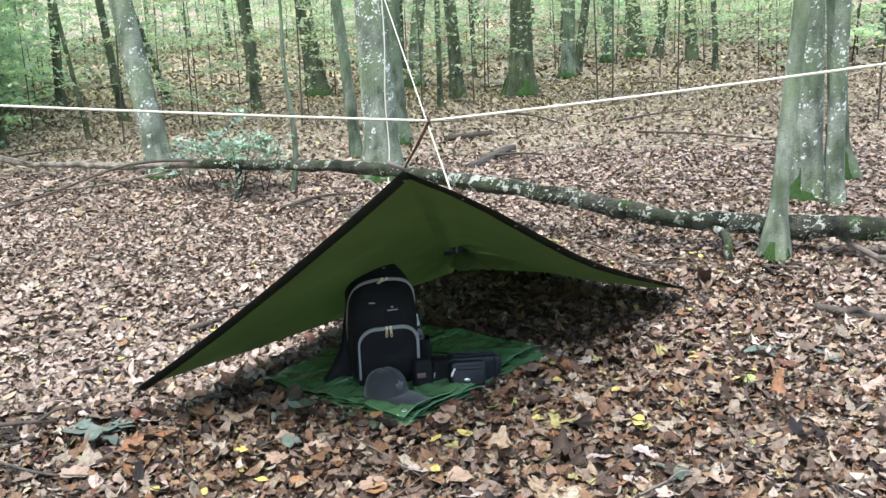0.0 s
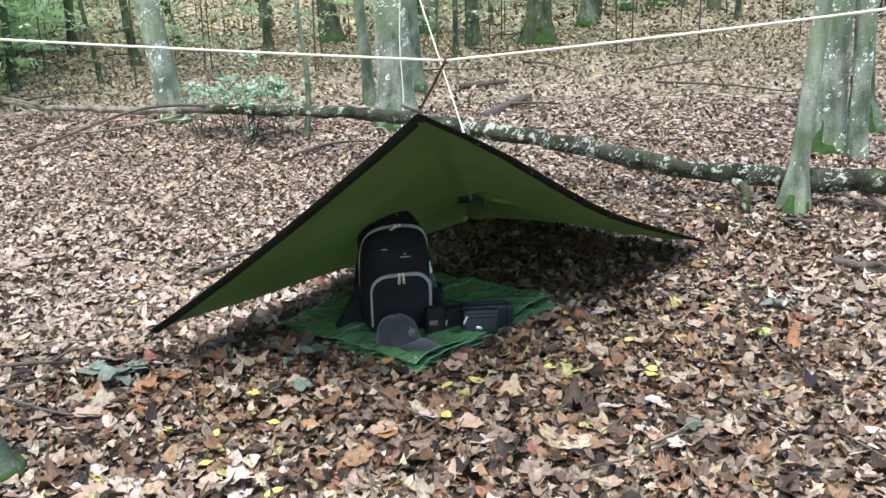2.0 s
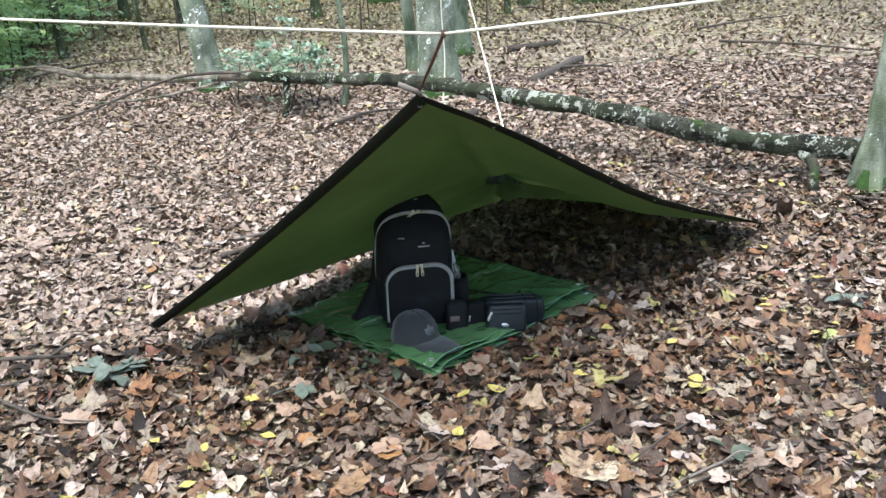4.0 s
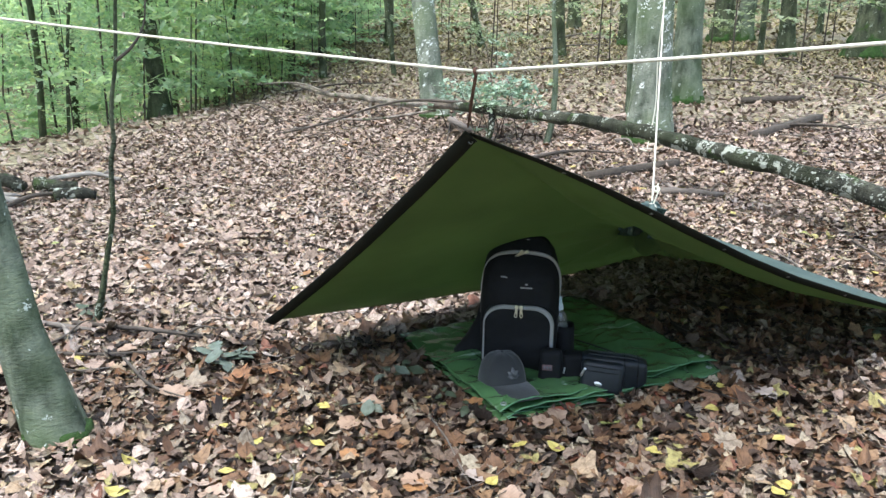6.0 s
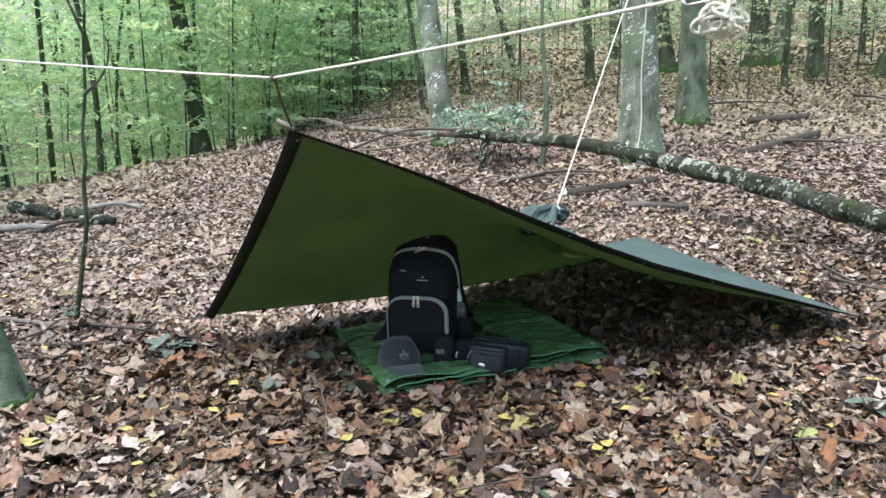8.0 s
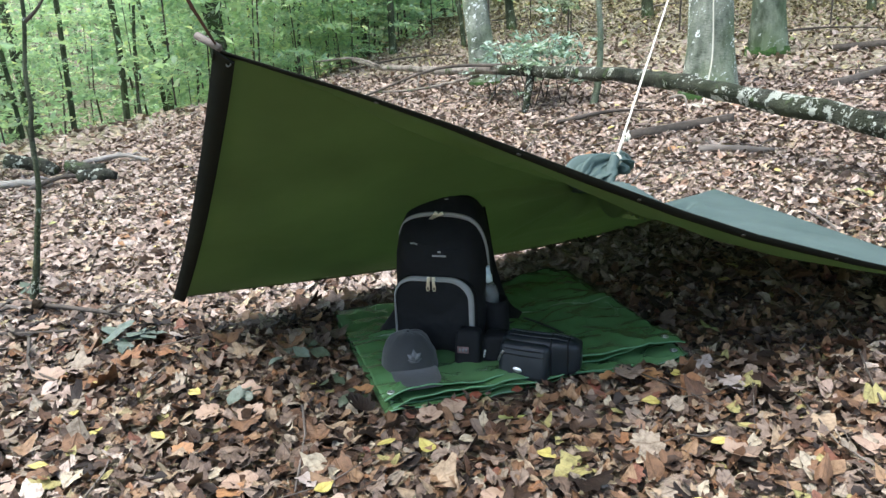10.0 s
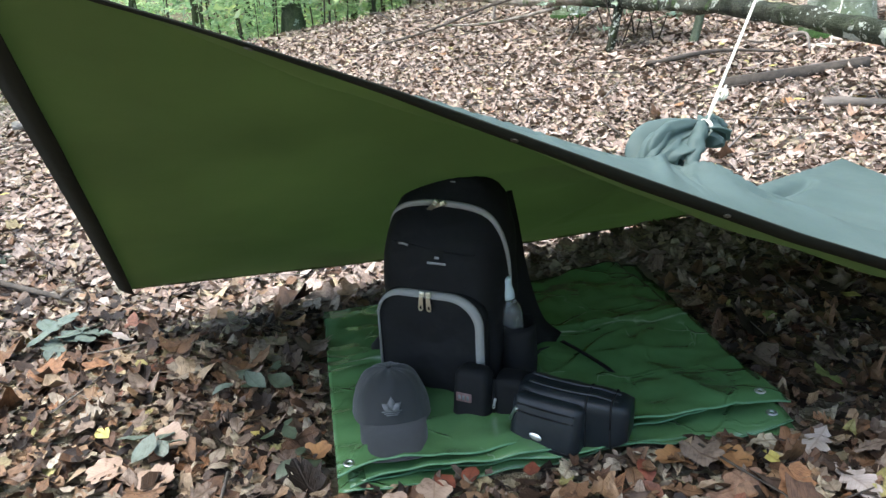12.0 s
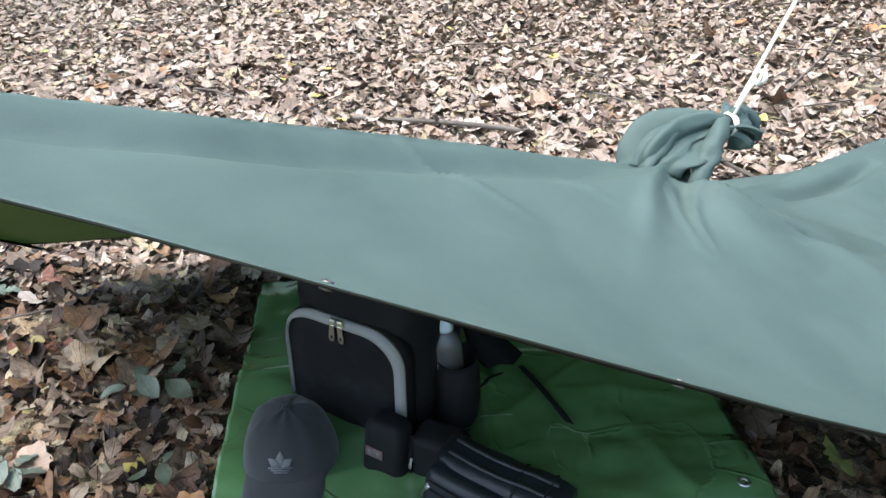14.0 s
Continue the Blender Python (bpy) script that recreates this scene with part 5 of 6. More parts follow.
M_CAP = cloth("charcoal_cotton", (0.0165, 0.0185, 0.0195), (0.028, 0.031, 0.0325), 1100, 0.9, creases=0.3, sheen=0.2)
M_LEATHER = surface("dark_leather", (0.005, 0.0078, 0.0105), (0.0105, 0.0142, 0.0172), 30, 0.42, 0.5, 260, 0.0011, spec=0.32)
M_BOTTLE_CAP = surface("pale_blue_plastic", (0.42, 0.52, 0.56), (0.5, 0.6, 0.64), 40, 0.35, 0.05, 200, 0.0003)

M_CLEAR, _nt, _b, _ = node_mat("clear_plastic")
_b.inputs["Base Color"].default_value = (0.74, 0.79, 0.78, 1)
_b.inputs["Transmission Weight"].default_value = 0.9
_b.inputs["Roughness"].default_value = 0.05
_b.inputs["IOR"].default_value = 1.4


def oval(hw, y0, y1, z, n=40, power=3.0):
    """Rounded-rectangle loop at height z."""
    c, hd = (y0 + y1) / 2, (y1 - y0) / 2
    out = []
    for k in range(n):
        a = 2 * math.pi * k / n
        ca, sa = math.cos(a), math.sin(a)
        out.append(Vector((hw * math.copysign(abs(ca) ** (2 / power), ca), c + hd * math.copysign(abs(sa) ** (2 / power), sa), z)))
    return out


def ribbon(bm, pts, width, thick, across):
    """A flat strap along points; across: its width direction."""
    w = Vector(across).normalized()
    rings = []
    pts = [Vector(p) for p in pts]
    for i, p in enumerate(pts):
        d = (pts[min(i + 1, len(pts) - 1)] - pts[max(i - 1, 0)]).normalized()
        ww = (w - d * w.dot(d)).normalized()
        n = d.cross(ww)
        rings.append([p + ww * width / 2 + n * thick / 2, p - ww * width / 2 + n * thick / 2, p - ww * width / 2 - n * thick / 2, p + ww * width / 2 - n * thick / 2])
    loft(bm, rings)


def arch(hw, top, bottom, r, n=10):
    """Arch outline in x and z, open at the bottom, from left to right."""
    pts = [(-hw, bottom)]
    for k in range(n + 1):
        a = math.pi - (math.pi / 2) * k / n
        pts.append((-hw + r + r * math.cos(a), top - r + r * math.sin(a)))
    for k in range(n + 1):
        a = math.pi / 2 - (math.pi / 2) * k / n
        pts.append((hw - r + r * math.cos(a), top - r + r * math.sin(a)))
    pts.append((hw, bottom))
    return pts


def zip_pull(parent, m, scale=1.0, material=None):
    """A metal slider with a long tab."""
    bm = bmesh.new()
    rounded_box(bm, 0.010 * scale, 0.006 * scale, 0.011 * scale, 0.0015 * scale)
    bmesh.ops.transform(bm, matrix=m, verts=bm.verts[:])
    slider = part("zip_slider", bm, material or M_BRASS, parent, "shiny metal zip slider")
    bm = bmesh.new()
    ring = [(-0.0035, 0), (0.0035, 0), (0.005, -0.024), (0.003, -0.030), (-0.003, -0.030), (-0.005, -0.024)]
    vs = [[bm.verts.new(m @ (Vector((x, y, z - 0.004)) * scale)) for x, z in ring] for y in (-0.0045, -0.003)]
    hole = [[bm.verts.new(m @ (Vector((x * 0.45, y, -0.0245 + (z + 0.015) * 0.25 - 0.002)) * scale)) for x, z in ring] for y in (-0.0045, -0.003)]
    for i in range(6):
        j = (i + 1) % 6
        bm.faces.new((vs[0][i], vs[0][j], hole[0][j], hole[0][i]))
        bm.faces.new((vs[1][i], hole[1][i], hole[1][j], vs[1][j]))
        bm.faces.new((vs[0][i], vs[1][i], vs[1][j], vs[0][j]))
        bm.faces.new((hole[0][i], hole[0][j], hole[1][j], hole[1][i]))
    part("zip_tab", bm, material or M_BRASS, slider, smooth=False)


def backpack():
    t = thing("backpack", pose(-0.262, 3.155, 0.128, 0, 0, 18.7) @ Matrix.Diagonal((1.05, 1, 1, 1)), "black nylon backpack with grey piping standing on the groundsheet", "backpack")
    prof = [(0.0, 0.1109, -0.095, 0.075), (0.012, 0.126, -0.112, 0.092), (0.05, 0.1372, -0.125, 0.105), (0.12, 0.141, -0.132, 0.112), (0.2, 0.141, -0.134, 0.12), (0.27, 0.1401, -0.135, 0.13), (0.32, 0.1382, -0.131, 0.138), (0.37, 0.1344, -0.115, 0.145), (0.41, 0.127, -0.088, 0.138), (0.44, 0.116, -0.058, 0.132), (0.465, 0.098, -0.034, 0.122), (0.488, 0.078, -0.012, 0.106), (0.502, 0.055, 0.004, 0.086), (0.508, 0.03, 0.02, 0.066)]
    zs = np.interp(np.linspace(0, len(prof) - 1, 66), range(len(prof)), [p[0] for p in prof])
    rings = []
    for z in zs:
        hw, y0, y1 = (float(np.interp(z, [p[0] for p in prof], [p[k] for p in prof])) for k in (1, 2, 3))
        ring = oval(hw, y0, y1, z, 96, 3.0 - 0.9 * max(0.0, z - 0.34) / 0.17)
        for p in ring:
            q = noise.noise(Vector((p.x * 14, p.y * 14, z * 11)))
            fold = 1 - min(1.0, abs(noise.noise(Vector((p.x * 9 + 3, p.y * 9, z * 17)))) / 0.22)
            sag = fold * (0.35 + 0.65 * math.exp(-(z / 0.16) ** 2)) * 0.005
            p.x *= 1 + 0.025 * q - 0.4 * sag
            p.y += 0.007 * q + (sag if p.y < 0 else -sag)
        rings.append(ring)
    bm = bmesh.new()
    loft(bm, rings)
    part("body", bm, M_PACK, t)
    # front pocket
    outline = arch(0.125, 0.268, 0.012, 0.07)
    cx, cz = 0.0, 0.12
    bm = bmesh.new()
    rings = []
    for y, k in ((-0.105, 1.0), (-0.128, 1.0), (-0.137, 0.965), (-0.142, 0.88), (-0.144, 0.6), (-0.145, 0.25)):
        ring = []
        for x, z in outline:
            q = noise.noise(Vector((x * 12, z * 12, 3.1)))
            ring.append(Vector((cx + (x - cx) * k, y + 0.004 * q + 0.06 * max(0.0, 0.08 - z) - 0.02 * max(0.0, z - 0.2), cz + (z - cz) * k)))
        rings.append(ring)
    loft(bm, rings)
    part("front_pocket", bm, M_PACK, t)
    bm = bmesh.new()
    inner, outer = [(x - 0.0035, z) for x, z in arch(0.1135, 0.2555, 0.055, 0.062, 12)], arch(0.1235, 0.267, 0.052, 0.072, 12)
    front = [[bm.verts.new((x, -0.1500 + (0.012 if k else 0.0) - 0.02 * max(0.0, z - 0.2), z)) for x, z in pts] for k, pts in enumerate((inner, outer))]
    back = [[bm.verts.new((x, -0.133, z)) for x, z in pts] for pts in (inner, outer)]
    n = len(inner)
    for i in range(n - 1):
        bm.faces.new((front[0][i], front[0][i + 1], front[1][i + 1], front[1][i]))
        bm.faces.new((back[0][i], back[1][i], back[1][i + 1], back[0][i + 1]))
        bm.faces.new((front[0][i], back[0][i], back[0][i + 1], front[0][i + 1]))
        bm.faces.new((front[1][i], front[1][i + 1], back[1][i + 1], back[1][i]))
    part("pocket_trim", bm, M_PIPING, t, "wide grey zip band on the pocket")
    # top piping over the main compartment
    bm = bmesh.new()
    pts = [(-0.139, -0.010, 0.19), (-0.139, -0.014, 0.27), (-0.135, -0.020, 0.33), (-0.120, -0.036, 0.392), (-0.09, -0.048, 0.428), (-0.045, -0.056, 0.444), (0.0, -0.056, 0.447), (0.055, -0.052, 0.443), (0.097, -0.042, 0.428), (0.125, -0.034, 0.394), (0.138, -0.018, 0.335), (0.140, -0.004, 0.27), (0.1405, -0.004, 0.20)]
    line = smooth_line(pts, 4)
    tube(bm, line, lerp_list([0.004, 0.005, 0.0068, 0.0075, 0.0075, 0.0058, 0.004], len(line)), 8)
    part("top_piping", bm, M_PIPING, t, "light grey piping over the main zip")
    zip_pull(t, pose(0.0, -0.070, 0.452, 25, 40, 10), 1.15)
    zip_pull(t, pose(0.018, -0.070, 0.452, 25, 65, 5), 1.05)
    zip_pull(t, pose(-0.008, -0.149, 0.264, 0, 4, 0), 1.15)
    zip_pull(t, pose(0.007, -0.149, 0.264, 0, -3, 0), 1.15)
    # maker's mark as plain shapes
    bm = bmesh.new()
    rounded_box(bm, 0.042, 0.0015, 0.0055, 0.0004, (0.022, -0.1325, 0.333), 1)
    part("print_bar", bm, M_PRINT, t, "small grey printed mark")
    bm = bmesh.new()
    rounded_box(bm, 0.010, 0.0015, 0.006, 0.0004, (0.022, -0.1295, 0.345), 1)
    part("print_bar", bm, M_PRINT, t, "small grey printed mark")
    bm = bmesh.new()
    ribbon(bm, [(-0.068, -0.121, 0.368), (-0.055, -0.124, 0.369), (-0.045, -0.124, 0.366)], 0.005, 0.002, (0, 0, 1))
    part("slot", bm, M_PRINT, t, "pale cord slot")
    # seam across the upper front
    bm = bmesh.new()
    tube(bm, smooth_line([(-0.09, -0.108, 0.368), (-0.05, -0.1165, 0.366), (0.02, -0.120, 0.358), (0.08, -0.115, 0.352), (0.1, -0.109, 0.351)], 5), 0.0016, 6)
    part("seam", bm, M_PACK2, t)
    # carrying loop
    bm = bmesh.new()
    ribbon(bm, smooth_line([(-0.03, 0.045, 0.494), (-0.012, 0.044, 0.512), (0.018, 0.044, 0.513), (0.036, 0.045, 0.494)], 5), 0.022, 0.003, (0, 1, 0))
    part("carry_loop", bm, M_PACK2, t)
    bm = bmesh.new()
    rounded_box(bm, 0.012, 0.0015, 0.003, 0.0004, (0.02, -0.0165, 0.4865), 1)
    part("print_bar", bm, M_PRINT, t, "small grey printed mark")
    # shoulder straps and webbing
    for pts, w in (([(0.085, 0.10, 0.42), (0.09, 0.135, 0.33), (0.106, 0.15, 0.2), (0.142, 0.16, 0.075), (0.195, 0.165, 0.026)], 0.075), ([(-0.08, 0.125, 0.43), (-0.112, 0.12, 0.28), (-0.138, 0.095, 0.14), (-0.165, 0.055, 0.03), (-0.165, 0.02, 0.012)], 0.09)):
        bm = bmesh.new()
        ribbon(bm, smooth_line(pts, 5), w, 0.012, (0.45, 1, 0.2))
        part("shoulder_strap", bm, M_PACK2, t)
    bm = bmesh.new()
    ribbon(bm, smooth_line([(0.215, 0.165, 0.036), (0.27, 0.125, 0.036), (0.33, 0.078, 0.034), (0.372, 0.047, 0.026)], 5), 0.011, 0.002, (1, 1, 0))
    part("webbing", bm, M_PACK2, t)
    bm = bmesh.new()
    ribbon(bm, smooth_line([(0.12, 0.0, 0.02), (0.17, 0.05, 0.03), (0.18, 0.10, 0.03), (0.20, 0.14, 0.022)], 5), 0.02, 0.004, (0, 0, 1))
    part("webbing", bm, M_PACK2, t)
    bm = bmesh.new()
    rings = []
    for z, xl, y0, y1 in ((0.0, -0.232, 0.0, 0.085), (0.012, -0.24, -0.005, 0.09), (0.04, -0.222, 0.0, 0.092), (0.09, -0.186, 0.01, 0.095), (0.15, -0.158, 0.02, 0.095), (0.22, -0.14, 0.03, 0.09)):
        c, hw = (xl - 0.08) / 2, (-0.08 - xl) / 2
        rings.append([p + Vector((c + 0.006 * noise.noise(p * 22 + Vector((0, 0, z * 20))), 0, 0)) for p in oval(hw, y0, y1, z, 28, 2.6)])
    loft(bm, rings)
    part("hip_pad", bm, M_PACK2, t, "padded black hip belt wing")
    # side mesh pocket
    bm = bmesh.new()
    rings = []
    for z, r in ((0.008, 0.030), (0.02, 0.036), (0.07, 0.039), (0.14, 0.036), (0.165, 0.0342), (0.161, 0.0315), (0.07, 0.0325), (0.014, 0.030)):
        rings.append([Vector((0.164 + r * math.cos(a), -0.015 + 1.3 * r * math.sin(a), z)) for a in [2 * math.pi * k / 24 for k in range(24)]])
    loft(bm, rings)
    part("side_pocket", bm, M_PACK2, t, "stretchy black mesh side pocket")
    # the slanting cloth of the tarp lies on the pack and presses its top down
    sheet = bpy.data.objects["sheet"]
    bpy.context.view_layer.update()
    for ob in t.children:
        m = t.matrix_basis @ ob.matrix_basis
        back = m.inverted()
        for v in ob.data.vertices:
            p = m @ v.co
            found, hit, _, _ = sheet.ray_cast(Vector((p.x, p.y, 0.2)), Vector((0, 0, 1)))
            if found and p.z > hit.z - 0.006:
                p.z = hit.z - 0.006 - 0.04 * (p.z - hit.z + 0.006)
                v.co = back @ p
    return t


def water_bottle():
    base = pose(-0.262, 3.155, 0.128, 0, 0, 18.7) @ Vector((0.166, -0.018, 0.016))
    t = thing("water_bottle", Matrix.Translation(base) @ pose(0, 0, 0, 3, -4, 0), "small clear plastic water bottle with pale blue sports cap", "bottle")
    prof = [(0.0, 0.020), (0.004, 0.028), (0.05, 0.029), (0.06, 0.027), (0.07, 0.029), (0.16, 0.029), (0.175, 0.0285), (0.19, 0.025), (0.203, 0.016), (0.21, 0.013), (0.213, 0.013)]
    bm = bmesh.new()
    loft(bm, [[Vector((r * math.cos(a), r * math.sin(a), z)) for a in [2 * math.pi * k / 24 for k in range(24)]] for z, r in prof])
    part("bottle_body", bm, M_CLEAR, t)
    prof = [(0.208, 0.0155), (0.214, 0.016), (0.226, 0.0155), (0.233, 0.013), (0.245, 0.0115), (0.252, 0.0125), (0.258, 0.0115), (0.2595, 0.006)]
    bm = bmesh.new()
    loft(bm, [[Vector((r * math.cos(a), r * math.sin(a), z)) for a in [2 * math.pi * k / 24 for k in range(24)]] for z, r in prof])
    part("sports_cap", bm, M_BOTTLE_CAP, t, "pale blue sports cap")


def baseball_cap():
    yaw = math.degrees(math.atan2(0.094, 0.107))
    t = thing("baseball_cap", pose(-0.224, 2.897, 0.128, 0, 0, yaw + 7) @ pose(0, 0, 0, -6, 0, 0), "dark grey cotton baseball cap leaning against the backpack", "cap")
    # front is -y
    rings = []
    n = 48
    for i in range(13):
        f = i / 12
        a = f * math.pi / 2 * 0.985
        r, z = math.cos(a) ** 0.62, 0.128 * math.sin(a) ** 1.0
        ring = []
        for k in range(n):
            b = 2 * math.pi * k / n
            seam = 1 - 0.012 * math.exp(-(((b * 6 / (2 * math.pi) + 0.5) % 1.0 - 0.5) / 0.05) ** 2) * min(1, 3 * f)
            q = 1 + 0.03 * noise.noise(Vector((math.cos(b) * 2, math.sin(b) * 2, z * 16))) + 0.02 * noise.noise(Vector((math.cos(b) * 5, math.sin(b) * 5, z * 40)))
            front = 1.05 if math.sin(b) < 0 else 1.0
            ring.append(Vector((0.087 * r * math.cos(b) * seam * q, 0.094 * r * math.sin(b) * seam * q * front - 0.006 * f, z * q)))
        rings.append(ring)
    bm = bmesh.new()
    loft(bm, rings)
    part("crown", bm, M_CAP, t)
    # visor
    bm = bmesh.new()
    top, low = [], []
    for i in range(9):
        f = i / 8
        ra, rb = [], []
        for k in range(25):
            u = k / 24 * 2 - 1
            a = u * 1.2
            x0, y0 = 0.080 * math.sin(a), -0.094 * math.cos(a) * 1.04
            x1, y1 = 0.079 * math.copysign(abs(math.sin(a)) ** 0.8, a) * 1.0, -0.094 * math.cos(a) - 0.126 * (1 - abs(u) ** 5.0) ** 0.5
            x, y = x0 + (x1 - x0) * f, y0 + (y1 - y0) * f
            z = 0.034 - 0.014 * f - 0.026 * u * u * (0.45 + 0.55 * f) + 0.006 * math.sin(math.pi * f)
            ra.append(bm.verts.new((x, y, z + 0.002)))
            rb.append(bm.verts.new((x, y, z - 0.002)))
        top.append(ra)
        low.append(rb)
    for i in range(8):
        for k in range(24):
            bm.faces.new((top[i][k], top[i][k + 1], top[i + 1][k + 1], top[i + 1][k]))
            bm.faces.new((low[i][k], low[i + 1][k], low[i + 1][k + 1], low[i][k + 1]))
        for k in (0, 24):
            bm.faces.new((top[i][k], low[i][k], low[i + 1][k], top[i + 1][k]))
    for k in range(24):
        bm.faces.new((top[8][k], top[8][k + 1], low[8][k + 1], low[8][k]))
    part("visor", bm, M_CAP, t)
    bm = bmesh.new()
    bmesh.ops.create_uvsphere(bm, u_segments=12, v_segments=8, radius=0.007, matrix=Matrix.Translation((0, -0.006, 0.129)) @ Matrix.Diagonal((1, 1, 0.5, 1)))
    part("button", bm, M_CAP, t)
    # plain embroidered badge: three pale wedges over short bars
    m = Matrix.Translation((0, -0.0945, 0.066)) @ pose(0, 0, 0, -17, 0, 0)
    for a, s in ((-52, 0.026), (0, 0.030), (52, 0.026)):
        bm = bmesh.new()
        ring = [(-0.0015, 0.002), (-0.0085, s * 0.5), (0, s), (0.0085, s * 0.5), (0.0015, 0.002)]
        loft(bm, [[m @ (Matrix.Rotation(radians(a), 4, "Y") @ Vector((x, y, z))) for x, z in ring] for y in (0.0006, 0.010)])
        part("badge_wedge", bm, M_BADGE, t, "pale grey embroidered badge")
    for k in range(3):
        bm = bmesh.new()
        w = 0.042 - 0.009 * k
        loft(bm, [[m @ Vector((x * w / 2, y, -0.002 - 0.004 * k + z)) for x, z in ((-1, 0), (1, 0), (1, 0.002), (-1, 0.002))] for y in (0.0006, 0.010)])
        part("badge_bar", bm, M_BADGE, t)


def belt_bag():
    t = thing("belt_bag", pose(0.106, 3.024, 0.124, 0, 0, 0), "dark leather belt bag with front zip pocket and oval badge", "bag")
    ax = Vector((0.205, 0.068, 0)).normalized()
    nrm = Vector((ax.y, -ax.x, 0))
    a0 = Vector((-0.10, 0.055, 0))
    rings = []
    for i in range(15):
        f = i / 14
        c = a0 + ax * (0.228 * f)
        k = (0.8, 0.95, 1.0)[min(i, 2)] if f < 0.5 else (0.86, 0.97, 1.0)[min(14 - i, 2)]
        ring = []
        for q in range(28):
            b = 2 * math.pi * q / 28
            u = math.copysign(abs(math.cos(b)) ** 0.4, math.cos(b))
            v = math.copysign(abs(math.sin(b)) ** 0.4, math.sin(b))
            wr = 1 + 0.07 * noise.noise(Vector((f * 5, u * 2, v * 2)))
            ring.append(c + Vector((0.004, 0, 0)) + nrm * (u * 0.042 * k * wr + 0.022 + 0.014 * math.sin(math.pi * f)) + Vector((0, 0, 0.066 - 0.004 * f + 0.012 * max(0.0, f - 0.75) + v * (0.064 - 0.006 * f - 0.05 * max(0.0, f - 0.72)) * k * wr)))
        rings.append(ring)
    bm = bmesh.new()
    loft(bm, rings)
    part("body", bm, M_LEATHER, t)
    for i in (9, 12):
        mid = sum(rings[i], Vector()) / 28
        bm = bmesh.new()
        tube(bm, [mid + (p - mid) * 1.015 for p in rings[i] + rings[i][:1]], 0.0022, 6)
        part("seam", bm, M_PACK2, t)
    bm = bmesh.new()
    m = pose(-0.006, 0.012, 0.057, -12, 3, 14)
    rounded_box(bm, 0.15, 0.07, 0.112, 0.02, seg=4)
    for v in bm.verts:
        v.co.y -= 0.010 * (1 - (v.co.x / 0.083) ** 2) * (1 if v.co.y < 0 else 0)
        v.co += Vector((0, 1, 0)) * 0.004 * noise.noise(v.co * 28)
    bmesh.ops.transform(bm, matrix=m, verts=bm.verts[:])
    pocket = part("front_pocket", bm, M_LEATHER, t)
    for z in (0.036, 0.02, -0.042):
        bm = bmesh.new()
        tube(bm, [m @ Vector((x, -0.0345 - 0.010 * (1 - (x / 0.083) ** 2), z)) for x in np.linspace(-0.06, 0.06, 13)], 0.0018, 6)
        part("seam", bm, M_PACK2, pocket)
    bm = bmesh.new()
    bmesh.ops.create_uvsphere(bm, u_segments=20, v_segments=10, radius=1, matrix=m @ Matrix.Translation((-0.012, -0.0452, -0.022)) @ Euler((0, radians(12), 0)).to_matrix().to_4x4() @ Matrix.Diagonal((0.014, 0.003, 0.0075, 1)))
    part("badge", bm, M_STEEL, pocket, "oval silver badge")
    zip_pull(pocket, m @ pose(-0.062, -0.037, 0.022, 0, 25, -35), 0.9, M_STEEL)
    zip_pull(t, pose(-0.093, 0.045, 0.074, 20, 50, 20), 0.8, M_STEEL)
    # zip bands over the top
    for off_n, h in ((0.018, 0.1312), (-0.012, 0.1322)):
        bm = bmesh.new()
        ribbon(bm, [a0 + ax * (0.228 * f) + nrm * (off_n + 0.022 + 0.014 * math.sin(math.pi * f)) + Vector((0.004, 0, h - 0.010 * f - 0.05 * max(0.0, f - 0.72))) for f in np.linspace(0.1, 0.9, 14)], 0.008, 0.0025, tuple(nrm))
        part("zip", bm, M_ZIPBAND, t, "grey zip band")
    # flap line over the top and belt
    bm = bmesh.new()
    tube(bm, [a0 + ax * (0.228 * f) + nrm * (0.058 + 0.014 * math.sin(math.pi * f)) + Vector((0, 0, 0.118 - 0.010 * f - 0.05 * max(0.0, f - 0.72))) for f in np.linspace(0.08, 0.92, 14)], 0.002, 6)
    part("seam", bm, M_PACK2, t)
    bm = bmesh.new()
    ribbon(bm, smooth_line([(-0.095, 0.055, 0.05), (-0.13, 0.065, 0.05), (-0.16, 0.10, 0.03), (-0.15, 0.16, 0.012)], 5), 0.03, 0.003, (0, 0, 1))
    part("belt", bm, M_PACK2, t)
    bm = bmesh.new()
    ribbon(bm, smooth_line([(0.07, 0.12, 0.05), (0.06, 0.145, 0.045), (0.04, 0.165, 0.03), (0.01, 0.18, 0.012)], 5), 0.03, 0.003, (0, 0, 1))
    part("belt", bm, M_PACK2, t)


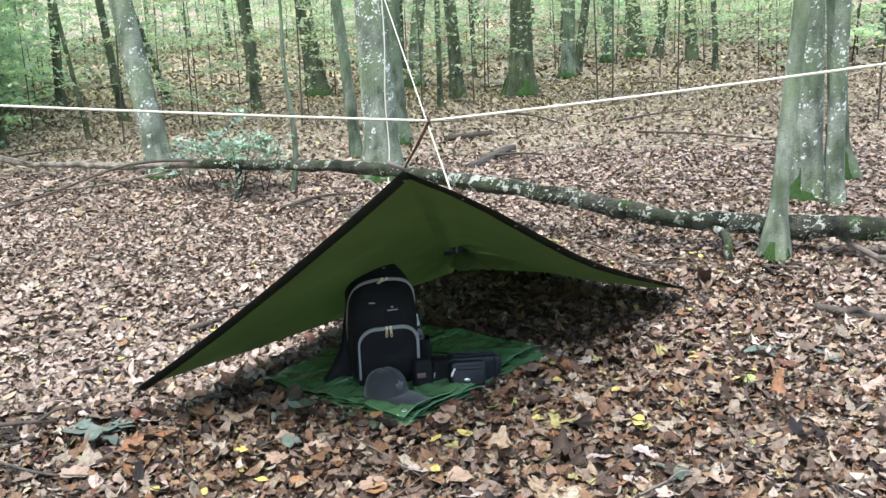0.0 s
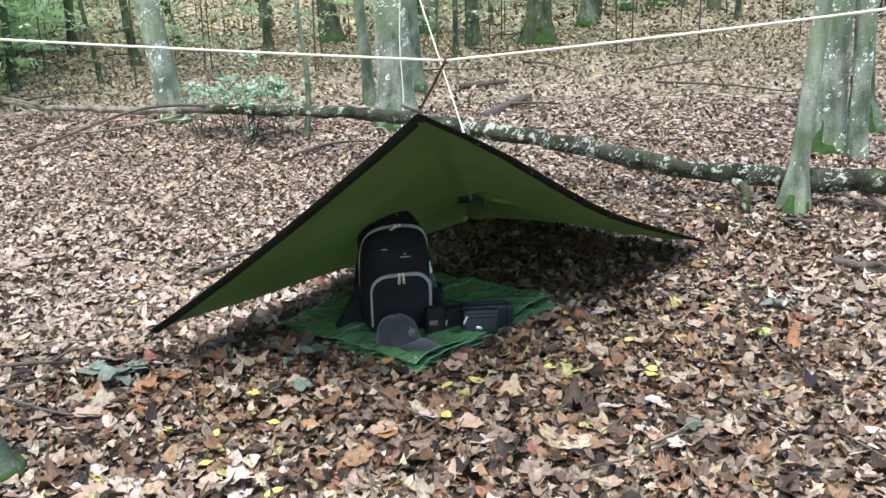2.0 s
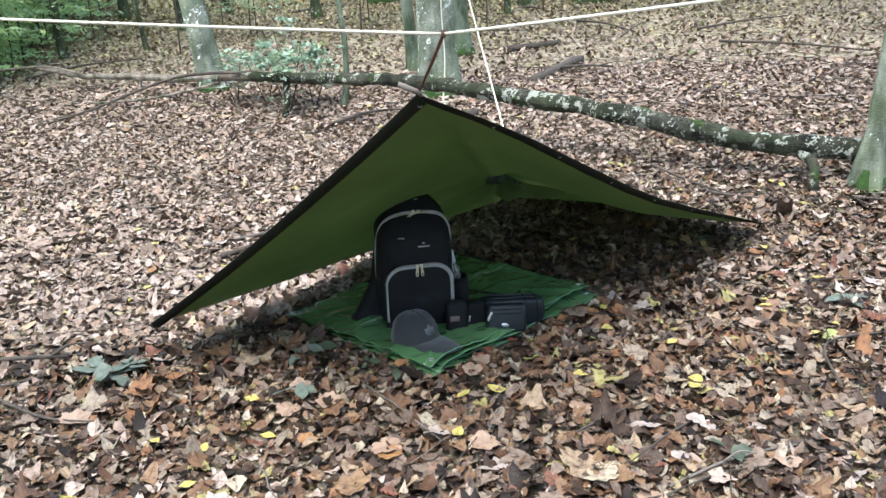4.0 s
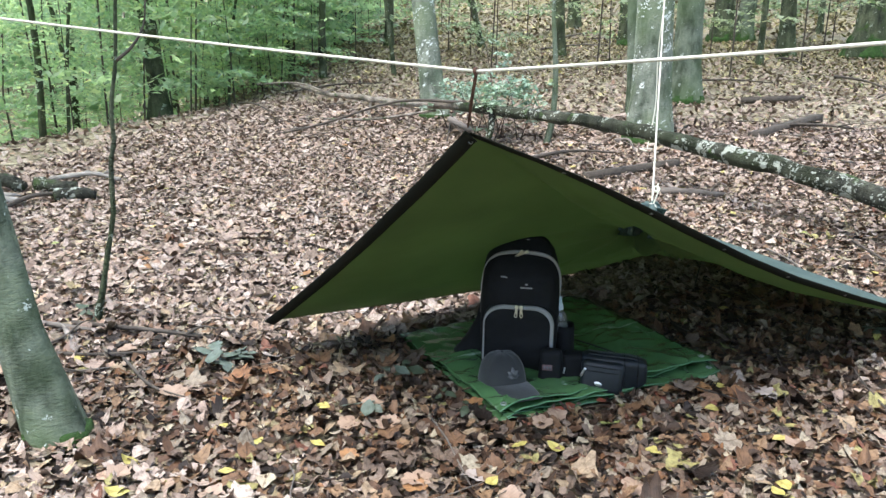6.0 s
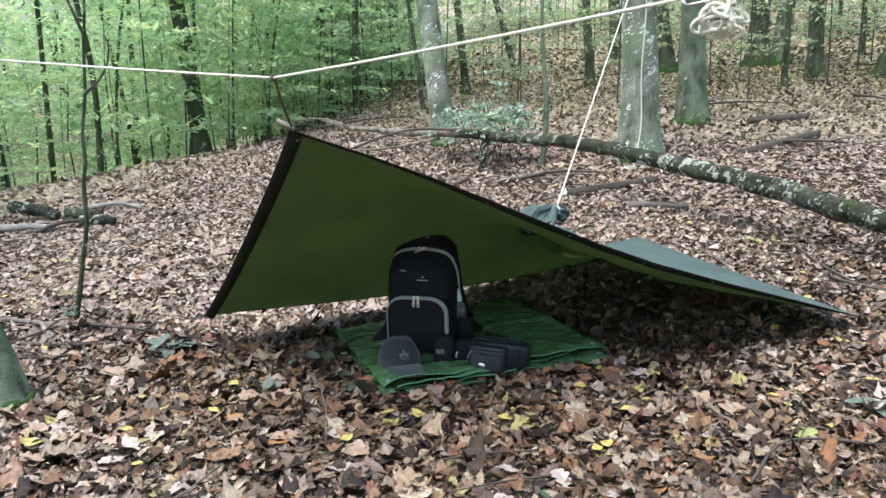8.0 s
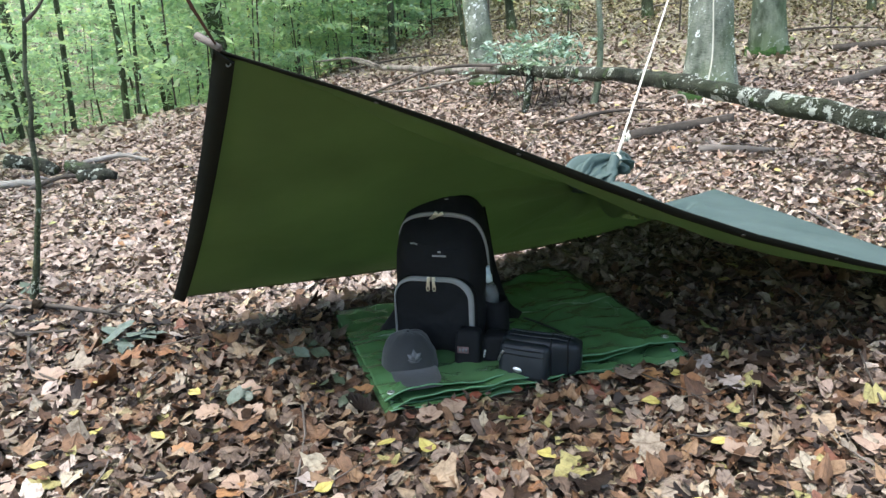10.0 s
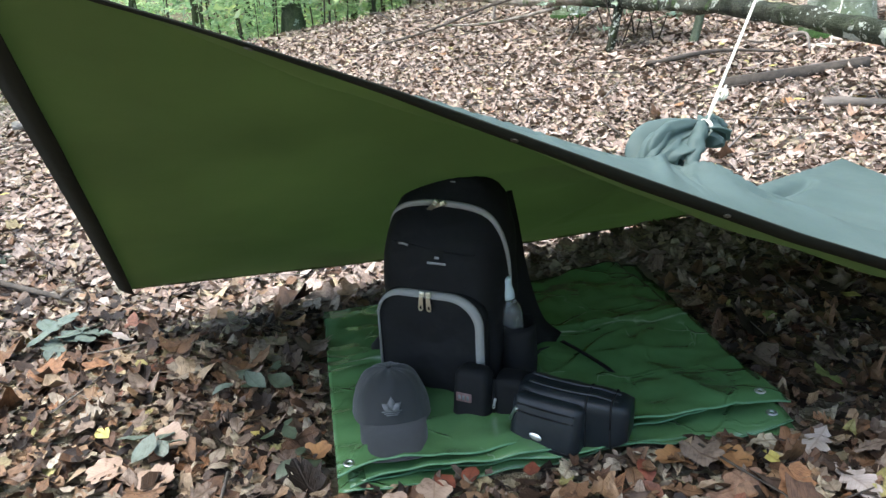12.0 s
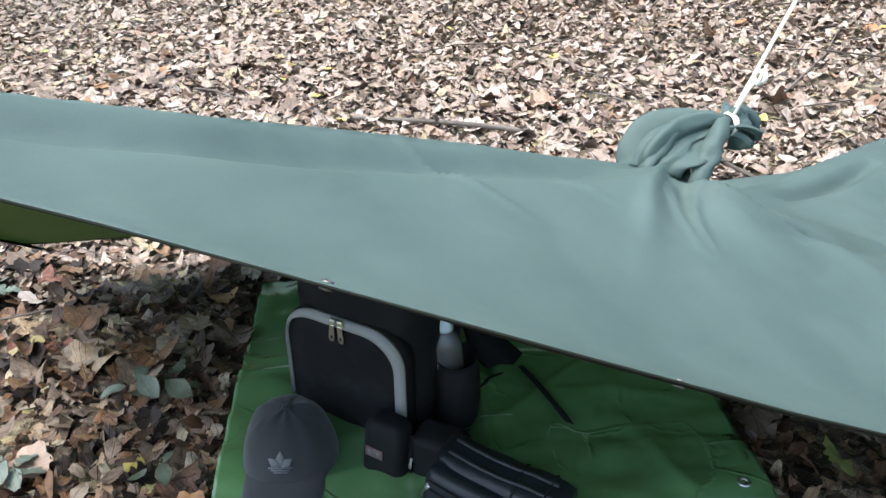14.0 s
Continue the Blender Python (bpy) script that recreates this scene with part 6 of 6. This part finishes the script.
def pouches():
    t = thing("small_pouch", pose(-0.083, 3.008, 0.126, -4, 0, 16), "small black zip pouch with a faded red label", "pouch")
    bm = bmesh.new()
    rounded_box(bm, 0.086, 0.056, 0.128, 0.018, (0.002, 0.003, 0.065), 4)
    for v in bm.verts:
        v.co += v.co.normalized() * 0.004 * noise.noise(v.co * 35)
        v.co.x *= 1 - 0.12 * max(0.0, v.co.z - 0.09) / 0.03
    part("body", bm, M_PACK, t)
    bm = bmesh.new()
    tube(bm, smooth_line([(-0.03, -0.012, 0.04), (-0.029, -0.012, 0.1), (-0.015, -0.01, 0.122), (0.012, -0.01, 0.123), (0.026, -0.012, 0.108), (0.033, -0.012, 0.04)], 4), 0.0022, 6)
    part("zip", bm, M_PACK2, t)
    bm = bmesh.new()
    rounded_box(bm, 0.036, 0.002, 0.020, 0.0006, (-0.010, -0.0265, 0.066), 1)
    label_ob = part("label", bm, M_REDPRINT, t, "small faded red label")
    for k in range(3):
        bm = bmesh.new()
        rounded_box(bm, 0.006, 0.001, 0.010, 0.0003, (-0.020 + 0.010 * k, -0.0283, 0.066), 1)
        part("print_bar", bm, M_BADGE, label_ob)
    p = thing("camera_pouch", pose(-0.012, 3.072, 0.126, 0, 0, 22), "soft square black pouch beside the backpack", "pouch")
    bm = bmesh.new()
    rounded_box(bm, 0.098, 0.068, 0.108, 0.016, (0.004, 0.002, 0.055), 4)
    for v in bm.verts:
        v.co += v.co.normalized() * 0.005 * noise.noise(v.co * 28 + Vector((5, 0, 0)))
    part("body", bm, M_PACK, p)
    zip_pull(p, pose(-0.038, -0.033, 0.06, 0, 10, 0), 0.6, M_STEEL)
    bm = bmesh.new()
    ribbon(bm, [(-0.044, -0.03, 0.0), (-0.044, -0.033, 0.05), (-0.043, -0.02, 0.104)], 0.010, 0.002, (1, 0, 0))
    part("strap", bm, M_PACK2, p)


backpack()
water_bottle()
baseball_cap()
belt_bag()
pouches()


# ---- ground details ----
def solid_leaf(kind, size, gen, curl=0.3):
    """One real leaf with thickness: a bmesh."""
    shape, tris = leaf_shape(kind)
    bm = bmesh.new()
    cv, ch = gen.uniform(-curl, curl), gen.uniform(0.0, curl)
    co = [Vector((x * size, y * size, size * (2 * cv * x * x + 2.5 * ch * y * y + 0.03 * math.sin(9 * x + 5 * y)))) for x, y in shape]
    top = [bm.verts.new(p + Vector((0, 0, 0.0006))) for p in co]
    low = [bm.verts.new(p) for p in co]
    for a, b, c in tris:
        bm.faces.new((top[a], top[b], top[c]))
        bm.faces.new((low[a], low[c], low[b]))
    return bm


def leaf_colour(name, a, b, length=0.08):
    """A leaf blade with blotches, midrib and side veins."""
    m = surface(name, tuple(0.75 * v for v in a), b, 28, 0.55, 0.4, 90, 0.002)
    nt = m.node_tree
    p = nt.nodes["Principled BSDF"]
    tc = nt.nodes.new("ShaderNodeTexCoord")
    col = mix(nt, calc(nt, "MULTIPLY", veins(nt, tc.outputs["Object"], length), 0.4), p.inputs["Base Color"].links[0].from_socket, (0.45, 0.36, 0.25), "MULTIPLY")
    spots = ramp(nt, noise_node(nt, tc.outputs["Object"], 70, 3), [(0.3, (0.4, 0.32, 0.25)), (0.42, (1, 1, 1))])
    nt.links.new(mix(nt, 0.8, col, spots, "MULTIPLY"), p.inputs["Base Color"])
    return m


LEAF_KINDS = {
    "yellow": (leaf_colour("yellow_leaf", (0.36, 0.30, 0.065), (0.50, 0.44, 0.14)), "beech", "bright yellow fallen leaf lying on the litter"),
    "pale": (leaf_colour("bleached_leaf", (0.28, 0.232, 0.20), (0.40, 0.345, 0.31)), "oak", "large bleached oak leaf lying on the litter"),
    "orange": (leaf_colour("orange_leaf", (0.22, 0.105, 0.045), (0.34, 0.18, 0.075)), "maple", "orange-brown fallen leaf lying on the litter"),
    "red": (leaf_colour("red_leaf", (0.15, 0.04, 0.025), (0.25, 0.075, 0.04)), "beech", "red fallen leaf beside the groundsheet"),
    "lime": (leaf_colour("lime_leaf", (0.20, 0.23, 0.065), (0.30, 0.33, 0.11)), "oak", "lime-green fallen leaf lying on the litter"),
    "tan": (leaf_colour("tan_leaf", (0.26, 0.17, 0.115), (0.36, 0.26, 0.19)), "maple", "large tan maple leaf lying on the litter"),
}
SPOTS = [
    ("yellow", 0.066, [(0.48, 3.05), (0.09, 2.55), (0.36, 2.67), (-0.73, 2.17), (-0.97, 1.9), (0.72, 2.65), (1.11, 3.33), (1.27, 3.92), (-0.46, 1.83), (-1.74, 2.37), (-0.88, 1.77), (1.29, 3.1)]),
    ("yellow", 0.055, [(1.21, 3.02), (-0.56, 2.24), (-1.54, 3.83), (-1.77, 3.78), (-1.01, 2.35), (-1.55, 3.47), (1.1, 3.28), (0.84, 4.2), (-2.88, 4.56), (-2.05, 4.05), (-3.65, 4.73), (-1.45, 1.72), (-0.89, 2.2), (-0.69, 2.46)]),
    ("pale", 0.105, [(1.46, 3.98), (0.53, 2.35), (0.69, 2.37), (-0.07, 2.29), (0.61, 2.2), (0.11, 2.12), (1.28, 3.66), (0.525, 3.35), (0.62, 3.27)]),
    ("orange", 0.07, [(-0.25, 2.70), (0.33, 3.13), (0.42, 3.2), (-1.0, 2.99), (-0.8, 3.08), (-2.6, 3.5), (-2.45, 3.4), (1.0, 2.7)]),
    ("red", 0.06, [(0.045, 2.845), (0.02, 2.80), (0.13, 2.93), (0.30, 3.07)]),
    ("lime", 0.085, [(1.24, 2.99), (0.46, 3.62), (0.25, 3.83), (0.2, 2.78)]),
    ("tan", 0.09, [(-0.435, 2.45), (-0.55, 2.40), (0.35, 2.45), (0.75, 2.9), (-0.2, 2.2), (1.0, 3.1), (-1.2, 2.3), (0.05, 1.95), (0.5, 2.0), (-0.75, 1.7)]),
]


def single_leaves():
    g = random.Random(8)
    made = {}
    for kind, size, places in SPOTS + strewn_leaves():
        m, shape, label = LEAF_KINDS[kind]
        for k, (x, y) in enumerate(places):
            key = (kind, size, k % 3)
            if key not in made:
                ob = part("fallen_leaf", solid_leaf(shape, size, g), m, None)
                tagged(ob, label, "leaf", kind + " fallen leaves")
                made[key] = ob
            else:
                ob = made[key].copy()
                scene.collection.objects.link(ob)
            ob.matrix_basis = Matrix.Translation((x, y, gz(x, y) + 0.026)) @ Euler((g.gauss(0, 0.15), g.gauss(0, 0.15), g.uniform(0, 6.28))).to_matrix().to_4x4() @ Matrix.Scale(g.uniform(0.85, 1.15), 4)


def strewn_leaves():
    """Bright single leaves strewn over the litter between the camera and the log."""
    g = random.Random(23)
    out = []
    for kind, count, size in (("yellow", 84, 0.056), ("orange", 30, 0.066), ("tan", 40, 0.08), ("pale", 36, 0.09), ("lime", 8, 0.06)):
        places = []
        while len(places) < count:
            x, y = g.uniform(-3.4, 3.0), g.uniform(1.5, 7.5)
            if not inside_mat(np.float64(x), np.float64(y), -0.06) and (kind != "pale" or y < 5.5):
                places.append((x, y))
        out.append((kind, size, places))
    return out


M_SEEDLING = leaf_colour("pale_seedling_leaf", (0.075, 0.105, 0.078), (0.14, 0.175, 0.14))
M_DARKSEED = leaf_colour("dark_seedling_leaf", (0.032, 0.05, 0.026), (0.07, 0.095, 0.058))


def twig_litter():
    """Thin dry twigs strewn through the leaves."""
    g = random.Random(58)
    for name, m, count, label in (("dark_twigs", M_TWIG, 260, "thin dark dry twigs strewn through the leaf litter"), ("pale_twigs", M_GREYWOOD, 150, "thin pale barkless twigs strewn through the leaf litter")):
        bm = bmesh.new()
        for _ in range(count):
            x, y = g.uniform(-4.6, 4.2), 1.4 + 7.0 * g.random() ** 0.9
            a, d = g.uniform(0, 6.28), g.uniform(0.06, 0.2) * (1 + 0.14 * y)
            r = g.uniform(0.0014, 0.0034) * (0.8 + 0.12 * y)
            pts = []
            for f in (-1, -0.35, 0.3, 1):
                px, py = x + d * f * math.cos(a) + g.gauss(0, 0.05) * d, y + d * f * math.sin(a) + g.gauss(0, 0.05) * d
                pts.append((px, py, gz(px, py) + g.uniform(0.02, 0.04)))
            if not any(inside_mat(np.float64(p[0]), np.float64(p[1]), -0.03) for p in pts):
                tube(bm, pts, [r, 0.9 * r, 0.75 * r, 0.5 * r], 5)
        tagged(part(name, bm, m, None), label, "twigs", kind="stuff")


def seedling(x, y, n, size, m, label, h=0.06, seed=1):
    """A forest seedling: a short stem with broad leaves."""
    t = thing("seedling", pose(x, y, gz(x, y)), label, "plant", "seedlings")
    g = random.Random(seed)
    bm = bmesh.new()
    tube(bm, [(0, 0, -0.02), (0.003, 0.002, h * 0.5), (0, 0.004, h)], [0.0022, 0.0018, 0.0015], 6)
    part("stem", bm, M_TWIG, t)
    for k in range(n):
        a = 2.4 * k + g.uniform(-0.4, 0.4)
        bm = solid_leaf("oak" if k % 2 else "beech", size * g.uniform(0.75, 1.2), g, 0.35)
        d = size * g.uniform(0.4, 0.9)
        bmesh.ops.transform(bm, matrix=Matrix.Translation((math.cos(a) * d, math.sin(a) * d, h * g.uniform(0.6, 1.05))) @ Euler((g.gauss(0, 0.25), g.uniform(-0.1, 0.35), a)).to_matrix().to_4x4(), verts=bm.verts[:])
        part("leaf", bm, m, t)


def stick(name, pts, r0, r1, m, label, category="branch", group="", rough=0.25, forks=0, seed=0, seg=8):
    """A fallen branch with short forks."""
    base = Vector(pts[0])
    t = thing(name, Matrix.Translation(base), label, category, group)
    g = random.Random(seed + 1)
    line = smooth_line([Vector(p) - base for p in pts], 5)
    bm = bmesh.new()
    tube(bm, line, lerp_list([r0, (r0 + r1) / 2, r1], len(line)), seg, rough, seed)
    part("stem", bm, m, t)
    for k in range(forks):
        p = line[g.randint(2, len(line) - 3)]
        d = (line[-1] - line[0]).normalized()
        q = Vector((d.x * 0.6 + g.gauss(0, 0.5), d.y * 0.6 + g.gauss(0, 0.5), abs(g.gauss(0, 0.15))))
        l = (line[-1] - line[0]).length * g.uniform(0.15, 0.35)
        bm = bmesh.new()
        tube(bm, smooth_line([p, p + q * l * 0.5 + Vector((0, 0, 0.02)), p + q * l], 3), lerp_list([r1, r1 * 0.7, 0.002], 7), 6)
        part("fork", bm, m, t)
    return t


def on_ground(x, y, up=0.02):
    return (x, y, gz(x, y) + up)


def ground_details():
    single_leaves()
    for i, (x, y, n, s) in enumerate([(-1.28, 2.62, 6, 0.10), (-1.22, 2.66, 4, 0.08), (1.42, 3.3, 5, 0.07), (1.66, 3.22, 4, 0.055), (-0.54, 2.51, 5, 0.07), (-0.62, 2.78, 3, 0.065), (1.0, 4.0, 5, 0.06)]):
        seedling(x, y, n, s, M_SEEDLING, "low seedling with pale grey-green leaves", 0.05, i)
    for i, (x, y, n, s) in enumerate([(-0.57, 2.82, 4, 0.07), (-0.36, 2.71, 3, 0.05), (-2.15, 2.75, 7, 0.07), (-0.25, 2.66, 3, 0.05), (0.74, 2.2, 3, 0.05), (-2.3, 2.2, 5, 0.07)]):
        seedling(x, y, n, s, M_DARKSEED, "low seedling with dark green leaves", 0.045, 20 + i)
    # the crooked sapling beside the near tree
    t = thing("crooked_sapling", pose(-2.05, 2.70, gz(-2.05, 2.70)), "thin crooked bare sapling stem with one side twig", "sapling")
    pts = [(0, 0, -0.02), (0.03, 0.02, 0.12), (0.062, 0.038, 0.28), (0.10, 0.062, 0.50), (0.107, 0.066, 0.70), (0.125, 0.075, 0.80), (0.126, 0.077, 0.94), (0.152, 0.094, 1.12), (0.165, 0.10, 1.30), (0.189, 0.116, 1.55), (0.20, 0.13, 1.9), (0.24, 0.15, 2.4)]
    bm = bmesh.new()
    line = smooth_line(pts, 4)
    tube(bm, line, lerp_list([0.018, 0.0115, 0.010, 0.009, 0.0075, 0.006, 0.004], len(line)), 8, 0.35)
    part("stem", bm, M_DARKBARK, t)
    for pts2 in ([(0.152, 0.094, 1.12), (0.209, 0.129, 1.176), (0.254, 0.156, 1.26), (0.27, 0.16, 1.36)], [(0.17, 0.1, 1.4), (0.1, 0.06, 1.6), (0.02, 0.0, 1.72)]):
        bm = bmesh.new()
        l = smooth_line(pts2, 4)
        tube(bm, l, lerp_list([0.008, 0.005, 0.003], len(l)), 6)
        part("twig", bm, M_TWIG, t)
    crown = spray_crown("foliage", 13, 0.6, 1.38, 2.1, 0.075, 10, np.random.default_rng(52), 0.15)
    crown.transform(Matrix.Translation((0.15, 0.1, 0)))
    finish("foliage", crown, M_BEECH_LEAF, t, "airy yellow-green beech leaves")
    # saplings at the log and the pale bush behind it
    t = thing("grey_sapling", pose(-1.475, 7.0, gz(-1.475, 7.0)), "slim grey sapling stem growing by the log", "sapling")
    bm = bmesh.new()
    line = smooth_line([(0, 0, -0.05), (0.05, 0.0, 0.2), (0.062, 0.003, 0.5), (0.046, 0.002, 0.76), (0.012, 0.0, 1.16), (0.02, 0.0, 1.63), (0.0, 0.02, 2.6)], 5)
    tube(bm, line, lerp_list([0.034, 0.026, 0.022, 0.016, 0.008], len(line)), 8, 0.15)
    part("stem", bm, M_BEECH, t)
    gen = np.random.default_rng(31)
    for x, y, sp, z0, z1, n in ((-1.95, 7.1, 0.34, 0.22, 0.8, 26), (-1.7, 6.92, 0.32, 0.26, 0.5, 36), (-2.2, 7.15, 0.36, 0.26, 0.48, 38), (-1.9, 6.8, 0.34, 0.28, 0.46, 36), (-2.5, 7.2, 0.3, 0.24, 0.42, 24)):
        t = thing("pale_shrub", pose(x, y, gz(x, y)), "small shrub with pale grey-green leaves behind the log", "shrub", "pale shrubs")
        for k in range(2):
            bm = bmesh.new()
            a = k * 1.7 + x
            tube(bm, [(0, 0, -0.03), (math.cos(a) * sp * 0.3, math.sin(a) * sp * 0.3, z1 * 0.5), (math.cos(a) * sp * 0.6, math.sin(a) * sp * 0.6, z1)], [0.006, 0.004, 0.002], 6)
            part("stem", bm, M_TWIG, t)
        finish("foliage", spray_crown("foliage", n, sp, z0, z1, 0.05, 13, gen, 0.05), M_PALE_LEAF, t)
    # broken boughs, planks and sticks
    stick("broken_bough", [on_ground(-5.05, 4.15, 0.16), on_ground(-4.85, 4.28, 0.10), on_ground(-4.7, 4.33, 0.05)], 0.055, 0.05, M_LOG, "broken lichened bough lying on the leaves", rough=0.5)
    stick("broken_bough", [on_ground(-4.85, 3.85, 0.05), on_ground(-4.6, 4.02, 0.05), on_ground(-4.38, 4.1, 0.03)], 0.032, 0.026, M_BAREWOOD, "pale barkless bough lying on the leaves", forks=2, seed=4)
    stick("broken_bough", [on_ground(-4.62, 4.42, 0.07), on_ground(-4.5, 4.40, 0.06), on_ground(-4.33, 4.5, 0.03)], 0.06, 0.05, M_LOG, "short rotten bough lying on the leaves", rough=0.6, seed=9)
    stick("broken_bough", [on_ground(-4.25, 4.25, 0.05), on_ground(-4.12, 4.33, 0.06), on_ground(-3.98, 4.36, 0.04)], 0.045, 0.035, M_LOG, "short rotten bough lying on the leaves", rough=0.6, seed=13)
    stick("broken_bough", [on_ground(-4.75, 4.6, 0.04), on_ground(-4.45, 4.75, 0.07), on_ground(-4.2, 4.8, 0.03)], 0.022, 0.014, M_BAREWOOD, "pale barkless bough lying on the leaves", forks=2, seed=15)
    stick("broken_bough", [on_ground(-4.4, 3.95, 0.03), on_ground(-4.3, 4.12, 0.08), on_ground(-4.24, 4.3, 0.05)], 0.02, 0.014, M_TWIG, "short rotten bough lying on the leaves", forks=1, seed=16)
    stick("dead_bough", [on_ground(-7.4, 4.0, 0.5), on_ground(-6.9, 4.3, 0.25), on_ground(-6.3, 4.5, 0.04)], 0.025, 0.04, M_TWIG, "dark dead bough at the edge of the gully", forks=3, seed=12)
    stick("dark_stick", [on_ground(1.90, 3.90, 0.03), on_ground(2.02, 3.79, 0.03), on_ground(2.2, 3.66, 0.03), on_ground(2.5, 3.5, 0.02)], 0.024, 0.02, M_TWIG, "dark damp stick lying on the leaves", forks=1, seed=2)
    stick("curved_branch", [on_ground(2.2, 5.2, 0.10), on_ground(2.44, 5.0, 0.10), on_ground(2.5, 4.66, 0.08), on_ground(2.62, 4.45, 0.05), on_ground(3.0, 4.2, 0.03)], 0.016, 0.022, M_GREYWOOD, "curved grey branch beside the log", forks=2, seed=5)
    for (x0, y0, x1, y1, w, h) in ((-0.82, 5.98, -0.28, 6.54, 0.11, 0.05), (0.16, 7.62, 0.62, 8.55, 0.13, 0.05), (-0.12, 9.3, 0.45, 9.6, 0.07, 0.05)):
        t = thing("old_plank", pose(x0, y0, gz(x0, y0)), "rotten dark plank half sunk in the leaves", "plank")
        d = Vector((x1 - x0, y1 - y0, gz(x1, y1) - gz(x0, y0)))
        side = Vector((-d.y, d.x, 0)).normalized()
        rings = []
        for i in range(9):
            f = i / 8
            ww = w * (0.8 + 0.25 * noise.noise(Vector((i * 0.7, x0, 0))))
            p = d * f + Vector((0, 0, 0.02))
            rings.append([p + side * ww / 2 + Vector((0, 0, h * 0.6)), p - side * ww / 2 + Vector((0, 0, h * 0.8)), p - side * ww / 2 - Vector((0, 0, 0.03)), p + side * ww / 2 - Vector((0, 0, 0.03))])
        bm = bmesh.new()
        loft(bm, rings)
        part("board", bm, M_TWIG, t)
    g = random.Random(17)
    known = [((-0.25, 5.78), (0.16, 5.83), 0.028), ((-2.1, 2.63), (-1.45, 2.78), 0.011), ((-1.9, 2.35), (-1.5, 2.6), 0.008), ((-2.5, 2.5), (-1.9, 2.62), 0.014), ((-1.95, 2.2), (-2.05, 2.7), 0.007), ((-0.1, 4.45), (-0.4, 4.55), 0.008),
             ((0.55, 2.05), (1.0, 2.3), 0.005), ((-1.6, 2.45), (-1.1, 2.3), 0.006), ((1.15, 2.6), (1.5, 3.05), 0.005), ((-0.9, 4.3), (-1.5, 4.0), 0.011), ((-1.35, 3.85), (-1.22, 4.0), 0.016), ((0.9, 5.2), (1.3, 4.6), 0.008), ((0.5, 4.9), (0.72, 4.55), 0.007),
             ((1.1, 4.75), (1.5, 4.55), 0.009), ((0.33, 2.3), (0.55, 2.5), 0.004), ((-2.2, 2.2), (-1.7, 1.95), 0.006)]
    for i, (a, b, r) in enumerate(known):
        mid = ((a[0] + b[0]) / 2 + g.gauss(0, 0.04), (a[1] + b[1]) / 2 + g.gauss(0, 0.04))
        stick("twig", [on_ground(*a, 0.025), on_ground(*mid, 0.035), on_ground(*b, 0.022)], r, r * 0.7, M_GREYWOOD if i % 3 == 0 else M_TWIG, "dry twig lying on the leaf litter", "twig", "fallen twigs", 0.2, 1 if r < 0.012 else 0, i, 6)
    for i in range(24):
        x, y = g.uniform(-6.5, 6), g.uniform(6.2, 16)
        a, l = g.uniform(-1.2, 1.2), g.uniform(0.4, 1.5)
        x1, y1 = x + math.cos(a) * l, y + math.sin(a) * l
        stick("fallen_branch", [on_ground(x, y, 0.03), on_ground((x + x1) / 2, (y + y1) / 2 + g.gauss(0, 0.05), 0.06), on_ground(x1, y1, 0.03)], g.uniform(0.008, 0.022), 0.006, M_TWIG if i % 4 else M_GREYWOOD, "dark rotting branch lying on the leafy slope", "branch", "fallen branches", 0.25, g.randint(0, 2), i, 6)


ground_details()
twig_litter()
